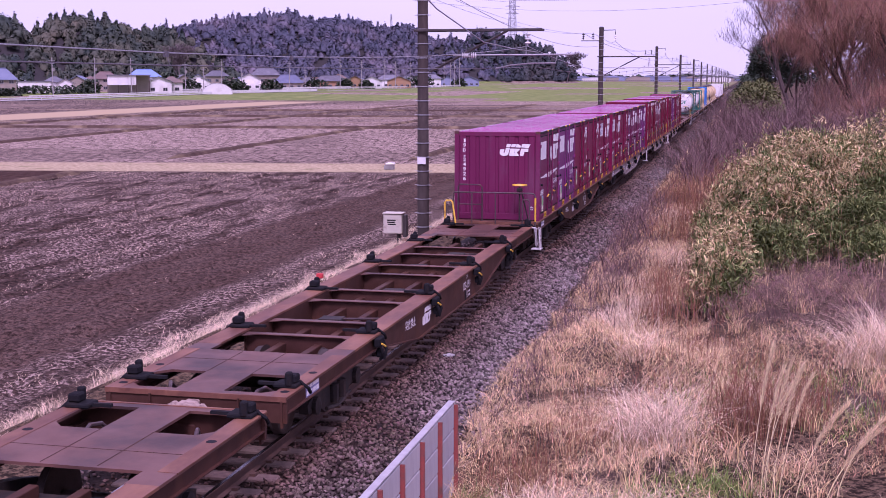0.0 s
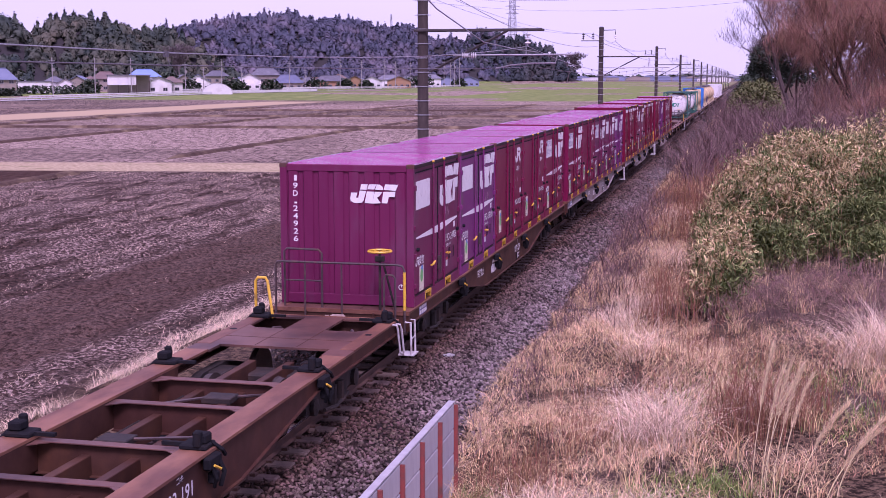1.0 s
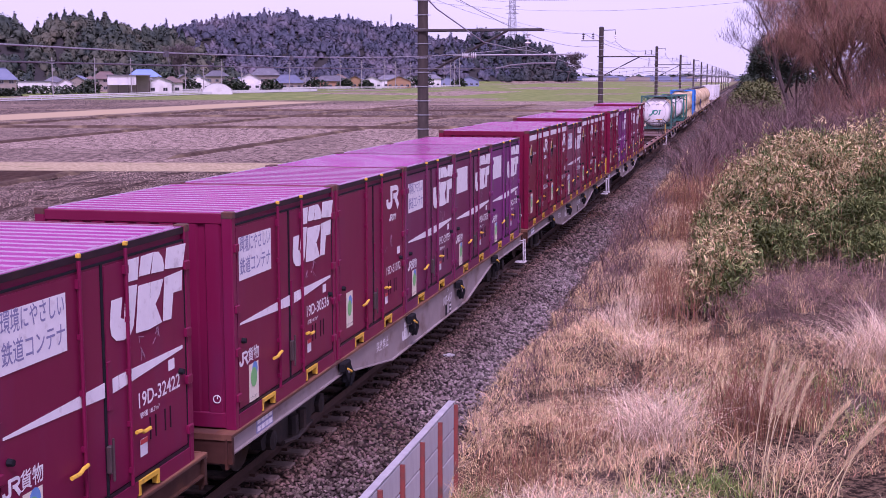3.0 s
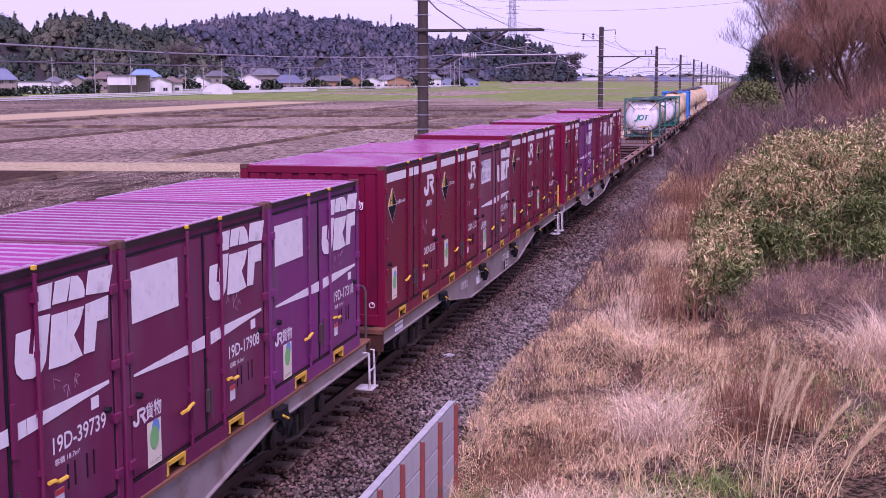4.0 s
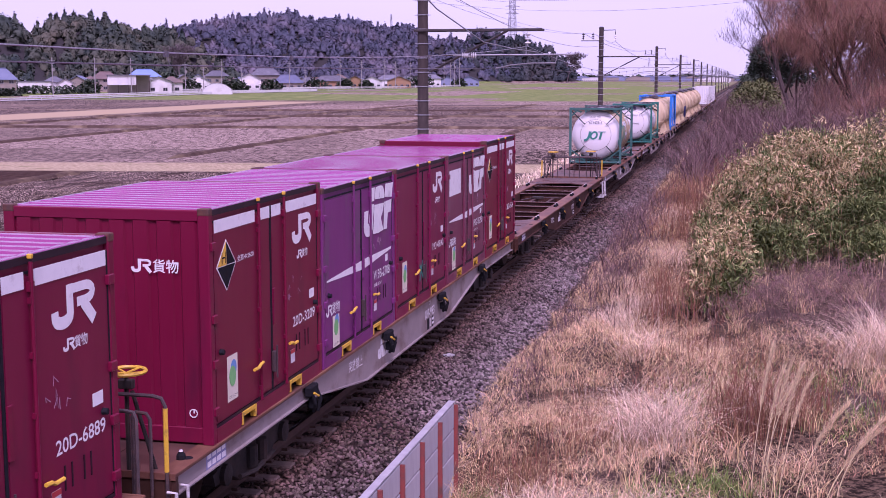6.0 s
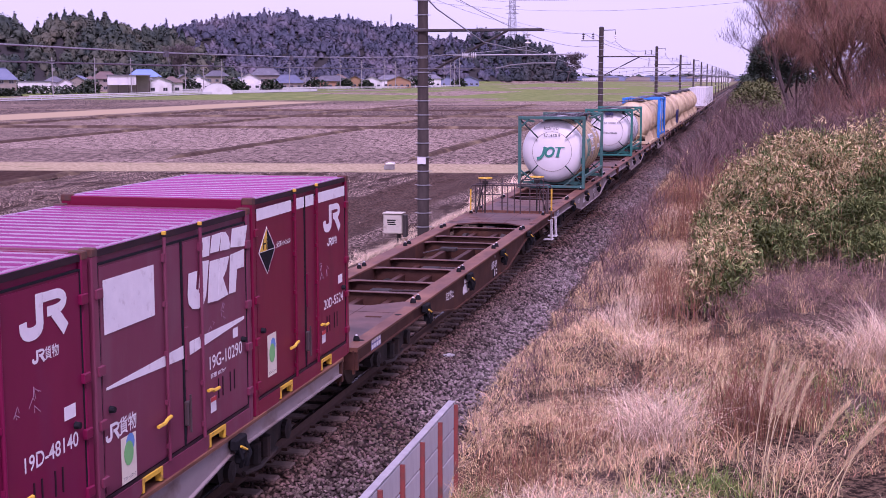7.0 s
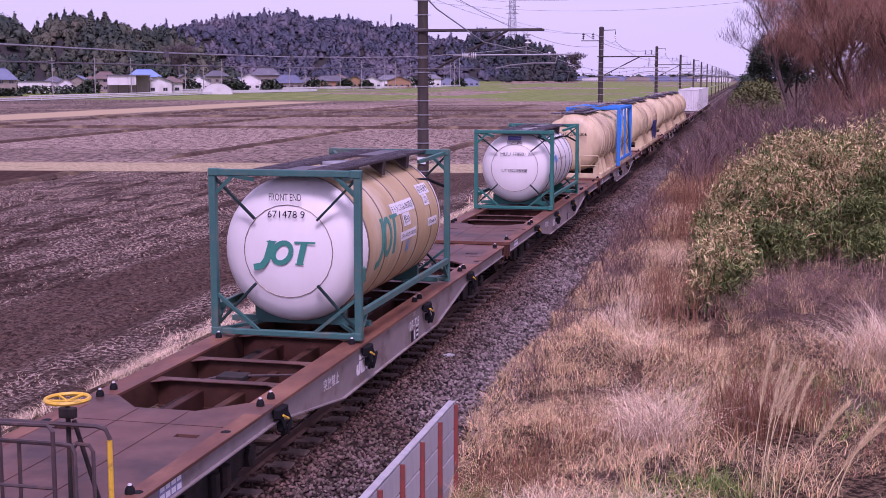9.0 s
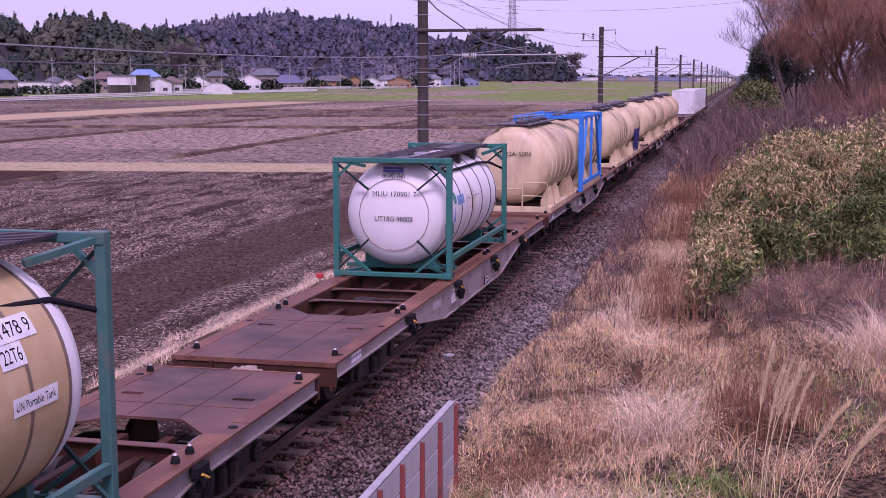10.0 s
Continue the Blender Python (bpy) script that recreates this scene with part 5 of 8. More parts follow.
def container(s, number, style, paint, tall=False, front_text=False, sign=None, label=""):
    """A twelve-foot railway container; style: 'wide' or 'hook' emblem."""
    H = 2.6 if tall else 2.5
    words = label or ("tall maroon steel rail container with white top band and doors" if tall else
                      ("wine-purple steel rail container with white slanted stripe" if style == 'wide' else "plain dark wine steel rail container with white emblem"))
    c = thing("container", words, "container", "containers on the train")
    P, T = M[paint], (paint, tall)
    L = LEN12

    def body():
        b = Shape().box(-HALF + 0.03, HALF - 0.045, 0.04, L - 0.04, 0.14, H - 0.05)
        return b
    part("body", body, P, c, key=("c_body", T))

    for d, y in ((1, 0.036), (-1, L - 0.036)):
        def end():
            poly = [(-1.1, y)]
            for i in range(8):
                x = -0.98 + i * 0.28
                poly += [(x - 0.1, y), (x - 0.08, y - 0.026 * d), (x + 0.08, y - 0.026 * d), (x + 0.1, y)]
            return Shape().extrude(poly + [(1.1, y), (1.1, y + 0.014 * d), (-1.1, y + 0.014 * d)], 2, 0.2, H - 0.13)
        part("end_panel", end, P, c, "ribbed end panel", key=("c_end", T, d))

    def roof():
        n, top = 14, []
        for i in range(n):
            y = 0.2 + i * (L - 0.4) / (n - 1)
            top += [(y - 0.085, H - 0.05), (y - 0.06, H - 0.004), (y + 0.045, H - 0.004), (y + 0.07, H - 0.05)]
        return Shape().extrude([(0.02, H - 0.08), (0.02, H - 0.05)] + top + [(L - 0.02, H - 0.05), (L - 0.02, H - 0.08)], 0, -HALF + 0.09, HALF - 0.09)
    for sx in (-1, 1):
        part("roof_margin", lambda: Shape().box(*sorted((sx * (HALF - 0.03), sx * (HALF - 0.115))), 0.02, L - 0.02, H - 0.06, H - 0.006, 0.008), M["wine_roof_skylit"], c, "smooth roof margin", key=("c_rmar", tall, sx))
    part("roof", roof, M["wine_roof_skylit"], c, "ribbed glossy roof", key=("c_roof", tall))

    for y0, y1 in ((0, 0.11), (L - 0.11, L)):
        for sx in (-1, 1):
            part("corner_post", lambda: Shape().box(*sorted((sx * HALF, sx * (HALF - 0.13))), y0, y1, 0, H, 0.012), P, c, key=("c_post", T, y0, sx))
        for z0, z1 in ((0.02, 0.2), (H - 0.13, H - 0.006)):
            part("end_rail", lambda: Shape().box(-1.1, 1.1, y0 + 0.004, y1 - 0.04 if y0 == 0 else y1 - 0.004, z0, z1, 0.01), P, c, key=("c_erail", T, y0, z0))

    for sx in (-1, 1):
        for y in (-0.004, L - 0.15):
            part("corner_casting", lambda: Shape().box(*sorted((sx * (HALF + 0.004), sx * (HALF - 0.13))), y + (0.0 if y < 1 else 0.044), y + (0.11 if y < 1 else 0.154), H - 0.07, H + 0.012, 0.01), M["rust_edge"], c, "rusty corner casting", key=("c_cap", tall, sx, y))

    for sx in (-1, 1):
        for z0, z1 in ((H - 0.075, H - 0.012), (0.165, 0.2)):
            part("dark_rail", lambda: Shape().box(*sorted((sx * (HALF - 0.012), sx * (HALF - 0.1))), 0.11, L - 0.11, z0, z1), M["rail_dark"], c, "dark painted rail", key=("c_rails", tall, sx, z0))

    for sx in (-1, 1):
        a, d = sorted((sx * HALF, sx * (HALF - 0.09)))
        for y0, y1 in ((0.11, 0.85), (1.25, 2.45), (2.85, L - 0.11)):
            part("sill", lambda: Shape().extrude([(y0, 0.165), (y0, 0.0 if y0 < 0.2 else 0.06), (y0 + 0.1, 0.0), (y1 - 0.1, 0.0), (y1, 0.0 if y1 > 3 else 0.06), (y1, 0.165)], 0, a, d), P, c, key=("c_sill", T, sx, y0))
    for y in (0.85, 2.45):
        def pocket():
            b = Shape()
            b.box(HALF - 0.06, HALF + 0.008, y - 0.02, y + 0.42, 0.12, 0.165)
            b.box(HALF - 0.06, HALF + 0.006, y - 0.02, y + 0.02, 0.02, 0.12)
            b.box(HALF - 0.06, HALF + 0.006, y + 0.38, y + 0.42, 0.02, 0.12)
            return b
        part("fork_pocket", pocket, M["yellow"], c, "yellow-edged fork pocket", key=("c_pocket", y))
    # door leaves of the long side
    for y0, y1 in ((0.12, 1.845), (1.875, L - 0.12)):
        def leaf():
            b = Shape().box(HALF - 0.05, HALF - 0.018, y0, y1, 0.205, H - 0.145, 0.008)
            b.box(HALF - 0.02, HALF - 0.012, y0 + 0.03, y1 - 0.03, 0.24, H - 0.18)
            return b
        part("door", leaf, P, c, key=("c_leaf", T, y0))
    for gy in (0.113, L - 0.129):
        part("edge_seal", lambda: Shape().box(HALF - 0.03, HALF - 0.011, gy, gy + 0.016, 0.2, H - 0.14), M["rubber"], c, "black door seal", key=("c_eseal", tall, gy))
    # black strip: the door's top seal together with the shade below the lintel
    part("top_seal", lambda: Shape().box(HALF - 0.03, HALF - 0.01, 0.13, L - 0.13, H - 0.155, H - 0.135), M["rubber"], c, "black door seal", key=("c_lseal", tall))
    part("gasket", lambda: Shape().box(HALF - 0.03, HALF - 0.006, 1.846, 1.874, 0.2, H - 0.14), M["rubber"], c, "black door seal", key=("c_gasket", tall))
    for y in (1.43, 2.29):
        def rod():
            b = Shape().tube([(HALF + 0.012, y, 0.17), (HALF + 0.012, y, H - 0.06)], 0.019, 8)
            for z in (0.3, 0.75, 1.25, 1.75, 2.2):
                b.box(HALF - 0.015, HALF + 0.02, y - 0.03, y + 0.03, z, z + 0.05)
            b.box(HALF - 0.015, HALF + 0.022, y - 0.035, y + 0.035, H - 0.3, H - 0.22)
            return b
        rod_ob = part("lock_rod", rod, P, c, key=("c_rod", T, y))
        part("rod_cap", lambda: Shape().box(HALF - 0.01, HALF + 0.03, y - 0.02, y + 0.02, H - 0.035, H + 0.004, 0.005), M["yellow"], rod_ob, "yellow rod cap", key=("c_rcap", tall, y))

        def handle():
            b = Shape()
            z = 0.62 if y < 2 else 0.66
            d = -1 if y < 2 else 1
            b.tube([(HALF + 0.05, y + 0.03 * d, z + 0.02), (HALF + 0.055, y + d * 0.12, z + 0.015), (HALF + 0.05, y + d * 0.18, z - 0.015), (HALF + 0.05, y + d * 0.32, z - 0.012)], 0.02, 6)
            return b
        part("handle", handle, M["yellow"], rod_ob, "yellow locking handle", key=("c_handle", y))
    for y in (0.1, L - 0.1):
        for z in (0.32, 0.85, 1.35, H - 0.45):
            part("hinge", lambda: Shape().box(HALF - 0.02, HALF + 0.022, -0.06, 0.06, 0, 0.09, 0.006), P, c, "", pose(0, y, z), key=("c_hinge", paint))
    part("door_plate", lambda: Shape().box(HALF - 0.012, HALF + 0.012, 1.88, 1.96, 1.0, 1.45, 0.004), P, c, key=("c_plate", paint))
    part("centre_latch", lambda: Shape().box(HALF - 0.01, HALF + 0.04, 1.83, 1.9, 0.42, 0.68, 0.01).tube([(HALF + 0.05, 1.865, 0.35), (HALF + 0.05, 1.865, 0.75)], 0.012, 6), M["tube"], c, key=("c_latch",))

    for y in (2.72, 2.84, 3.05, 3.17):
        part("drain_slot", lambda: Shape().box(HALF - 0.016, HALF - 0.004, 0, 0.018, 0.5, 0.72), M["rail_dark"], c, "", pose(0, y, 0), key=("c_vents",))
    X = HALF - 0.008
    W = M["white"]
    if style == 'wide':
        part("emblem", lambda: emblem_wide(1.4, 0.72).mesh("emblem", W), W, c, "white slanted emblem", on_side(HALF - 0.004, 1.98, 1.6), key=("e_wide",))
        part("emblem_strip", lambda: flat([[(0, 0.07), (1.66, 0.01), (1.66, 0.15), (0, 0.095)], [(1.69, 0.01), (1.91, 0.022), (1.91, 0.158), (1.69, 0.15)], [(1.92, 0.022), (3.3, 0.125), (3.3, 0.16), (1.92, 0.158)]]).mesh("strip", W), W, c, "white tapering stripe", on_side(X, 0.2, 1.12), key=("e_strip",))
        part("company_text", lambda: text_mesh("貨物", 0.17, W, bold=0.012), W, c, "white lettering", on_side(X, 0.42, 0.7), key=("e_ctext",))
        part("company_mark", lambda: emblem_hook(0.26, 0.16).mesh("mark", W), W, c, "white mark", on_side(X, 0.16, 0.7), key=("e_cmark",))
        if sign:
            panel = part("sign_panel", lambda: flat([rect(1.02, 0.5)]).mesh("sign", W), W, c, "white slogan panel", on_side(X, 0.2, 1.7), key=("e_sign",))
            if sign == 'text':
                for txt, z, wd in (("環境にやさしい", 0.31, 0.96), ("鉄道コンテナ", 0.06, 0.96)):
                    part("slogan", lambda: text_mesh(txt, 0.2, M["grey_ink"], wd, bold=0.008), M["grey_ink"], panel, "blue-grey slogan lettering", pose(0.03, z, 0.004), key=("e_slogan", txt))
        num = part("number", text_mesh(number, 0.15, W, 0.92, bold=0.014), W, c, "white stencilled number", on_side(X, 2.5, 0.86))
        part("volume_text", lambda: text_mesh("容積 18.7m³", 0.06, W, 0.42, bold=0.012), W, c, "white lettering", on_side(X, 2.52, 0.755), key=("e_vol",))
        part("small_plate", lambda: flat([rect(0.14, 0.11)]).mesh("plate", W), W, c, "", on_side(X, 3.16, 1.08), key=("e_plate",))
        part("eco_label", lambda: flat([rect(0.3, 0.45)]).mesh("label", M["cream_label"]), M["cream_label"], c, "cream label with green print", on_side(X, 0.44, -0.02 + 0.24), key=("e_eco",))
        ex, ez = 0.44, 0.22
    else:
        part("emblem", lambda: emblem_hook(0.74, 0.37).mesh("emblem", W), W, c, "white hooked emblem", on_side(X, 2.62, 1.89), key=("e_hook",))
        part("company_text", lambda: text_mesh("貨物", 0.11, W, bold=0.01), W, c, "white lettering", on_side(X, 2.97, 1.69), key=("e_ctext2",))
        part("company_mark", lambda: emblem_hook(0.19, 0.11).mesh("mark", W), W, c, "white mark", on_side(X, 2.78, 1.69), key=("e_cmark2",))
        part("number", text_mesh(number, 0.135, W, 0.86, bold=0.013), W, c, "white stencilled number", on_side(X, 2.6, 0.83))
        part("small_plate", lambda: flat([rect(0.19, 0.12)]).mesh("plate", W), W, c, "", on_side(X, 3.24, 1.1), key=("e_plate2",))
        part("eco_label", lambda: flat([rect(0.3, 0.52)]).mesh("label", M["cream_label"]), M["cream_label"], c, "cream label with green print", on_side(X, 0.44, 0.38), key=("e_eco2",))
        ex, ez = 0.44, 0.38
    part("eco_print", lambda: flat([arc(0.16, 0.27, 0.085, 0, 360, 12, sy=1.1)[:-1]]).mesh("print", M["blue_ink"]), M["blue_ink"], c, "blue printed globe", on_side(X + 0.003, ex + 0.02, ez + 0.1), key=("e_globe",))
    part("eco_figure", lambda: flat([arc(0.14, 0.2, 0.095, 0, 360, 12, sy=1.25)[:-1]]).mesh("print", M["green_ink"]), M["green_ink"], c, "green printed figure", on_side(X + 0.006, ex, ez + 0.08), key=("e_fig",))
    part("eco_text", lambda: text_mesh("エコレールマーク", 0.035, M["black"], 0.25), M["black"], c, "", on_side(X + 0.003, ex + 0.03, ez + 0.03), key=("e_ecot",))
    part("red_label", lambda: flat([rect(0.15, 0.17)]).mesh("label", W), W, c, "white label with red edge", on_side(X, 2.5, 0.38), key=("e_rl",))
    part("red_label_edge", lambda: flat([rect(0.15, 0.05)]).mesh("edge", M["red_ink"]), M["red_ink"], c, "", on_side(X + 0.003, 2.5, 0.5), key=("e_rle",))
    part("chalk_marks", scrawl(sum(map(ord, number))).mesh("chalk", M["chalk"]), M["chalk"], c, "faint chalk scrawl", on_side(X, 2.45, 1.2 if style == 'hook' else 1.28))
    part("rubber_stop", lambda: Shape().lathe([(0.035, 0), (0.03, 0.05)], 8, axis=0), M["rubber"], c, "", pose(X, 3.42, 1.02), key=("e_stop",))
    part("rubber_stop", None, None, c, "", pose(X, 0.26, 1.0), key=("e_stop",))
    if tall:
        def bands():
            return flat([[(0.16, 0), (1.35, 0), (1.35, 0.14), (0.16, 0.14)], [(1.5, 0), (1.83, 0), (1.83, 0.14), (1.5, 0.14)], [(1.89, 0), (2.21, 0), (2.21, 0.14), (1.89, 0.14)], [(2.36, 0), (3.56, 0), (3.56, 0.14), (2.36, 0.14)]]).mesh("band", W)
        part("white_band", bands, W, c, "white top band", on_side(X, 0, 2.33), key=("t_band",))
        for y, tag in ((0.25, 0),):
            d = part("height_diamond", lambda: flat([[(0.28, 0), (0.56, 0.29), (0.28, 0.58), (0, 0.29)]]).mesh("d", W), W, c, "black and yellow height diamond", on_side(X, y - 0.05, 1.65), key=("t_dia",))
            part("diamond_black", lambda: flat([[(0.28, 0.02), (0.53, 0.285), (0.03, 0.285)], [(0.284, 0.295), (0.53, 0.295), (0.284, 0.555)]]).mesh("d", M["black"]), M["black"], d, "", pose(0, 0, 0.003), key=("t_diab",))
            part("diamond_yellow", lambda: flat([[(0.276, 0.295), (0.276, 0.555), (0.03, 0.295)]]).mesh("d", M["yellow"]), M["yellow"], d, "", pose(0, 0, 0.003), key=("t_diay",))
            part("diamond_letter", lambda: text_mesh("H", 0.13, M["black"]), M["black"], d, "", pose(0.145, 0.315, 0.006), key=("t_diah",))
        part("height_text", lambda: text_mesh("全高H=2600", 0.075, W, 0.5, bold=0.01), W, c, "white lettering", on_side(X, 0.8, 1.93), key=("t_ht",))
        if number == "20D-3030":
            part("front_band", lambda: flat([[(i * 0.29, 0), (i * 0.29 + 0.25, 0), (i * 0.29 + 0.25, 0.12), (i * 0.29, 0.12)] for i in range(8)]).mesh("band", W), W, c, "white dashed end band", on_front(-1.13, 0.008, 2.33), key=("t_fband",))
        part("front_text", lambda: text_mesh("貨物", 0.15, W, bold=0.012), W, c, "white lettering", on_front(0.56, 0.008, 1.9), key=("t_ftext",))
        part("front_mark", lambda: emblem_hook(0.24, 0.15).mesh("mark", W), W, c, "", on_front(0.31, 0.008, 1.9), key=("t_fmark",))
    if front_text:
        part("front_emblem", lambda: emblem_wide(0.74, 0.33).mesh("emblem", W), W, c, "white slanted emblem", on_front(0.08, 0.006, 1.83), key=("f_emb",))
        for i, ch in enumerate(number):
            part("front_digit", text_mesh(ch, 0.1 if ch != "-" else 0.03, W, 0.09 if ch not in "1-" else 0.05, bold=0.014), W, c, "", on_front(-0.98 if ch not in "1-" else -0.955, 0.006, 2.2 - i * 0.135))
    def ring_mark():
        return flat(band_poly(arc(0, 0, 0.045, 0, 360, 10), 0.012) + [rect(0.012, 0.04)]).mesh("mark", W)
    part("ring_mark", ring_mark, W, c, "", on_front(1.0, 0.0005, 0.36), key=("f_ring",))
    MOVERS.append((c, s, 1.0))
    return c


# ---- container wagons ----
WAG = 20.2


def railing(w, front, paint):
    """End railing with a brake wheel; it stands at the front or, turned round, at the rear."""
    r = new("railing")
    r.parent = w
    r.matrix_basis = pose(0, 0.3, 0.62) if front else pose(0, WAG - 0.3, 0.62, 0, 0, 180)
    tagged(r, "brown tube end railing")
    t = M["tube"]
    def bend(*p):
        return list(p)
    part("rail", lambda: Shape().tube([(-1.16, 0, 0), (-1.16, 0, 1.13), (-1.13, 0, 1.19), (-1.05, 0, 1.2), (1.05, 0, 1.2), (1.14, 0, 1.18), (1.18, 0, 1.1), (1.18, 0, 0)], 0.021, 7), t, r, key=("r_main",), smooth=True)
    for x in (-0.62, 0.05):
        part("upright", lambda: Shape().tube([(x, 0, 0.05), (x, 0, 1.2)], 0.018, 6), t, r, key=("r_up", x), smooth=True)
    part("hoop", lambda: Shape().tube([(-1.05, 0.16, 0), (-1.05, 0.16, 1.36), (-1.0, 0.16, 1.41), (-0.42, 0.16, 1.4), (-0.36, 0.16, 1.34), (-0.36, 0.16, 0)], 0.02, 7).tube([(-1.05, 0.16, 0.85), (-0.36, 0.16, 0.85)], 0.016, 6), t, r, key=("r_hoop",), smooth=True)
    part("stand_hoop", lambda: Shape().tube([(0.82, -0.02, 0), (0.82, -0.02, 0.98), (0.86, -0.02, 1.03), (0.98, -0.02, 1.02), (1.02, -0.02, 0.96), (1.02, -0.02, 0)], 0.019, 7), t, r, key=("r_sh",), smooth=True)
    part("brake_stand", lambda: Shape().tube([(0.72, 0.08, 0), (0.72, 0.08, 1.38)], 0.024, 7).box(0.64, 0.8, 0.04, 0.12, 1.24, 1.34, 0.01).tube([(0.78, 0.08, 1.22), (0.98, 0.2, 0.3)], 0.022, 6), M["under"], r, key=("r_bs",))
    def wheel():
        b = Shape().torus((0.72, 0.08, 1.42), 0.2, 0.02, 20, 6)
        for k in range(5):
            a = k * 1.2566
            b.tube([(0.72, 0.08, 1.4), (0.72 + 0.19 * math.cos(a), 0.08 + 0.19 * math.sin(a), 1.42)], 0.012, 5)
        return b
    part("brake_wheel", wheel, M["yellow"], r, "yellow brake hand wheel", key=("r_bw",), smooth=True)
    part("grip", lambda: Shape().tube([(1.18, -0.001, 0.42), (1.18, -0.001, 1.08)], 0.026, 7), M["yellow"], r, "yellow painted grip", key=("r_grip",))
    part("platform", lambda: Shape().box(-1.2, 1.2, -0.06, 0.2, 0.0, 0.06, 0.01), M["under"], r, key=("r_plat",))


def step(w, front):
    def make():
        b = Shape()
        for y in (0.0, 0.27):
            b.tube([(0, y, 0.86), (0.1, y, 0.86), (0.11, y, 0.3)], 0.018, 6)
        b.box(-0.12, 0.16, -0.03, 0.3, 0.28, 0.3)
        b.tube([(0.11, 0.0, 0.58), (0.11, 0.27, 0.58)], 0.016, 6)
        return b
    part("foot_step", make, M["steel_white"], w, "white tube foot step", pose(1.2, 0.25 if front else WAG - 0.6, -0.02), key=("w_step",))


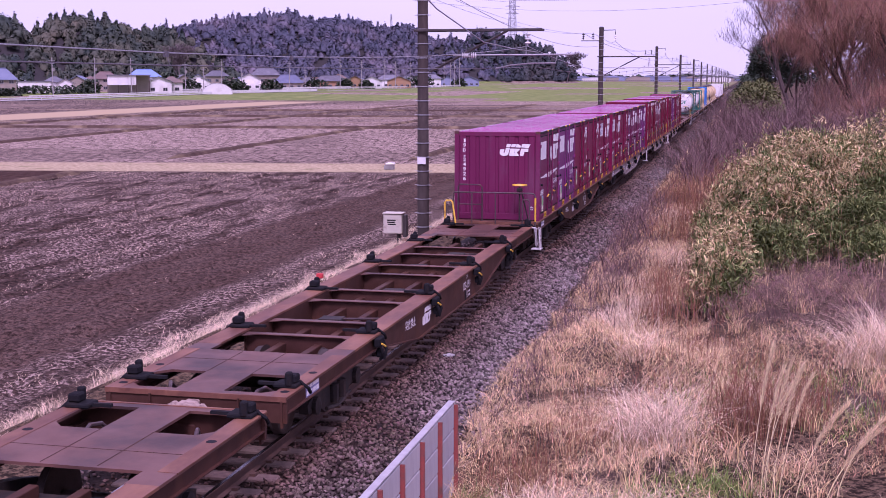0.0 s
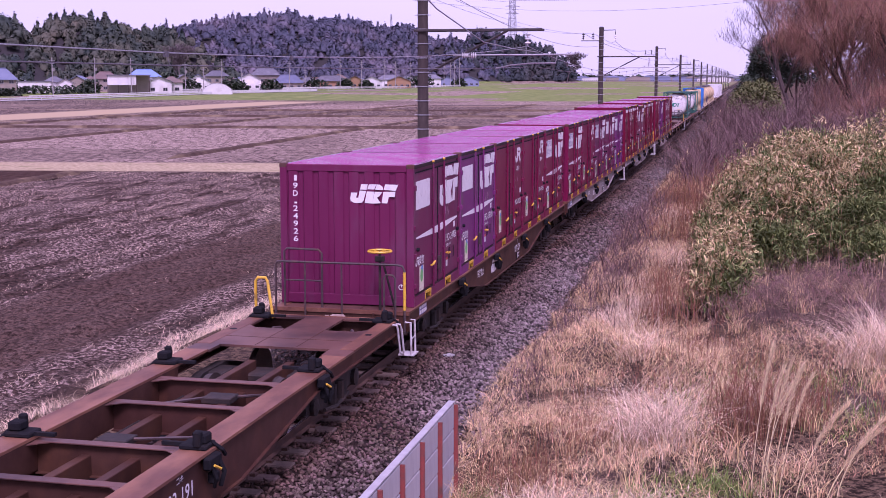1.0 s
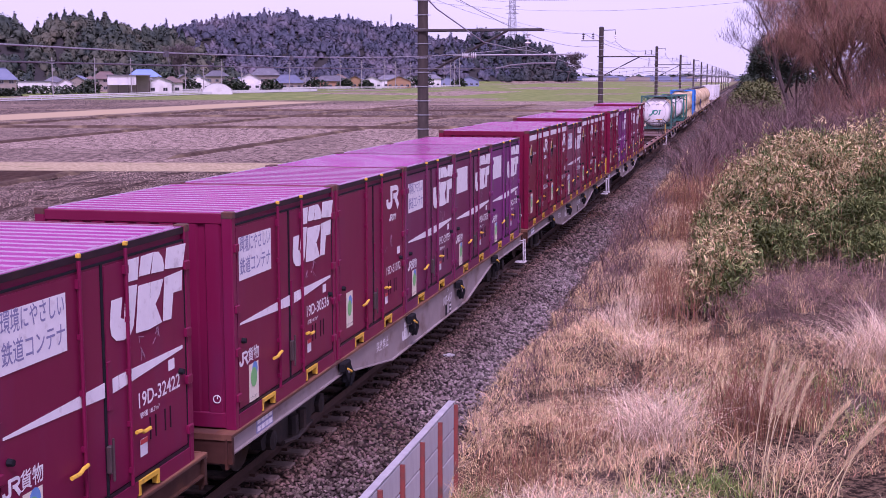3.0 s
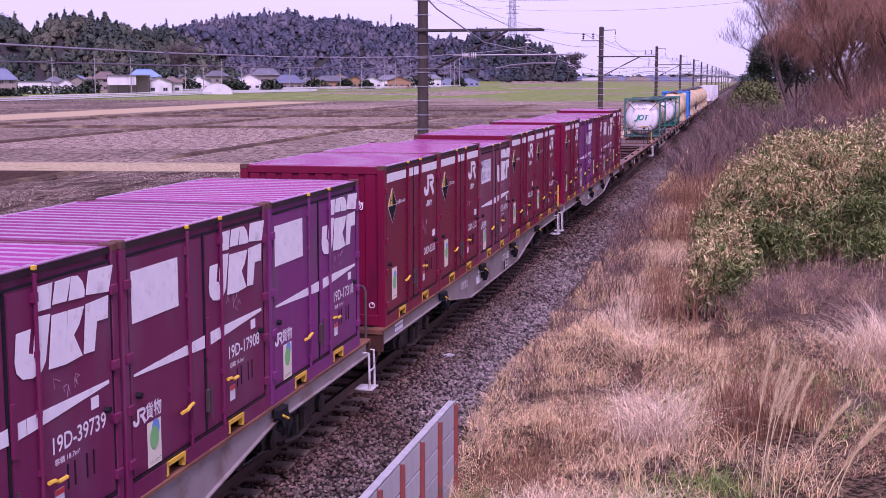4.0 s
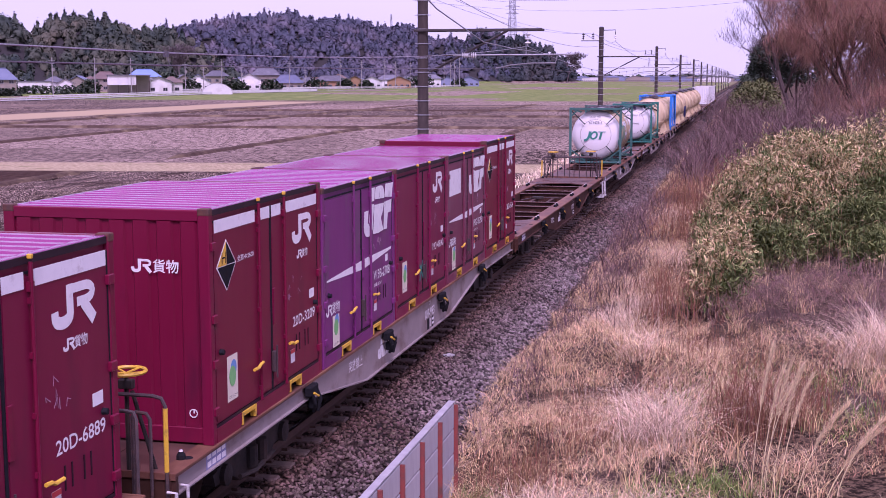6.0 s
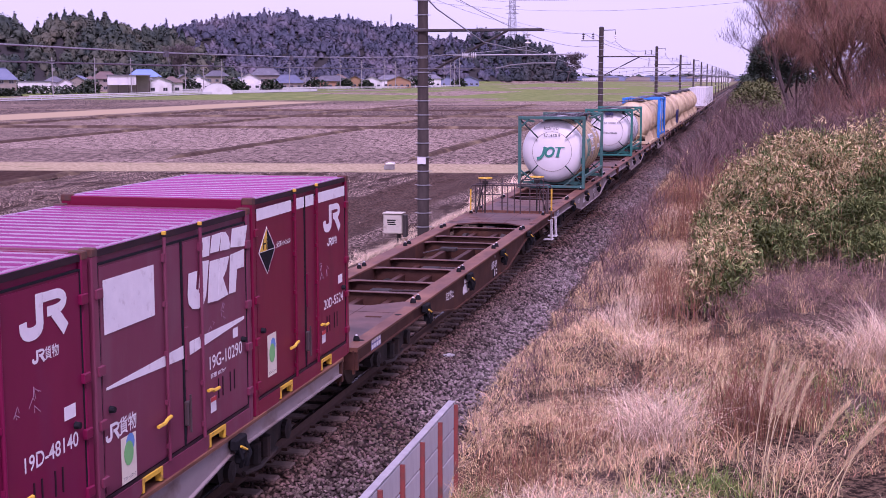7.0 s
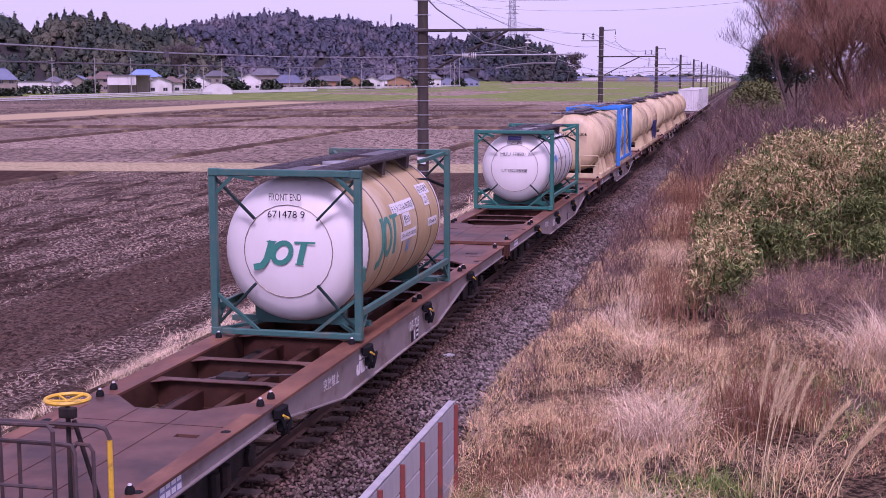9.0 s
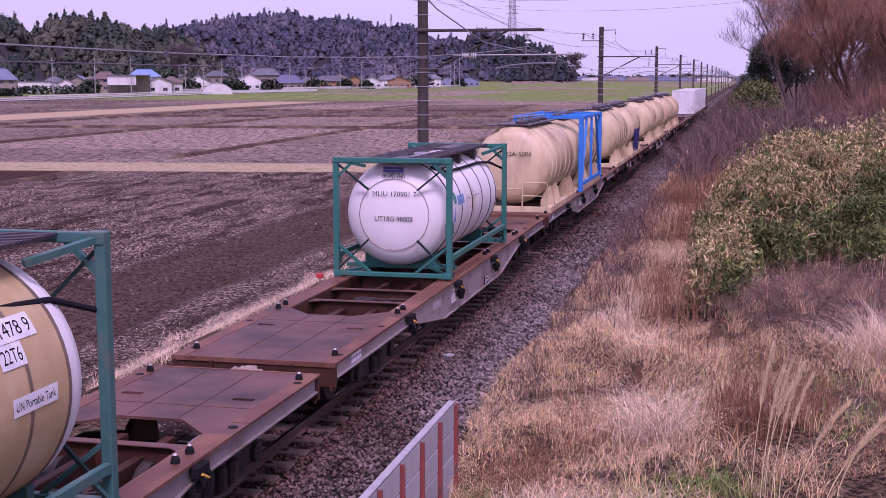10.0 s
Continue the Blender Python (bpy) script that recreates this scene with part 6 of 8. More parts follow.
def wagon(s, paint, old=False, rail_front=False, rail_rear=False, number="", empty=True, notch=False):
    words = {"wagon_brown": "rust-brown open-frame container flat wagon", "wagon_grey": "dusty grey open-frame container flat wagon"}[paint]
    w = thing("flat_wagon", words + (" and black locks" if old else " and lock cones"), "wagon", "wagons of the train")
    P = M[paint]
    pe_of = (2.86, 2.86) if old else (3.9, 2.9)
    join = 0.42 if old else 0.5
    # end plates, each round its openings
    for k in (0, 1):
        pe = pe_of[k]
        def plate():
            f = (lambda y: y) if k == 0 else (lambda y: WAG - y)
            def slab(x0, x1, y0, y1):
                a, c = sorted((f(y0), f(y1)))
                part("deck_plate", lambda: Shape().box(x0, x1, a, c, 0.965, 1.0), M["wagon_deck"], deck, key=("w_slab", x0, x1, a, c))
            def gore(poly):
                part("deck_plate", lambda: Shape().extrude(poly, 2, 0.965, 1.0), M["wagon_deck"], deck, key=("w_gore", tuple(poly)))
            if old:
                slab(-1.25, 1.25, 0.35, 0.52)
                slab(-1.25, -1.0, 0.52, 1.5), slab(-0.33, 0.33, 0.52, 1.5), slab(1.0, 1.25, 0.52, 1.5)
                slab(-1.25, 1.25, 1.5, pe)
                for sx in (-1, 1):
                    gore([(sx * 1.0, f(1.5)), (sx * 1.0, f(1.32)), (sx * 0.84, f(1.5))])
                    gore([(sx * 1.0, f(0.52)), (sx * 0.86, f(0.52)), (sx * 1.0, f(0.66))])
                gore([(-1.25, f(pe)), (-0.87, f(pe)), (-0.87, f(pe + 0.42)), (-1.25, f(pe + 0.42))])
                gore([(1.25, f(pe)), (0.87, f(pe)), (0.87, f(pe + 0.42)), (1.25, f(pe + 0.42))])
            else:
                slab(-1.25, 1.25, 0.35, pe - 1.1)
                slab(-1.25, -0.9, pe - 1.1, pe - 0.98), slab(-0.62, 0.62, pe - 1.1, pe - 0.98), slab(0.9, 1.25, pe - 1.1, pe - 0.98)
                slab(-1.25, 1.25, pe - 0.98, pe)
                for sx in (-1, 1):
                    gore([(sx * 1.25, f(pe)), (sx * 0.4, f(pe)), (sx * 0.87, f(pe + 0.5)), (sx * 1.25, f(pe + 0.5))])
        deck = tagged(new("end_deck"), "worn steel end deck")
        deck.parent = w
        plate()
        def head():
            f = 0.35 if k == 0 else WAG - 0.35
            a, c = sorted((f, f + (0.06 if k == 0 else -0.06)))
            return Shape().box(-1.25, 1.25, a, c, 0.66, 0.965).box(-0.35, 0.35, a - 0.02, c + 0.02, 0.55, 0.8, 0.02)
        part("headstock", head, M["wagon_brown"], w, key=("w_head", k))
        def coupler():
            f = (lambda y: y) if k == 0 else (lambda y: WAG - y)
            a, c = sorted((f(-0.02), f(0.34)))
            d = sorted((f(-0.04), f(0.14)))
            return Shape().box(-0.09, 0.09, a, c, 0.72, 0.92, 0.02).box(-0.1, 0.2, d[0], d[1], 0.7, 0.96, 0.05).box(-0.24, -0.1, d[0] + 0.03, d[1] + 0.06, 0.72, 0.93, 0.05).box(0.12, 0.24, d[0], d[1] + 0.1, 0.74, 0.9, 0.04)
        part("coupler", coupler, M["dusty_knuckle"], w, "dusty coupler head", key=("w_coup", k))
        f_ = (lambda y: y) if k == 0 else (lambda y: WAG - y)
        # rust-worn deck edges, weld seams, black discs for the shade in casting holes
        for sx in (-1, 1):
            part("deck_edge", lambda: Shape().box(*sorted((sx * 1.256, sx * 1.03)), *sorted((f_(0.34), f_(pe))), 0.985, 1.005), M["flange"], w, "rust-worn deck edge", key=("w_edge", sx, k, old))
            for hy in ((0.62, 1.72) if old else (0.9, 3.1)):
                part("casting_hole", lambda: Shape().lathe([(0.062, 1.005), (0.06, 1.0075)], 12, axis=2, at=(sx * 1.13, f_(hy), 0)), M["rubber"], w, "black disc for the shade in a casting hole", key=("w_hole", sx, k, hy))
            part("deck_seam", lambda: Shape().box(sx * 0.33 - 0.006, sx * 0.33 + 0.006, *sorted((f_(1.5 if old else 0.5), f_(pe - 0.05))), 0.998, 1.0035), M["wagon_brown"], w, "weld seam", key=("w_seam", sx, k, old))
            part("headstock_gusset", lambda: Shape().box(*sorted((sx * 1.2, sx * 1.17)), *sorted((f_(0.33), f_(0.4))), 0.6, 0.96).box(*sorted((sx * 0.62, sx * 0.6)), *sorted((f_(0.3), f_(0.4))), 0.66, 0.96), M["wagon_brown"], w, key=("w_gus", sx, k))
            if old:
                part("hose_loop", lambda: Shape().tube([(sx * 0.55, f_(0.75), 0.7), (sx * 0.62, f_(0.95), 0.9), (sx * 0.68, f_(1.1), 0.92), (sx * 0.72, f_(1.3), 0.8), (sx * 0.72, f_(1.6), 0.72)], 0.028, 7), M["tube"], w, "brown brake hose", key=("w_loop", sx, k), smooth=True)
        part("deck_lip", lambda: Shape().box(-1.25, 1.25, *sorted((f_(0.33), f_(0.37))), 0.94, 1.008), M["flange"], w, "worn front lip", key=("w_lip", k))
        part("deck_seam", lambda: Shape().box(-1.03, 1.03, f_(pe - 0.62) - 0.006, f_(pe - 0.62) + 0.006, 0.998, 1.003), M["wagon_brown"], w, "weld seam", key=("w_seamx", k, old))
    # side sills
    for sx in (-1, 1):
        def web():
            b = Shape()
            z = 0.78
            poly = [(0.36, 0.965), (0.36, z), (4.5, z), (7.2, 0.4), (13.0, 0.4), (15.7, z), (WAG - 0.36, z), (WAG - 0.36, 0.965)]
            a, c = sorted((sx * 1.205, sx * 1.185))
            b.extrude(poly, 0, a, c)
            low = [(4.5, z), (7.2, 0.4), (13.0, 0.4), (15.7, z)]
            a, c = sorted((sx * 1.25, sx * 1.08))
            low = [(0.4, z)] + low + [(WAG - 0.4, z)]
            return b, [(p[0], p[1], a, c, q[0], q[1]) for p, q in zip(low[:-1], low[1:])]
        shape, strips = web()
        sill_ob = part("side_sill", shape, P, w, key=("w_web", sx, paint))
        for ya, za, a, c, yb, zb in strips:
            part("sill_foot", lambda: Shape().extrude([(ya, za), (yb, zb), (yb, zb - 0.018), (ya, za - 0.018)], 0, a, c), P, sill_ob, key=("w_foot", sx, ya, paint))
        def flange():
            a, c = sorted((sx * 1.252, sx * 0.9))
            b = Shape().box(a, c, pe_of[0] + join, WAG - pe_of[1] - join, 0.967, 1.002)
            return b
        part("sill_top", flange, M["flange"], w, "rust-worn sill top", key=("w_flange", sx, old))
        def inner():
            a, c = sorted((sx * 0.92, sx * 0.905))
            return Shape().box(a, c, 4.3, WAG - 4.3, 0.6, 0.967)
        part("inner_web", inner, M["wagon_brown"], w, key=("w_iweb", sx))
        # slot drawn as a black plate, the shade inside it given as colour
        part("slot", lambda: Shape().extrude([(8.5, 0.62), (9.0, 0.62), (9.06, 0.67), (9.0, 0.72), (8.5, 0.72), (8.44, 0.67)], 0, *sorted((sx * 1.17, sx * 1.209))), M["rubber"], w, "black plate for the shade in a slot", key=("w_slot", sx))
    # beams across and along
    for y in (4.4, 5.6, 7.6, 8.8, 10.9, 12.2, 14.0, 15.3) if old else (5.6, 6.9, 8.7, 10.1, 13.2, 14.4, 16.4):
        def beam():
            return Shape().box(-0.91, 0.91, y - 0.012, y + 0.012, 0.58, 0.935).box(-0.91, 0.91, y - 0.07, y + 0.07, 0.565, 0.58)
        part("cross_beam", beam, M["wagon_brown"], w, key=("w_beam", y))
        part("beam_flange", lambda: Shape().box(-0.91, 0.91, y - 0.075, y + 0.075, 0.935, 0.952, 0.004), M["wagon_deck"], w, "worn beam flange", key=("w_bfl", y))
        for sx in (-1, 1):
            part("gusset", lambda: Shape().extrude([(sx * 0.905, y - 0.075), (sx * 0.905, y - 0.24), (sx * 0.7, y - 0.075)], 2, 0.938, 0.95), M["wagon_deck"], w, key=("w_gst", y, sx))
    for x in (-0.3, 0.3):
        part("centre_beam", lambda: Shape().box(x - 0.06, x + 0.06, 3.0, WAG - 3.0, 0.55, 0.815, 0.008), M["wagon_brown"], w, key=("w_cb", x))
    for i, (x, z) in enumerate(((-0.55, 0.7), (-0.48, 0.68), (0.52, 0.72), (0.62, 0.66), (0.05, 0.6), (-0.08, 0.56), (-0.4, 0.5))):
        part("brake_pipe", lambda: Shape().tube([(x, 3.2, z), (x, 7.0, z), (x + 0.12, 7.3, z - 0.05), (x + 0.12, 13.0, z - 0.05), (x, 13.2, z), (x, WAG - 3.2, z)], 0.022, 6), M["under"], w, key=("w_pipe", i))
    part("air_tank", lambda: Shape().lathe([(0.05, 8.0), (0.17, 8.06), (0.17, 9.0), (0.05, 9.06)], 12, at=(-0.62, 0, 0.55)), M["under"], w, key=("w_air",))
    for i, (bx_, by_) in enumerate(((-0.1, 6.3), (0.15, 9.4), (-0.2, 12.7), (0.2, 14.8))):
        part("rigging_box", lambda: Shape().box(bx_ - 0.2, bx_ + 0.2, by_ - 0.16, by_ + 0.16, 0.8, 0.88, 0.01), M["under"], w, key=("w_rig", i))
        part("rigging_rod", lambda: Shape().tube([(bx_ + 0.1, by_, 0.86), (0.7, by_ + 0.5, 0.8)], 0.02, 6).tube([(bx_ - 0.1, by_, 0.86), (-0.75, by_ - 0.4, 0.78)], 0.02, 6), M["tube"], w, key=("w_rod", i))
    part("brake_cylinder", lambda: Shape().lathe([(0.1, 11.2), (0.16, 11.25), (0.16, 11.7), (0.05, 11.9)], 12, at=(0.6, 0, 0.58)), M["under"], w, key=("w_bc",))
    # locks
    first = 0.71
    marks = [first + 0.1] + [first + 3.785 * i - 0.03 for i in range(1, 5)] + [first + 3.785 * 5 - 0.17]
    for i, y in enumerate(marks):
        for sx in (-1, 1):
            if old:
                def lock():
                    b = Shape().box(-0.2, 0.12, -0.14, 0.14, 0.0, 0.06, 0.015).box(-0.06, 0.1, -0.09, 0.09, 0.06, 0.17, 0.02)
                    b.box(-0.03, 0.06, -0.16, -0.06, 0.03, 0.22, 0.02).box(-0.45, -0.1, -0.03, 0.03, 0.01, 0.05).tube([(0.1, 0.05, 0.06), (0.2, 0.12, -0.04), (0.2, 0.2, -0.12)], 0.025, 6)
                    return b
                lk = part("lock", lock, M["black"], w, "bulky black container lock", pose(sx * 1.1, y + 0.12, 1.0, 0, 0, 0 if sx > 0 else 180), key=("w_lockold",))
            else:
                for dy in ((-0.16, 0.2) if 0 < i < 5 else (0.04,)):
                    part("lock_cone", lambda: Shape().lathe([(0.055, 0), (0.05, 0.05), (0.022, 0.09)], 8, axis=2), M["black"], w, "black lock cone", pose(sx * 1.08, y + dy, 1.0), key=("w_cone",))
                    part("cone_tip", lambda: Shape().lathe([(0.024, 0.088), (0.015, 0.105)], 8, axis=2), M["steel_white"], w, "bright worn tip", pose(sx * 1.08, y + dy, 1.0), key=("w_tip",))
            if 0 < i < 5:
                def lever():
                    b = Shape().box(-0.01, 0.09, -0.16, 0.16, -0.12, 0.02, 0.02).tube([(0.07, 0.1, -0.05), (0.12, 0.14, -0.2), (0.08, 0.12, -0.36)], 0.03, 6)
                    b.tube([(0.08, -0.1, -0.05), (0.11, -0.06, -0.22), (0.06, 0.0, -0.34)], 0.024, 6).box(0.0, 0.1, -0.05, 0.07, -0.3, -0.16, 0.02)
                    return b
                lv = part("lock_lever", lever, M["black"], w, "black lock lever gear", pose(sx * 1.235, y + 0.02, 0.94, 0, 0, 0 if sx > 0 else 180), key=("w_lever",))
                part("lever_grip", lambda: Shape().tube([(0.12, -0.12, -0.06), (0.15, -0.02, -0.12)], 0.016, 6), M["yellow"], lv, "yellow lever grip", key=("w_lgrip",))
    # running gear
    for yb in (3.1, WAG - 3.1):
        bg = new("bogie")
        bg.parent = w
        bg.matrix_basis = pose(0, yb, 0)
        for sx in (-1, 1):
            def side_frame():
                a, c = sorted((sx * 0.86, sx * 1.0))
                b = Shape().extrude([(-1.25, 0.5), (-1.2, 0.36), (-0.7, 0.34), (-0.45, 0.2), (0.45, 0.2), (0.7, 0.34), (1.2, 0.36), (1.25, 0.5), (0.8, 0.62), (0.4, 0.7), (-0.4, 0.7), (-0.8, 0.62)], 0, a, c)
                for y in (-0.95, 0.95):
                    b.lathe([(0.13, sx * 0.9), (0.13, sx * 1.06), (0.05, sx * 1.08)], 12, axis=0, at=(0, y, 0.43))
                for y in (-0.16, 0.16):
                    b.lathe([(0.09, 0.3), (0.09, 0.56)], 10, axis=2, at=(sx * 1.02, y, 0))
                b.tube([(sx * 1.06, -0.6, 0.3), (sx * 1.1, -0.2, 0.26), (sx * 1.06, 0.5, 0.3)], 0.03, 6)
                return b
            part("side_frame", side_frame, M["under"], bg, key=("w_sf", sx))
        part("bolster", lambda: Shape().box(-0.9, 0.9, -0.25, 0.25, 0.45, 0.68, 0.03), M["under"], bg, key=("w_bol",))
        for y in (-0.95, 0.95):
            def axle():
                b = Shape().tube([(-0.85, 0, 0), (0.85, 0, 0)], 0.07, 10)
                for x in (-0.53, 0.53):
                    o = 1 if x > 0 else -1
                    b.lathe([(0.08, x + 0.09 * o), (0.12, x + 0.07 * o), (0.3, x + 0.03 * o), (0.36, x + 0.055 * o), (0.405, x + 0.05 * o), (0.41, x - 0.04 * o), (0.43, x - 0.06 * o), (0.3, x - 0.07 * o)], 20, axis=0)
                for k in range(4):
                    b.box(0.585, 0.6, 0.18 * math.cos(k * 1.5708) - 0.03, 0.18 * math.cos(k * 1.5708) + 0.03, 0.18 * math.sin(k * 1.5708) - 0.03, 0.18 * math.sin(k * 1.5708) + 0.03)
                return b
            ax = part("wheelset", axle, M["wheel"], bg, "worn steel wheels on one axle", pose(0, y, 0.41), key=("w_axle",), smooth=True)
            WHEELS.append((ax, y, 0.41))
    if rail_front:
        railing(w, True, paint)
        step(w, True)
    if rail_rear:
        railing(w, False, paint)
        step(w, False)
    if old and number:
        part("yellow_hoop", lambda: Shape().tube([(-1.2, WAG - 0.55, 0.98), (-1.2, WAG - 0.55, 1.6), (-1.16, WAG - 0.55, 1.66), (-1.02, WAG - 0.55, 1.66), (-0.98, WAG - 0.56, 1.6), (-0.88, WAG - 0.6, 0.98)], 0.025, 7), M["yellow"], w, "yellow grab hoop", key=("w_yhoop",), smooth=True)
        part("white_hook_step", lambda: Shape().tube([(1.26, WAG - 0.78, 0.99), (1.33, WAG - 0.76, 0.98), (1.34, WAG - 0.74, 0.9), (1.34, WAG - 0.6, 0.5), (1.34, WAG - 0.42, 0.42), (1.34, WAG - 0.36, 0.46), (1.34, WAG - 0.5, 0.86), (1.33, WAG - 0.56, 0.96), (1.26, WAG - 0.58, 0.97)], 0.018, 6), M["steel_white"], w, "white bent foot step", key=("w_hook",), smooth=True)
    W = M["white"]
    part("emblem", lambda: emblem_wide(0.6, 0.3).mesh("e", W), W, w, "white slanted emblem", on_side(1.207, 7.9 if not old else 7.55, 0.55), key=("w_emb", old))
    part("warning_text", lambda: text_mesh("突放禁止", 0.17, W, bold=0.01), W, w, "white lettering", on_side(1.207, 6.35, 0.68) @ pose(0, 0, 0, 0, 0, -2), key=("w_warn",))
    if number:
        part("number", text_mesh(number, 0.17, W, bold=0.012), W, w, "white stencilled number", on_side(1.207, 11.0, 0.62))
        part("class_text", lambda: text_mesh("コキ", 0.08, W, bold=0.012), W, w, "white lettering", on_side(1.207, 11.3, 0.84), key=("w_koki",))
    part("stencil_block", lambda: flat([[(0, 0), (0.05, 0), (0.05, 0.16), (0, 0.16)], [(0.16, 0.02), (0.3, 0.02), (0.3, 0.06), (0.16, 0.06)], [(0.16, 0.1), (0.3, 0.1), (0.3, 0.14), (0.16, 0.14)]]).mesh("s", W), W, w, "", on_side(1.207, 11.35, 0.43), key=("w_sten",))
    for py, pw in ((11.15, 0.16), (11.51, 0.1)):
        part("plate_frame", lambda: flat([rect(pw, 0.2)]).mesh("s", M["rubber"]), M["rubber"], w, "", on_side(1.207, py, 0.405), key=("w_pf", py))
    part("data_plate", lambda: flat([rect(0.55, 0.2)]).mesh("p", M["grey_ink"]), M["grey_ink"], w, "grey data plate", on_side(1.207, 1.2, 0.77), key=("w_dp",))
    part("data_text", lambda: flat([[(0.03 + 0.13 * i, 0.03 + 0.09 * j), (0.13 + 0.13 * i, 0.03 + 0.09 * j), (0.13 + 0.13 * i, 0.09 + 0.09 * j), (0.03 + 0.13 * i, 0.09 + 0.09 * j)] for i in range(4) for j in range(2)]).mesh("p", W), W, w, "", on_side(1.21, 1.2, 0.77), key=("w_dt",))
    MOVERS.append((w, s, 0.0))
    return w


# ---- tank containers ----
def tank_frame_container(s, paint, shell, height, clad, texts, label):
    """A cylindrical tank in an open 20-foot frame."""
    c = thing("tank_container", label, "tank container", "tank containers on the train")
    F, L, X, H = M[paint], 6.058, 1.219, height
    K = (paint, H)
    R, zc = (1.145, 1.315) if H > 2.5 else (1.07, 1.25)
    for sx in (-1, 1):
        for y0 in (0, L - 0.15):
            part("corner_post", lambda: Shape().box(*sorted((sx * X, sx * (X - 0.11))), y0 + 0.015, y0 + 0.135, 0.1, H - 0.1, 0.01), F, c, key=("k_post", K, sx, y0))
            for z0 in (0, H - 0.12):
                part("corner_casting", lambda: Shape().box(*sorted((sx * X, sx * (X - 0.17))), y0, y0 + 0.15, z0, z0 + 0.12, 0.012), F, c, key=("k_cast", K, sx, y0, z0))
        part("side_rail", lambda: Shape().box(*sorted((sx * X, sx * (X - 0.07))), 0.15, L - 0.15, 0.36, 0.47, 0.01), F, c, key=("k_srail", K, sx))
    for y0 in (0.02, L - 0.13):
        for z0, z1 in ((0.01, 0.1), (H - 0.11, H - 0.01)):
            part("end_rail", lambda: Shape().box(-X + 0.15, X - 0.15, y0, y0 + 0.1, z0, z1, 0.01), F, c, key=("k_erail", K, y0, z0))
        yo = y0 + 0.05
        d = 1 if y0 < 1 else -1
        for sx in (-1, 1):
            part("diagonal", lambda: Shape().tube([(sx * (X - 0.06), yo, 0.66), (sx * 0.42, yo, 0.06)], 0.035, 4), F, c, key=("k_diag", K, y0, sx))
            part("corner_brace", lambda: Shape().tube([(sx * (X - 0.06), yo, H - 0.42), (sx * (X - 0.42), yo, H - 0.08)], 0.04, 4), F, c, key=("k_cbr", K, y0, sx))
            for sz in (0, 1):
                zz = 0.12 if sz == 0 else H - 0.12
                part("spoke", lambda: Shape().tube([(sx * (X - 0.06), yo, zz), (sx * 0.5, yo + d * 0.035, zc + (0.5 if sz else -0.5))], 0.026, 4), M["spoke_shaded"], c, "green tank spoke with shade in its colour", key=("k_spoke", K, y0, sx, sz))
            part("top_brace", lambda: Shape().tube([(sx * (X - 0.06), yo, H - 0.06), (sx * 0.75, yo + d * 0.62, H - 0.1 - 0.12)], 0.045, 4), F, c, key=("k_tb", K, y0, sx))
            part("low_brace", lambda: Shape().tube([(sx * (X - 0.04), yo + d * 0.05, 0.1), (sx * (X - 0.04), yo + d * 0.4, 0.4)], 0.03, 4).tube([(sx * (X - 0.06), yo, 0.06), (sx * 0.5, yo + d * 0.9, 0.12)], 0.035, 4), F, c, key=("k_lb", K, y0, sx))
    # shell
    y0, y1 = 0.2, L - 0.2
    prof = [(0.0001, y0 - 0.06), (0.3, y0 - 0.055), (0.55, y0 - 0.03), (R - 0.29, y0 + 0.03), (R - 0.12, y0 + 0.12), (R - 0.04, y0 + 0.22), (R, y0 + 0.36)]
    prof2 = [(r, L - y) for r, y in prof[::-1]]
    endm = M["tank_white"]
    part("front_head", lambda: Shape().lathe(prof + [(R, y0 + 0.5), (0.2, y0 + 0.5)], 48, at=(0, 0, zc)), endm, c, "white dished tank end", key=("k_h1", K), smooth=True)
    part("rear_head", lambda: Shape().lathe([(0.2, L - y0 - 0.5), (R, L - y0 - 0.5)] + prof2, 48, at=(0, 0, zc)), endm, c, "white dished tank end", key=("k_h2", K), smooth=True)
    part("shell", lambda: Shape().lathe([(0.5, y0 + 0.48), (R + 0.006, y0 + 0.48), (R + 0.006, L - y0 - 0.48), (0.5, L - y0 - 0.48)], 56, at=(0, 0, zc)), M[clad], c, "tan tank cladding" if clad == "tank_tan" else "white tank cladding", key=("k_shell", K, clad), smooth=True)
    for y in (y0 + 0.5, 1.65, 2.7, 3.75, 4.75, L - y0 - 0.5):
        part("clad_band", lambda: Shape().lathe([(R, y - 0.022), (R + 0.014, y - 0.02), (R + 0.014, y + 0.02), (R, y + 0.022)], 56, at=(0, 0, zc)), M["band"] if clad == "tank_tan" else M["black"], c, "steel cladding strap", key=("k_band", K, y, clad), smooth=True)
    part("head_ring", lambda: Shape().tube([(0.72 * math.cos(a * 0.2618), y0 - 0.005, zc + 0.72 * math.sin(a * 0.2618)) for a in range(25)], 0.006, 5, cap=False), M["band"], c, "riveted ring seam", key=("k_ring", K))
    for y in (0.75, L - 0.75):
        part("saddle", lambda: Shape().extrude([(-1.15, 0.1), (1.15, 0.1), (1.15, 0.18), (0.75, 0.2), (0.75, 0.4), (-0.75, 0.4), (-0.75, 0.2), (-1.15, 0.18)], 1, y - 0.06, y + 0.06), F, c, key=("k_sad", K, y))
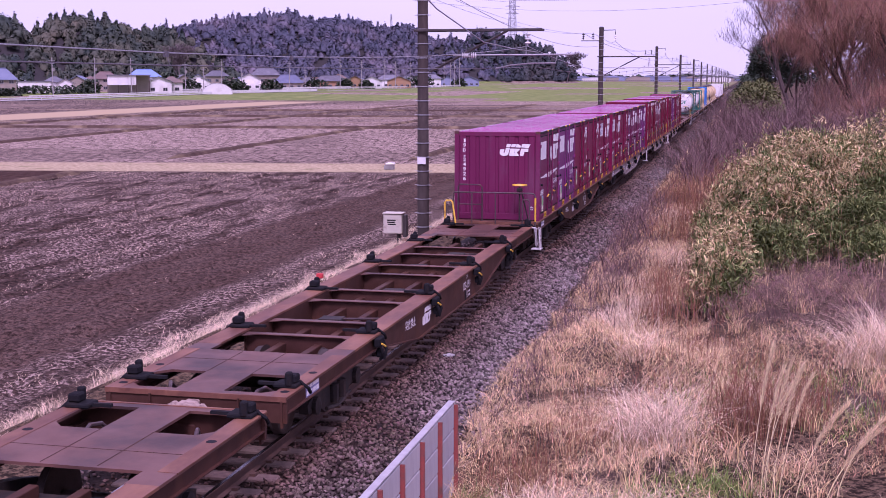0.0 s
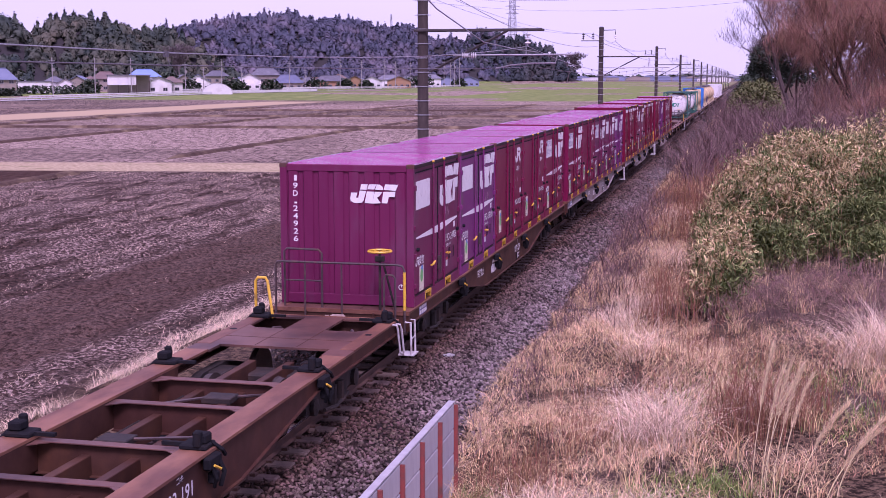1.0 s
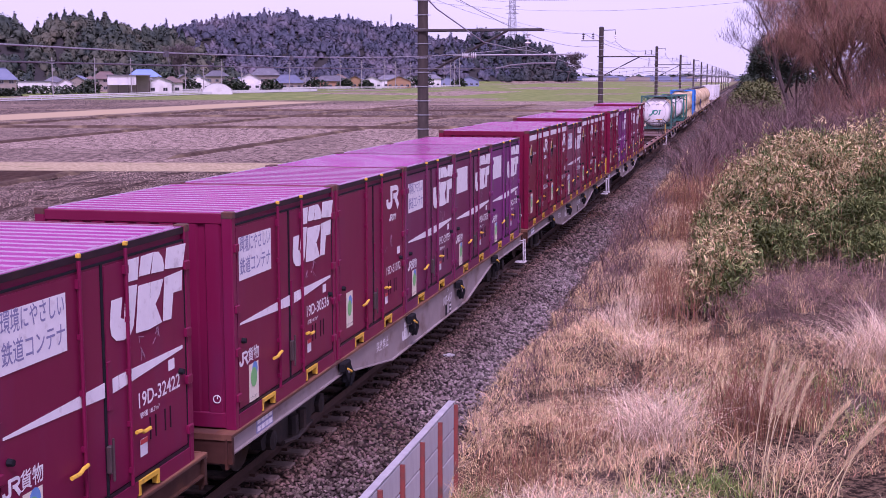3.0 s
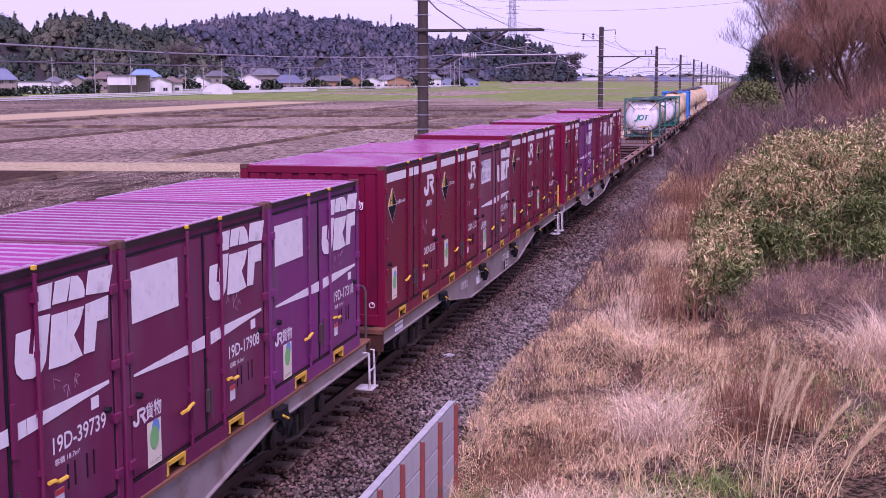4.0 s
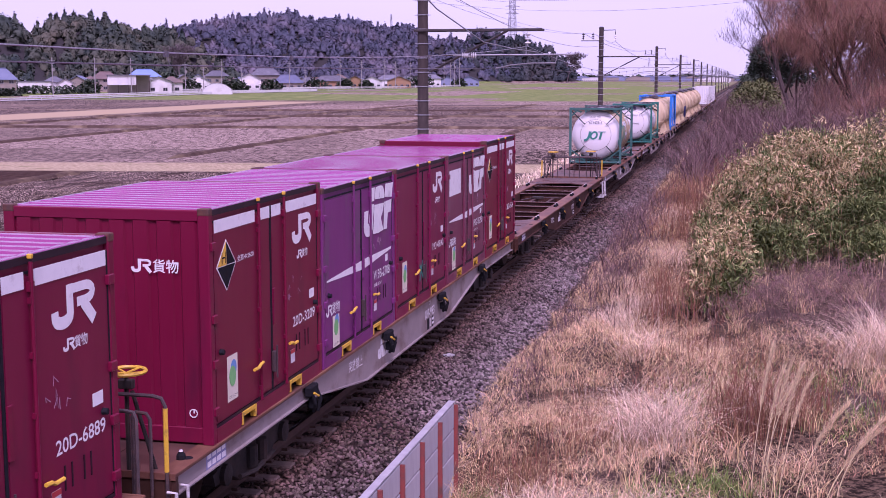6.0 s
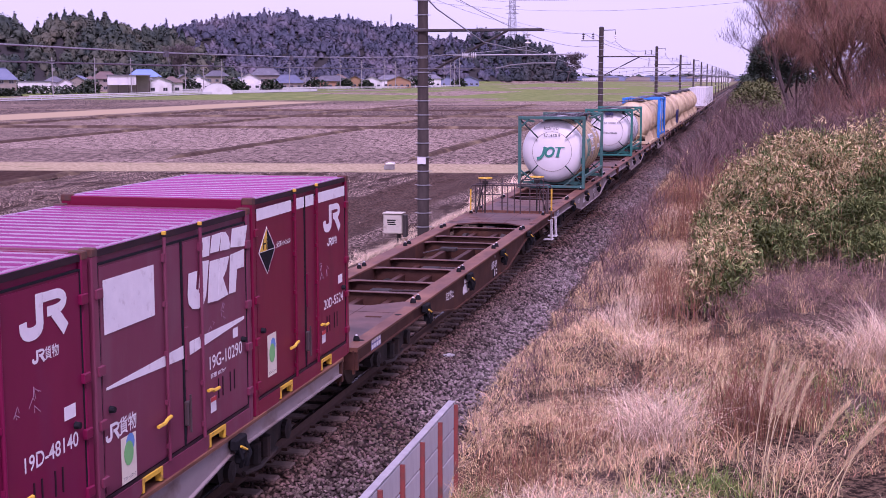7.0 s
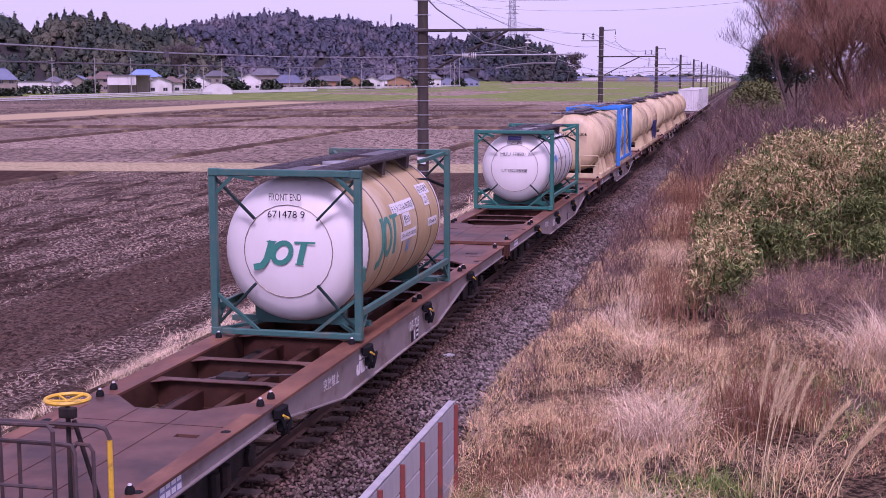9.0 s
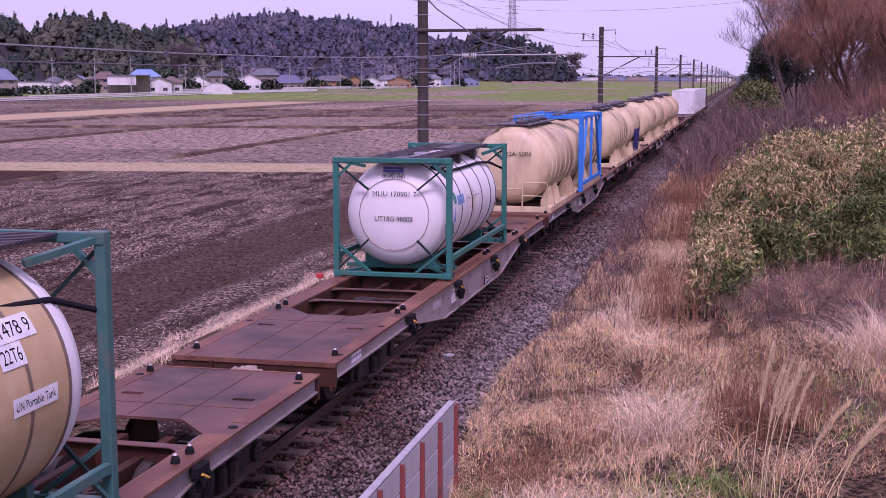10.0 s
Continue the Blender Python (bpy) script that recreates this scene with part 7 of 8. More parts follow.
    # walkway
    part("walkway", lambda: Shape().box(-0.62, -0.12, 0.1, L - 0.1, H - 0.06, H - 0.03).box(0.3, 0.75, 0.1, L - 0.1, H - 0.06, H - 0.03).box(-0.12, 0.3, 0.1, 1.2, H - 0.06, H - 0.03).box(-0.12, 0.3, 4.2, L - 0.1, H - 0.06, H - 0.03), M["grating"], c, "dark ribbed walkway", key=("k_walk", K))
    def treads():
        b = Shape()
        for i in range(60):
            y = 0.14 + i * (L - 0.28) / 59
            b.box(tx, tx + 0.48, y, y + 0.03, H - 0.03, H - 0.018)
        return b
    for tx in (-0.61, 0.28):
        part("walkway_treads", treads, M["grating"], c, key=("k_tread", K, tx))
    def hatch():
        return Shape().lathe([(0.28, H - 0.18), (0.3, H - 0.06), (0.27, H - 0.03), (0.1, H - 0.02)], 16, axis=2, at=(0.1, 2.4, 0)).box(0.0, 0.2, 1.6, 1.9, H - 0.2, H - 0.05, 0.02)
    part("manhole", hatch, M["galv"], c, "steel manhole lid", key=("k_hatch", K))
    for y in (1.4, 3.0, 4.6):
        part("walkway_bracket", lambda: Shape().extrude([(0.72, H - 0.06), (0.4, H - 0.06), (0.7, H - 0.3)], 1, y, y + 0.2), M["grating"], c, key=("k_wb", K, y))
    part("hose", lambda: Shape().tube([(0.62, 0.8, zc + 0.92), (0.78, 1.2, zc + 0.8), (0.8, 2.5, zc + 0.775), (0.8, 4.6, zc + 0.775), (0.9, 5.5, zc + 0.72), (1.12, L - 0.08, zc + 0.55)], 0.03, 7), M["rubber"], c, "black rubber hose", key=("k_hose", K), smooth=True)
    part("document_box", lambda: Shape().box(X - 0.16, X - 0.02, 0.16, 0.36, 0.86, 1.1, 0.02), M["deep_green"], c, key=("k_doc", K))
    y_front = y0 - 0.075
    for kind, txt, x, z, h, wd in texts:
        if kind == 'front':
            part("lettering", text_mesh(txt, h, M["black"], wd), M["black"], c, "black stencilled lettering", on_front(x, y_front + (0.02 if abs(z - zc) > 0.6 else 0), z))
        elif kind == 'logo':
            part("emblem", lambda: emblem_serif(wd, h).mesh("e", M["jot_green"]), M["jot_green"], c, "green painted emblem", on_front(x, y_front, z))
    return c, R, zc


def wrap(me, R, zc, y, a0):
    """Bends a flat marking round the tank, x along the tank, y round it from the angle a0."""
    bm = bmesh.new()
    bm.from_mesh(me)
    for _ in range(4):
        long = [e for e in bm.edges if abs(e.verts[0].co.y - e.verts[1].co.y) > 0.09]
        if not long:
            break
        bmesh.ops.subdivide_edges(bm, edges=long, cuts=1)
    bmesh.ops.triangulate(bm, faces=bm.faces)
    bm.to_mesh(me)
    bm.free()
    co = np.empty(len(me.vertices) * 3, np.float32)
    me.vertices.foreach_get("co", co)
    co = co.reshape(-1, 3)
    a = a0 + co[:, 1] / R
    out = np.stack([(R + 0.012 + co[:, 2]) * np.cos(a), y + co[:, 0], zc + (R + 0.012 + co[:, 2]) * np.sin(a)], 1)
    me.vertices.foreach_set("co", out.astype(np.float32).ravel())
    me.update()
    return me


def plain_tank(s, framed, paint_label, navy=False, rails=False):
    """A cream tank on sloping saddles, bare or in a blue frame."""
    c = thing("tank_container", paint_label, "tank container", "tank containers on the train")
    L, R, zc = 6.0, 1.16, 1.4
    prof = [(0.0001, 0.1), (0.5, 0.12), (0.85, 0.18), (1.05, 0.28), (R, 0.45)]
    part("shell", lambda: Shape().lathe(prof + [(R, L - 0.45)] + [(r, L - y) for r, y in prof[::-1]][1:], 48, at=(0, 0, zc)), M["tank_cream"], c, key=("p_shell",), smooth=True)
    for y in (0.6, 1.5, 2.4, 3.6, 4.5, 5.4):
        part("rib", lambda: Shape().lathe([(R, y - 0.03), (R + 0.025, y - 0.025), (R + 0.025, y + 0.025), (R, y + 0.03)], 48, at=(0, 0, zc)), M["tank_cream"], c, key=("p_rib", y), smooth=True)
    for y in (0.75, 1.9, 4.1, 5.25):
        for sx in (-1, 1):
            part("saddle", lambda: Shape().extrude([(sx * 1.2, 0.0), (sx * 1.22, 0.3), (sx * 1.08, 0.78), (sx * 0.95, 0.66), (sx * 0.8, 0.3), (sx * 0.8, 0.0)], 1, y - 0.07, y + 0.07), M["tank_cream"], c, key=("p_sad", y, sx))
    for b4 in ((-1.22, -1.05, 0.05, L - 0.05), (1.05, 1.22, 0.05, L - 0.05), (-1.05, 1.05, 0.05, 0.2), (-1.05, 1.05, L - 0.2, L - 0.05)):
        part("base_rail", lambda: Shape().box(*b4, 0.0, 0.17, 0.01), M["tank_cream"], c, key=("p_base", b4))
    part("walkway", lambda: Shape().box(-0.5, 0.5, 0.4, L - 0.4, zc + R + 0.01, zc + R + 0.05).box(-0.9, -0.4, 0.2, 1.4, zc + R, zc + R + 0.03), M["grating"], c, "dark top walkway", key=("p_walk",))
    def lids():
        b = Shape()
        for y in (1.0, 2.2, 3.3, 4.8):
            b.lathe([(0.2, zc + R - 0.05), (0.2, zc + R + 0.12), (0.1, zc + R + 0.16)], 10, axis=2, at=(0.15, y, 0))
            b.tube([(-0.3, y + 0.3, zc + R), (-0.3, y + 0.3, zc + R + 0.22), (0.2, y + 0.4, zc + R + 0.2)], 0.02, 5)
        return b
    part("hatch_row", lids, M["grating"], c, "dark hatches and valves", key=("p_lids",))
    if rails:
        part("end_hoop", lambda: Shape().tube([(0.35, 0.0, 0.0), (0.35, 0.0, 0.85), (0.4, 0.0, 0.9), (1.05, 0.0, 0.9), (1.1, 0.0, 0.85), (1.1, 0.0, 0.1)], 0.022, 6).tube([(0.35, 0, 0.5), (1.1, 0, 0.5)], 0.018, 6).tube([(-1.1, 0, 0.1), (-1.1, 0, 0.7), (0.35, 0, 0.7)], 0.018, 6), M["tank_cream"], c, key=("p_hoop",))
        part("number", text_mesh("UT22A-5006", 0.13, M["black"], 1.05), M["black"], c, "black stencilled number", on_front(-0.45, 0.075, 1.68))
    if navy:
        part("side_plate", lambda: Shape().extrude([(1.13, 0.2), (1.19, 0.2), (1.24, 1.35), (1.18, 1.35)], 1, 1.6, 4.2), M["navy"], c, "navy blue side plate", key=("p_navy",))
    if framed:
        F, X, H = M["blue_frame"], 1.219, 2.68
        for sx in (-1, 1):
            for y in (0.0, L - 0.16):
                part("corner_post", lambda: Shape().box(*sorted((sx * (X + 0.03), sx * (X - 0.13))), y, y + 0.16, 0.0, H, 0.012), F, c, "blue corner post", key=("b_post", sx, y))
            part("top_rail", lambda: Shape().box(*sorted((sx * X, sx * (X - 0.11))), 0.16, L - 0.16, H - 0.13, H - 0.01, 0.01).box(*sorted((sx * X, sx * (X - 0.11))), 0.16, L - 0.16, 0.19, 0.32, 0.01), F, c, "blue side rail", key=("b_rail", sx))
            for b0, b1 in ((0.2, 1.5), (L - 0.2, L - 1.6), (3.0, 3.0)):
                part("side_brace", lambda: Shape().tube([(sx * (X - 0.03), b0, 0.3), (sx * (X - 0.03), b1, H - 0.1)], 0.06, 4), F, c, "blue brace", key=("b_brace", sx, b0))
        for y in (0.02, 2.0, 4.0, L - 0.14):
            part("top_bar", lambda: Shape().box(-X + 0.1, X - 0.1, y, y + 0.11, H - 0.12, H - 0.005, 0.01), F, c, "blue top bar", key=("b_top", y))
    MOVERS.append((c, s, 1.0))


def white_box(s):
    L, H = 6.058, 2.6
    c = thing("container", "white ribbed steel container on a flat wagon", "container", "white containers on the train")
    part("body", lambda: Shape().box(-1.19, 1.19, 0.04, L - 0.04, 0.1, H - 0.04), M["box_white"], c, key=("x_body",))
    def ribs():
        b = Shape()
        for i in range(22):
            y = 0.25 + i * 0.26
            for sx in (-1, 1):
                b.extrude([(sx * 1.189, y), (sx * 1.212, y + 0.03), (sx * 1.212, y + 0.13), (sx * 1.189, y + 0.16)], 2, 0.16, H - 0.12)
        for i in range(8):
            x = -1.02 + 0.27 * i
            b.extrude([(x, 0.041), (x + 0.03, 0.018), (x + 0.13, 0.018), (x + 0.16, 0.041)], 2, 0.16, H - 0.12)
        return b
    part("ribs", ribs, M["box_white"], c, key=("x_ribs",))
    def fr():
        b = Shape()
        for sx in (-1, 1):
            for y in (0, L - 0.12):
                b.box(*sorted((sx * 1.219, sx * 1.1)), y, y + 0.12, 0, H, 0.012)
            b.box(*sorted((sx * 1.219, sx * 1.15)), 0.12, L - 0.12, 0, 0.15).box(*sorted((sx * 1.219, sx * 1.15)), 0.12, L - 0.12, H - 0.1, H)
        b.box(-1.1, 1.1, 0, 0.07, 0, 0.15).box(-1.1, 1.1, 0, 0.07, H - 0.1, H)
        return b
    part("corner_frame", fr, M["box_white"], c, key=("x_fr",))
    MOVERS.append((c, s, 1.0))


# ---- the train put together, leading wagons first ----
W_AT = lambda k: 34.75 + WAG * (k - 1)
wagon(W_AT(-1), "wagon_brown", old=True)
wagon(W_AT(0), "wagon_brown", old=True, number="103-191")
wagon(W_AT(1), "wagon_brown", rail_front=True, number="107-129")
wagon(W_AT(2), "wagon_grey", rail_rear=True, number="107-457")
wagon(W_AT(3), "wagon_grey", rail_rear=True, number="107-1088")
wagon(W_AT(4), "wagon_grey", rail_front=True, number="107-993")
wagon(W_AT(5), "wagon_brown", rail_rear=True, number="107-69")
wagon(W_AT(6), "wagon_grey", rail_front=True, number="107-723")
wagon(W_AT(7), "wagon_grey")
for k in range(8, 16):
    wagon(W_AT(k), "wagon_brown" if k % 2 else "wagon_grey")

LOADS = {1: (("19D-24926", 'wide', "plum", 0, 'blank'), ("19D-15030", 'wide', "faded", 0, 'blank'), ("19D-51223", 'hook', "wine", 0, None),
             ("19D-49156", 'hook', "wine", 0, None), ("19D-32422", 'wide', "wine", 0, 'text')),
         2: (("19D-30536", 'wide', "wine", 0, 'text'), ("19D-51072", 'hook', "wine", 0, None), ("19D-39739", 'wide', "plum", 0, 'text'),
             ("19D-17908", 'wide', "plum", 0, 'blank'), ("19D-17318", 'wide', "faded", 0, 'blank')),
         3: (("20D-5356", 'hook', "maroon", 1, None), ("20D-2121", 'hook', "maroon", 1, None), ("19D-40961", 'wide', "dusty", 0, 'text'),
             ("20D-3030", 'hook', "maroon", 1, None), ("20D-6889", 'hook', "maroon", 1, None)),
         4: (("20D-3209", 'hook', "maroon", 1, None), ("V19B-2708", 'wide', "faded", 0, None), ("19D-48140", 'hook', "wine", 0, None),
             ("19G-10290", 'wide', "dusty", 0, 'blank'), ("20D-5524", 'hook', "maroon", 1, None))}
SHIFT = {1: 0.04, 2: -0.17, 3: -0.11, 4: 0.66}      # how each row sits on its wagon
for k, row in LOADS.items():
    for i, (num, style, paint, tall, sign) in enumerate(row):
        box = container(35.46 + SHIFT[k] + WAG * (k - 1) + 3.785 * i, num, style, paint, bool(tall), k == 1 and i == 0, sign)
        if num == "19D-48140":
            part("tape_cross", flat([stroke([(0, 0), (0.2, 0.36)], 0.05), stroke([(0, 0.3), (0.22, 0.06)], 0.05)]), M["jot_green"], box, "green tape cross on the door", on_side(HALF - 0.005, 1.62, 0.4))

t1, R1, z1 = tank_frame_container(143.87, "green_frame", "tan", 2.591, "tank_tan",
    [('front', "FRONT END", -0.28, 2.1, 0.11, 0.52), ('front', "671478 9", -0.3, 1.84, 0.11, 0.6), ('logo', "", -0.55, 1.12, 0.36, 0.94)],
    "white-ended tan tank container in a green frame")
MOVERS.append((t1, 143.87, 1.04))
part("emblem", wrap(emblem_serif(1.25, 0.64).mesh("e", M["jot_green"]), R1, z1, 1.15, -0.22), None, t1, "green painted emblem")
for txt, y, a, h, wd, back in (("テトラニルL6-88E2専用", 2.3, 0.34, 0.13, 1.35, 1), ("燃30", 2.85, 0.14, 0.14, 0.36, 1), ("コキ106-200形式貨車限定積載", 2.6, -0.06, 0.07, 0.95, 1), ("671478 9", 4.35, 0.5, 0.13, 0.66, 1), ("22T6", 4.45, 0.32, 0.12, 0.28, 1), ("UN Portable Tank", 4.5, -0.02, 0.07, 0.6, 1)):
    part("label_panel", wrap(flat([[((wd + 0.08) * i / 4 - 0.04, -0.04), ((wd + 0.08) * (i + 1) / 4 - 0.04, -0.04), ((wd + 0.08) * (i + 1) / 4 - 0.04, h + 0.04), ((wd + 0.08) * i / 4 - 0.04, h + 0.04)] for i in range(4)]).mesh("l", M["white"]), R1, z1, y, a), None, t1, "white label")
    part("lettering", wrap(text_mesh(txt, h, M["black"], wd), R1 + 0.004, z1, y, a), None, t1, "black lettering")
part("arrow_label", wrap(flat([[(0, 0.1), (0.06, 0.1), (0.06, 0.24), (0.18, 0.24), (0.18, 0.1), (0.24, 0.1), (0.12, 0)]]).mesh("l", M["blue_ink"]), R1, z1, 2.95, -0.32), None, t1, "blue arrow mark")

t2, R2, z2 = tank_frame_container(163.78, "deep_green", "white", 2.4, "tank_white",
    [('front', "FRONT END", -0.22, 1.98, 0.1, 0.46), ('front', "MLIU 170901 7", -0.42, 1.62, 0.1, 0.9), ('front', "UT18G-98008", -0.38, 1.12, 0.1, 0.78)],
    "white tank container with dark straps in a deep green frame")
MOVERS.append((t2, 163.78, 1.04))
part("maker_mark", lambda: flat([rect(0.42, 0.05), [(0, 0.065), (0.42, 0.065), (0.42, 0.11), (0, 0.11)]]).mesh("m", M["navy"]), None, t2, "blue maker mark", on_front(-0.2, 0.135, 2.1))
part("emblem", wrap(flat([arc(0.12, 0.14, 0.13, 0, 360, 12)[:-1]]).mesh("e", M["jot_green"]), R2, z2, 0.95, 0.12), None, t2, "green round emblem")
part("emblem_drop", wrap(flat([[(0, 0), (0.2, 0), (0.1, 0.3)]]).mesh("e", M["blue_ink"]), R2, z2, 0.9, -0.2), None, t2, "blue emblem drop")
part("company_bars", wrap(flat([[(0.16 * i, 0), (0.16 * i + 0.11, 0), (0.16 * i + 0.11, 0.2), (0.16 * i, 0.2)] for i in range(4)]).mesh("e", M["blue_ink"]), R2, z2, 1.3, 0.1), None, t2, "blue marking")
part("lettering", wrap(text_mesh("エチレンカーボネート", 0.11, M["black"], 1.25), R2, z2, 2.2, 0.1), None, t2, "black lettering")

plain_tank(177.15, False, "bare cream tank container with sloping saddles", rails=True)
plain_tank(184.5, True, "cream tank container in a bright blue frame")
plain_tank(197.4, False, "bare cream tank container with sloping saddles")
plain_tank(205.2, False, "cream tank container with a navy side plate", navy=True)
for s in (218.0, 226.2, 238.2, 246.4):
    plain_tank(s, False, "bare cream tank container with sloping saddles")
for s in (284.6, 291.0, 298.6, 305.2, 311.6, 318.8):
    white_box(s)


def motions():
    times = (0, 1, 2, 3, 4, 5, 6, 7, 8, 9, 10)
    for ob, s, z in MOVERS:
        walk(ob, [(t, pose(0, s - SPEED * t + SLOWING * t * t, z)) for t in times])
    for ob, y, z in WHEELS:
        walk(ob, [(f / FPS, pose(0, y, z, math.degrees((SPEED * f / FPS - SLOWING * (f / FPS) ** 2) / 0.41) % 360, 0, 0)) for f in range(301)])

# ---- village ----
M["wall_white"] = surf("white_render", (0.72, 0.71, 0.7), (0.65, 0.64, 0.62), 0.8, 0.6, dirt=(0.5, 0.47, 0.43), dscale=0.2, damount=0.3, vary=0.08)
M["wall_tan"] = surf("orange_tan_render", (0.36, 0.2, 0.11), (0.3, 0.18, 0.1), 0.8, 0.6, vary=0.1)
M["wall_grey"] = surf("grey_board_wall", (0.26, 0.22, 0.19), (0.32, 0.27, 0.23), 0.8, 0.6, vary=0.15)
M["wall_blue"] = surf("blue_grey_wall", (0.2, 0.23, 0.36), (0.24, 0.27, 0.4), 0.8, 0.6)
M["roof_grey"] = surf("grey_tile_roof", (0.11, 0.11, 0.13), (0.16, 0.16, 0.19), 0.55, 0.8, dirt=(0.2, 0.2, 0.23), dscale=0.4, damount=0.3, vary=0.25)
M["roof_blue"] = surf("blue_metal_roof", (0.1, 0.12, 0.19), (0.14, 0.16, 0.24), 0.5, 0.5, vary=0.15)
M["roof_bright"] = surf("bright_blue_roof", (0.16, 0.26, 0.5), (0.2, 0.3, 0.55), 0.5, 0.5)
M["roof_brown"] = surf("brown_tile_roof", (0.12, 0.085, 0.075), (0.16, 0.115, 0.1), 0.7, 0.8, vary=0.2)
M["pane"] = surf("dark_window_glass", (0.02, 0.022, 0.03), (0.03, 0.032, 0.04), 0.08, 1.0, spec=0.8)


def house(deg, dist, w, eave, rise, roof, wall, kind="hip", d=7.0, turn=0.0, words="", floors=1):
    w, eave, rise, d = w * 0.86, eave * 0.84, rise * 0.8, d * 0.86
    x, y = place(deg, dist)
    h = thing("house", words, "house", "houses of the village", at=pose(x, y, float(height(x, y)) - 0.1, 0, 0, deg + turn))
    part("wall", Shape().box(-w / 2, w / 2, -d / 2, d / 2, 0, eave), M[wall], h)
    o = 0.7
    a, b = w / 2 + o, d / 2 + o
    s = Shape()
    if kind == "hip":
        k = max(a - b, 0.15)
        v = [(-a, -b, eave), (a, -b, eave), (a, b, eave), (-a, b, eave), (-k, 0, eave + rise), (k, 0, eave + rise)]
        s.add(v + [(p[0], p[1], p[2] - 0.18) for p in v[:4]], [(0, 1, 5, 4), (1, 2, 5), (2, 3, 4, 5), (3, 0, 4), (0, 6, 7, 1), (1, 7, 8, 2), (2, 8, 9, 3), (3, 9, 6, 0), (6, 9, 8, 7)])
        s.box(-k, k, -0.15, 0.15, eave + rise - 0.1, eave + rise + 0.25)
    elif kind == "gable":
        s.extrude([(-a, eave - 0.25), (0, eave + rise), (a, eave - 0.25), (a, eave - 0.05), (0, eave + rise + 0.22), (-a, eave - 0.05)], 1, -b, b)
        part("gable_wall", Shape().extrude([(-w / 2, eave), (w / 2, eave), (0, eave + rise - 0.15)], 1, -d / 2 + 0.01, d / 2 - 0.01), M[wall], h)
    else:
        s.box(-a + 0.4, a - 0.4, -b + 0.4, b - 0.4, eave, eave + 0.25)
    part("roof", s, M[roof], h)
    for f in range(floors):
        nwin = max(2, int(w / 3))
        for i in range(nwin):
            cx = -w / 2 + (i + 0.5) * w / nwin
            z = 0.9 + f * 2.8
            if z + 1.2 > eave:
                break
            wn2 = part("window", Shape().box(cx - 0.75, cx + 0.75, -d / 2 - 0.05, -d / 2 + 0.02, z, z + 1.15), M["galv"], h, "aluminium window")
            part("pane", Shape().box(cx - 0.68, cx - 0.04, -d / 2 - 0.07, -d / 2 - 0.04, z + 0.07, z + 1.08), M["pane"], wn2)
            part("pane", Shape().box(cx + 0.04, cx + 0.68, -d / 2 - 0.07, -d / 2 - 0.04, z + 0.07, z + 1.08), M["pane"], wn2)
    return h


BEAR = lambda u: 13.22 + math.degrees(math.atan((784 - u) * 0.99119 / 2266.6))
for u, d, w, eave, rise, roof, wall, kind, fl, words in (
        (2, 600, 11, 6.0, 4.6, "roof_blue", "wall_grey", "hip", 2, "grey house with large blue-grey hipped roof"),
        (60, 640, 13, 4.8, 0, "roof_grey", "wall_white", "flat", 1, "low white flat-roofed building"),
        (96, 690, 9, 4.6, 2.6, "roof_grey", "wall_white", "hip", 1, "white house with grey tiled roof"),
        (116, 680, 7, 4.0, 2.2, "roof_grey", "wall_white", "gable", 1, "small white gabled house with grey roof"),
        (186, 700, 12, 6.0, 3.4, "roof_brown", "wall_grey", "hip", 2, "brown-roofed two-storey house behind the sheds"),
        (255, 680, 14, 7.0, 3.4, "roof_bright", "wall_white", "hip", 2, "white house with wide blue roof"),
        (281, 610, 10, 5.0, 2.0, "roof_grey", "wall_white", "gable", 2, "white plastered two-storey village house"),
        (303, 620, 9, 4.6, 2.4, "roof_brown", "wall_white", "hip", 1, "white house with brown roof"),
        (350, 720, 12, 4.6, 3.6, "roof_blue", "wall_white", "gable", 1, "white-gabled house with blue-grey roof"),
        (384, 780, 12, 7.4, 3.0, "roof_grey", "wall_grey", "hip", 2, "dark two-storey house with grey roof"),
        (441, 770, 12, 5.6, 3.4, "roof_grey", "wall_white", "gable", 1, "white gabled house with grey roof"),
        (470, 800, 15, 8.0, 4.0, "roof_grey", "wall_grey", "hip", 2, "large grey house with tall tiled roof"),
        (510, 780, 15, 3.8, 4.4, "roof_blue", "wall_grey", "hip", 1, "low house with blue-grey hipped roof"),
        (546, 860, 10, 4.0, 3.0, "roof_grey", "wall_grey", "hip", 1, "low grey house with tiled roof"),
        (585, 860, 18, 4.6, 3.2, "roof_grey", "wall_tan", "hip", 1, "tan house with long grey roof"),
        (628, 900, 11, 4.8, 3.0, "roof_brown", "wall_tan", "gable", 1, "orange-tan gabled house with brown roof"),
        (658, 860, 12, 4.6, 2.8, "roof_grey", "wall_white", "gable", 1, "white gabled house with grey roof"),
        (688, 930, 14, 5.4, 3.0, "roof_grey", "wall_white", "hip", 1, "white house with grey roof"),
        (706, 880, 14, 4.6, 3.2, "roof_grey", "wall_tan", "gable", 1, "orange-tan house with grey roof"),
        (765, 1020, 12, 6.0, 3.0, "roof_grey", "wall_white", "hip", 1, "white house behind the field"),
        (792, 1080, 10, 4.8, 3.0, "roof_blue", "wall_blue", "gable", 1, "small blue-grey gabled house"),
        (830, 1080, 15, 4.6, 3.2, "roof_blue", "wall_blue", "gable", 1, "blue-grey house with gabled roof")):
    house(BEAR(u), d * 0.76, w, eave, rise, roof, wall, kind, words=words, floors=fl)

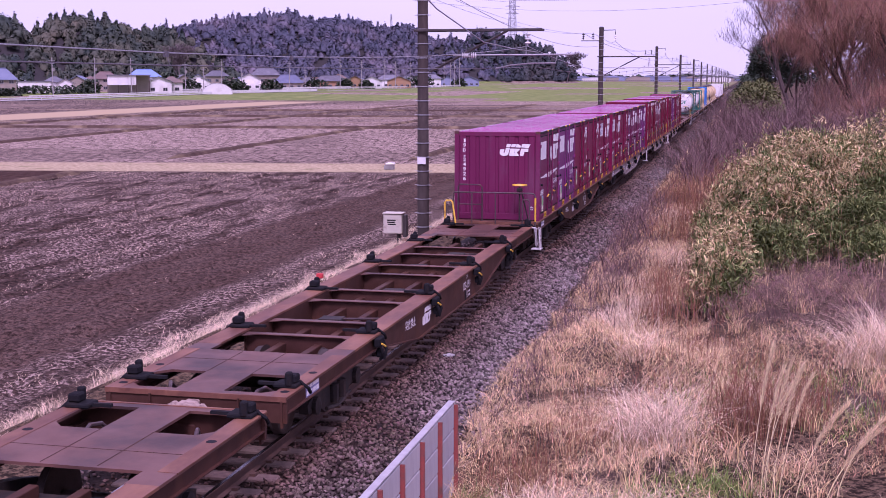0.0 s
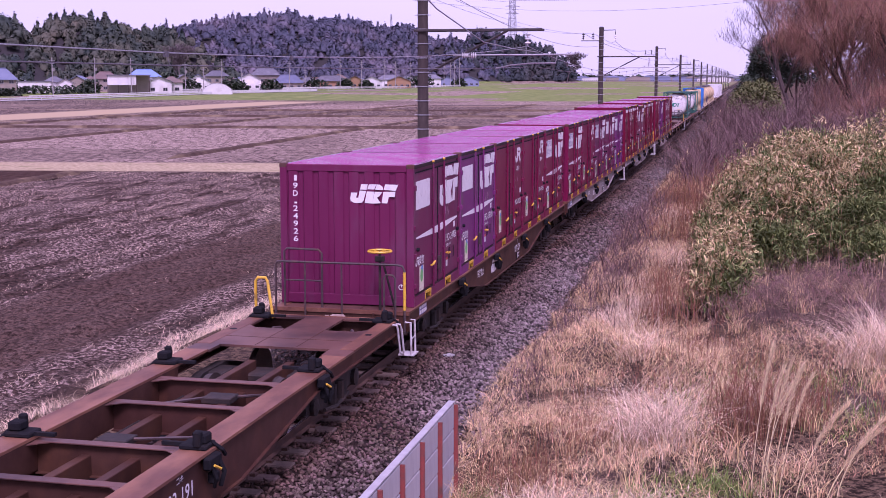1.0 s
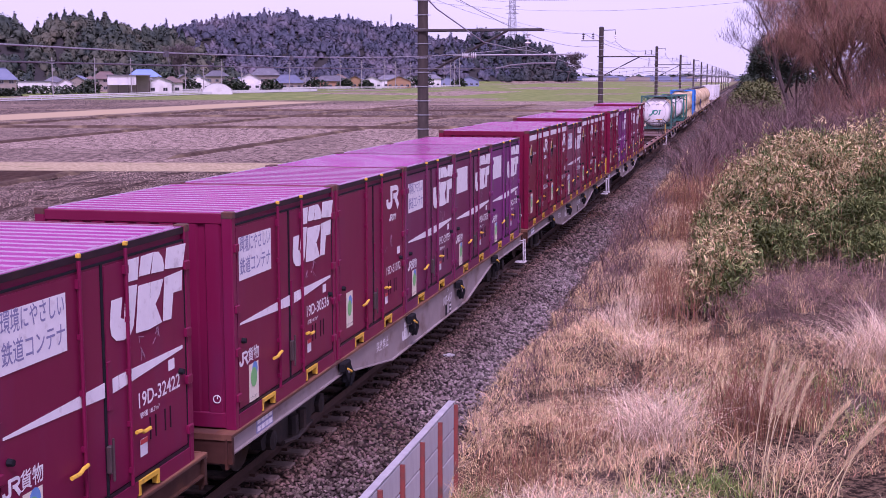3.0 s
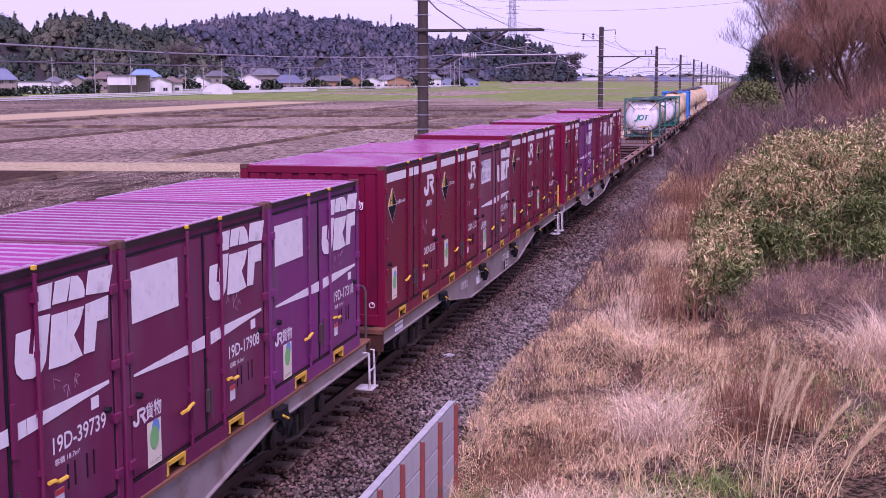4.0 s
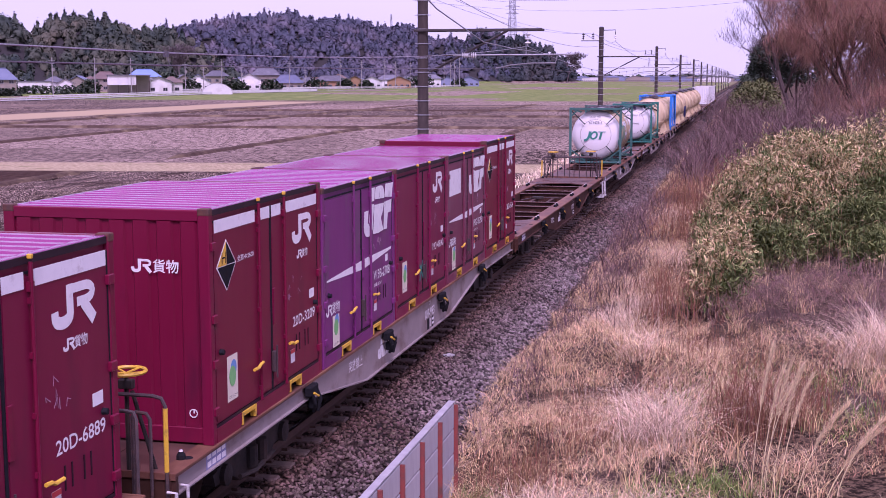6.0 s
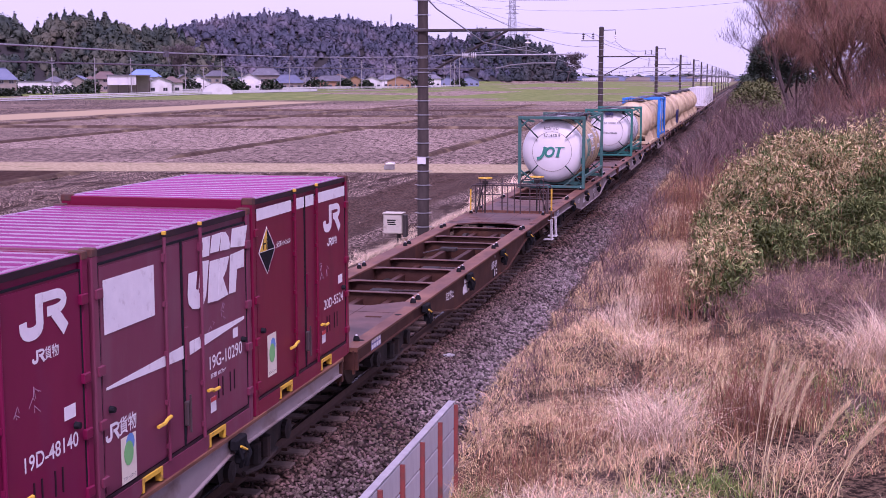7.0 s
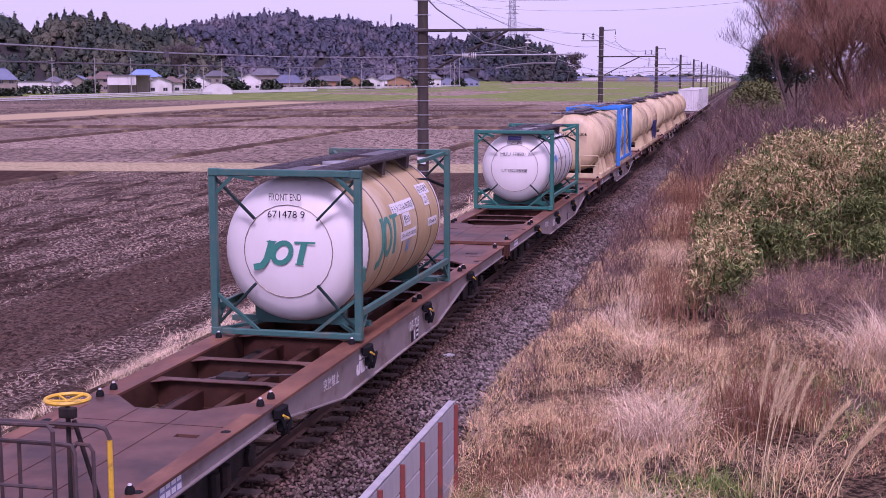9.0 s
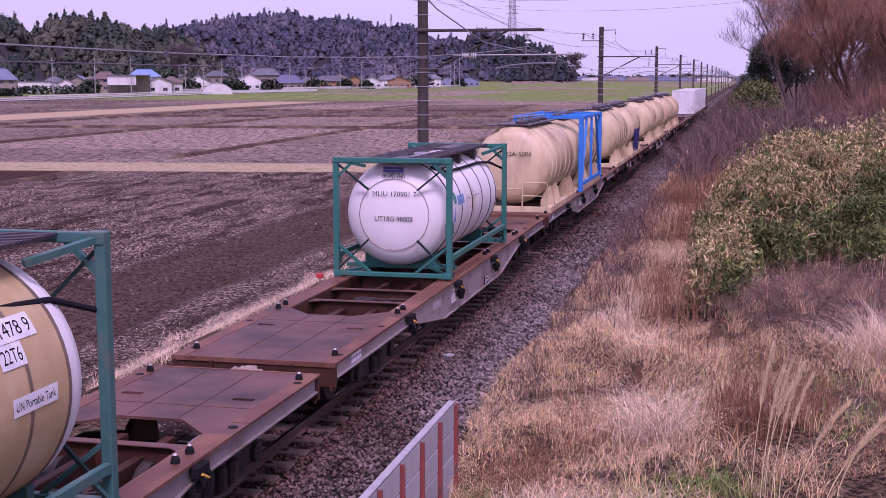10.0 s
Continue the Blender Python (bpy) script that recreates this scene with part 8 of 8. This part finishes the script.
# smaller houses and sheds filling the gaps behind
r9 = random.Random(12)
for u in (22, 140, 160, 205, 322, 366, 405, 425, 455, 490, 528, 560, 600, 640, 672, 722, 745):
    dd = 540 + u * 0.35 + r9.uniform(-20, 30)
    house(BEAR(u), dd, r9.uniform(6, 11), r9.uniform(3.2, 6.0), r9.uniform(2.0, 3.2), r9.choice(("roof_grey", "roof_blue", "roof_brown", "roof_grey")), r9.choice(("wall_white", "wall_grey", "wall_white", "wall_grey")), r9.choice(("hip", "gable", "gable")), d=6, turn=r9.uniform(-30, 30), words="small tile-roofed house among garden trees", floors=1)

# open barn
bx, by = place(BEAR(222), 455)
barn = thing("barn", "open-fronted shed with pale upper wall and dark bays", "barn", at=pose(bx, by, float(height(bx, by)) - 0.05, 0, 0, BEAR(222)))
part("upper_wall", Shape().box(-6, 3.6, -3, -2.8, 3.0, 6.2), M["wall_white"], barn, "pale upper wall")
part("roof", Shape().box(-6.5, 8.5, -3.5, 4, 6.2, 6.5), M["roof_grey"], barn)
part("back_wall", Shape().box(-6, 8, 3.4, 3.6, 0, 6.2), M["wall_grey"], barn)
for x in (-5.9, -2.5, 0.8, 3.6, 7.9):
    part("post", Shape().box(x - 0.12, x + 0.12, -3.0, -2.78, 0, 6.2), M["bark"], barn)

# plastic tunnel
gx_, gy_ = place(BEAR(384), 440)
tn = thing("greenhouse", "white plastic tunnel greenhouse with rounded roof", "greenhouse", at=pose(gx_, gy_, float(height(gx_, gy_)) - 0.02, 0, 0, BEAR(384)))
prof = [(-5 * math.cos(a * 0.2244), 3.6 * math.sin(a * 0.2244)) for a in range(15)]
part("cover", Shape().extrude(prof, 1, -8, 8), M["wall_white"], tn, smooth=True)
for y in (-8.02, -4, 0, 4):
    part("hoop", Shape().tube([(p[0] * 1.01, y, p[1] * 1.01) for p in prof], 0.06, 5), M["galv"], tn)

# parked van
vx, vy = place(BEAR(103), 455)
van = thing("van", "small white parked van by the hedge", "van", at=pose(vx, vy, float(height(vx, vy)), 0, 0, BEAR(103) + 10))
part("body", Shape().extrude([(-1.7, 0.35), (1.7, 0.35), (1.7, 0.95), (1.3, 1.15), (0.9, 1.85), (-1.6, 1.85), (-1.7, 1.6)], 1, -0.75, 0.75), M["wall_white"], van)
part("side_window", Shape().box(-1.3, 0.75, -0.77, -0.74, 1.2, 1.65), M["pane"], van)
for x in (-1.1, 1.1):
    for y in (-0.7, 0.7):
        part("wheel", Shape().lathe([(0.3, y - 0.08), (0.3, y + 0.08)], 12, at=(x, 0, 0.3)), M["rubber"], van)

# hedges and garden trees among the houses
for u, d, rx, h in ((65, 600, 12, 2.6), (130, 610, 9, 2.4), (8, 560, 5, 2.2), (160, 640, 4, 5), (213, 640, 4, 6), (335, 700, 5, 5), (408, 700, 5, 6), (425, 640, 3, 4), (480, 700, 5, 5), (560, 800, 6, 5), (610, 830, 4, 5), (648, 840, 4, 4), (730, 900, 6, 7), (750, 950, 6, 8), (812, 1050, 5, 5), (290, 720, 8, 8), (20, 690, 9, 9)):
    x, y = place(BEAR(u), d * 0.76)
    k = 420
    a, q = rng.uniform(0, 6.283, k), np.sqrt(rng.uniform(0, 1, k))
    px, py = x + rx * q * np.cos(a), y + rx * 0.5 * q * np.sin(a)
    pz = height(px, py) + h * np.sqrt(1 - q ** 3 * 0.9) * rng.uniform(0.1, 1, k)
    tagged(new("garden_shrub", big_mesh("shrub", *leaf_quads(np.stack([px, py, pz], -1), 1.2, 0.2, 0.5), M["evergreen"])), "dark clipped garden shrubs by the houses", "shrub", "garden shrubs")
# big bare tree on the slope and one on the wooded island's end
bt = place(BEAR(318), 790)
tree(bt[0], bt[1], 26, 77, "bare", "bare", 0.62, 0.0, 2500, 4, 0.12, "large bare grey tree behind the village", tl=3.0)
bt = place(BEAR(1003), 1350)
tree(bt[0], bt[1], 34, 78, "bare", "bare", 0.62, 0.0, 2200, 4, 0.16, "bare grey tree at the end of the wood", tl=4.0)

# utility poles
for u, d, h in ((93, 560, 15), (168, 600, 15), (232, 590, 15), (328, 650, 14), (360, 700, 12), (392, 640, 15), (427, 690, 13), (512, 700, 15), (540, 800, 12), (602, 800, 18), (640, 820, 17), (680, 860, 18), (700, 860, 17), (727, 900, 17), (786, 1000, 19), (797, 980, 20), (804, 1000, 19), (813, 960, 21)):
    x, y = place(BEAR(u), d * 0.76)
    h *= 0.8
    up = thing("utility_pole", "grey concrete utility pole with cross arms", "utility pole", "utility poles of the village", at=pose(x, y, float(height(x, y)), 0, 0, BEAR(u) + rng.uniform(-25, 25)))
    part("shaft", Shape().tube([(0, 0, -0.3), (0, 0, h)], 0.2, 8, 0.14), M["concrete"], up)
    part("cross_arm", Shape().box(-1.0, 1.0, -0.08, 0.08, h - 1.0, h - 0.85), M["galv"], up)
    part("cross_arm", Shape().box(-0.7, 0.7, -0.08, 0.08, h - 2.0, h - 1.85), M["galv"], up)
    part("transformer", Shape().lathe([(0.3, h - 4.2), (0.32, h - 3.2)], 10, axis=2, at=(0.45, 0, 0)), M["concrete"], up)

# road with white guard rails across the fields
def guard_rail(ends, lift, words):
    g = thing("guard_rail", words, "guard rail", "guard rails of the road")
    up = lambda x, y, z: Vector((x, y, float(height(x, y)) + z))
    for a, b in zip(ends[:-1], ends[1:]):
        n = max(int(math.hypot(b[0] - a[0], b[1] - a[1]) / 6), 2)
        pts = [up(a[0] + (b[0] - a[0]) * i / n, a[1] + (b[1] - a[1]) * i / n, lift) for i in range(n + 1)]
        for dz, r in ((0.78, 0.2), (0.36, 0.14)):
            part("rail_beam", Shape().tube([p + Vector((0, 0, dz)) for p in pts], r, 4), M["wall_white"], g)
        for p in pts[:-1]:
            part("post", lambda: Shape().tube([(0, 0, -0.3), (0, 0, 0.8)], 0.07, 4), M["wall_white"], g, "", pose(p.x, p.y, p.z), key=("g_post",))


R0, R1_, R2_ = place(BEAR(-40), 342), place(BEAR(560), 500), place(BEAR(815), 760)
guard_rail((R0, R1_), 0.0, "long white guard rail of a field road")
guard_rail((place(BEAR(50), 385), place(BEAR(560), 515)), 0.0, "second white guard rail of a field road")
guard_rail((place(BEAR(500), 520), R2_), 0.3, "far white guard rail of a field road")
guard_rail((place(BEAR(310), 470), place(BEAR(620), 620)), 0.4, "low white guard rail near the houses")
road = Shape()
for (ax, ay), (bx2, by2) in ((R0, R1_), (R1_, R2_)):
    for i in range(12):
        p = [(ax + (bx2 - ax) * k / 12, ay + (by2 - ay) * k / 12) for k in (i, i + 1)]
        q = [(p[0][0] - 1, p[0][1] + 1), (p[1][0] - 1, p[1][1] + 1), (p[1][0] - 5, p[1][1] + 7), (p[0][0] - 5, p[0][1] + 7)]
        road.add([(x, y, float(height(x, y)) + 0.12) for x, y in q], [(0, 1, 2, 3)])
tagged(new("road", road.mesh("road", M["concrete"])), "pale grey field road behind guard rails", "road", kind="structure")

# ---- far town, masts and pylon ----
r7 = random.Random(5)
for i in range(34):
    deg = BEAR(1012 + i * 8.6 + r7.uniform(-3, 3))
    house(deg, r7.uniform(1900, 2500), r7.uniform(14, 40), r7.uniform(5, 9), r7.uniform(2, 5), r7.choice(("roof_grey", "roof_blue", "roof_grey")), r7.choice(("wall_white", "wall_blue", "wall_grey")), r7.choice(("hip", "gable", "flat")), words="far pale house on the horizon", d=12)
k = 2600
px, py = np.concatenate([place(BEAR(u), d) for u, d in zip(rng.uniform(995, 1330, k), rng.uniform(2450, 2700, k))]).reshape(-1, 2).T
wl = np.stack([px, py, -1 + 9 * rng.uniform(0, 1, k) * (0.4 + value_noise(px * 0.01, py * 0.004, 5))], -1)
tagged(new("far_woods", big_mesh("far_woods", *leaf_quads(wl, 7.0, 0.1, 0.5), M["evergreen"])), "low dark treeline on the horizon", "woods", kind="stuff")


def lattice(deg, dist, base_z, h, w0, w1, words, arms=True):
    x, y = place(deg, dist)
    t = thing("pylon" if arms else "radio_mast", words, "pylon" if arms else "mast", at=pose(x, y, base_z, 0, 0, deg + 20))
    r = h * 0.0045
    leg = lambda sx, sy, z: (sx * (w0 + (w1 - w0) * z / h), sy * (w0 + (w1 - w0) * z / h), z)
    for sx in (-1, 1):
        for sy in (-1, 1):
            part("leg", Shape().tube([leg(sx, sy, 0), leg(sx, sy, h)], r, 4), M["galv"], t)
    n = 11
    for i in range(n):
        za, zb = h * i / n, h * (i + 1) / n
        b = Shape()
        for sx, sy, tx, ty in ((-1, -1, 1, -1), (1, -1, 1, 1), (1, 1, -1, 1), (-1, 1, -1, -1)):
            b.tube([leg(sx, sy, za), leg(tx, ty, zb)], r * 0.6, 3).tube([leg(tx, ty, za), leg(sx, sy, zb)], r * 0.6, 3).tube([leg(sx, sy, zb), leg(tx, ty, zb)], r * 0.6, 3)
        part("bracing", b, M["galv"], t)
    if arms:
        for z, s in ((h * 0.72, 8), (h * 0.84, 9), (h * 0.96, 7)):
            part("cross_arm", Shape().tube([(-s, 0, z), (0, 0, z + 1.4), (s, 0, z)], r * 0.8, 4).tube([(-s, 0, z), (s, 0, z)], r * 0.8, 4), M["galv"], t)


lattice(BEAR(906), 1480, 30, 66, 4.6, 2.4, "grey steel lattice power pylon behind the wood")
lattice(BEAR(693), 1360, 45, 26, 1.2, 0.5, "slender radio mast on the ridge", arms=False)
lines = thing("power_lines", "thin high-voltage lines far across the sky", "wires")
for u0, z0, d0, u1, z1_, d1 in ((906, 82, 1480, -200, 130, 900), (906, 90, 1480, -200, 142, 900), (906, 82, 1480, 1700, 108, 1300), (906, 92, 1480, 1700, 130, 1300)):
    a, b = Vector((*place(BEAR(u0), d0), z0)), Vector((*place(BEAR(u1), d1), z1_))
    part("conductor", Shape().tube([a.lerp(b, t / 16) - Vector((0, 0, 60 * t / 16 * (1 - t / 16))) for t in range(17)], 0.16, 4), M["wire"], lines)

# ---- sleepers ----
for i in range(300):
    part("sleeper", lambda: Shape().box(-1.0, 1.0, -0.12, 0.12, -0.33, -0.152, 0.02), M["sleeper"], track, "", pose(0, 2 + i * 0.6, 0), key=("sleeper",))
far_s = Shape()
for i in range(300, 1000):
    far_s.box(-1.0, 1.0, 2 + i * 0.6 - 0.12, 2 + i * 0.6 + 0.12, -0.33, -0.155)
tagged(part("far_sleepers", far_s, M["sleeper"], track, "farther concrete sleepers"), kind="stuff")
fs = Shape()
for i in range(4, 110):
    for x in (-0.566, 0.566):
        for s in (-1, 1):
            fs.box(x + s * 0.1 - 0.04, x + s * 0.1 + 0.04, 2 + i * 0.6 - 0.045, 2 + i * 0.6 + 0.045, -0.152, -0.115)
tagged(part("rail_clips", fs, M["rail_side"], track, "rusty rail clips"), kind="stuff")

motions()
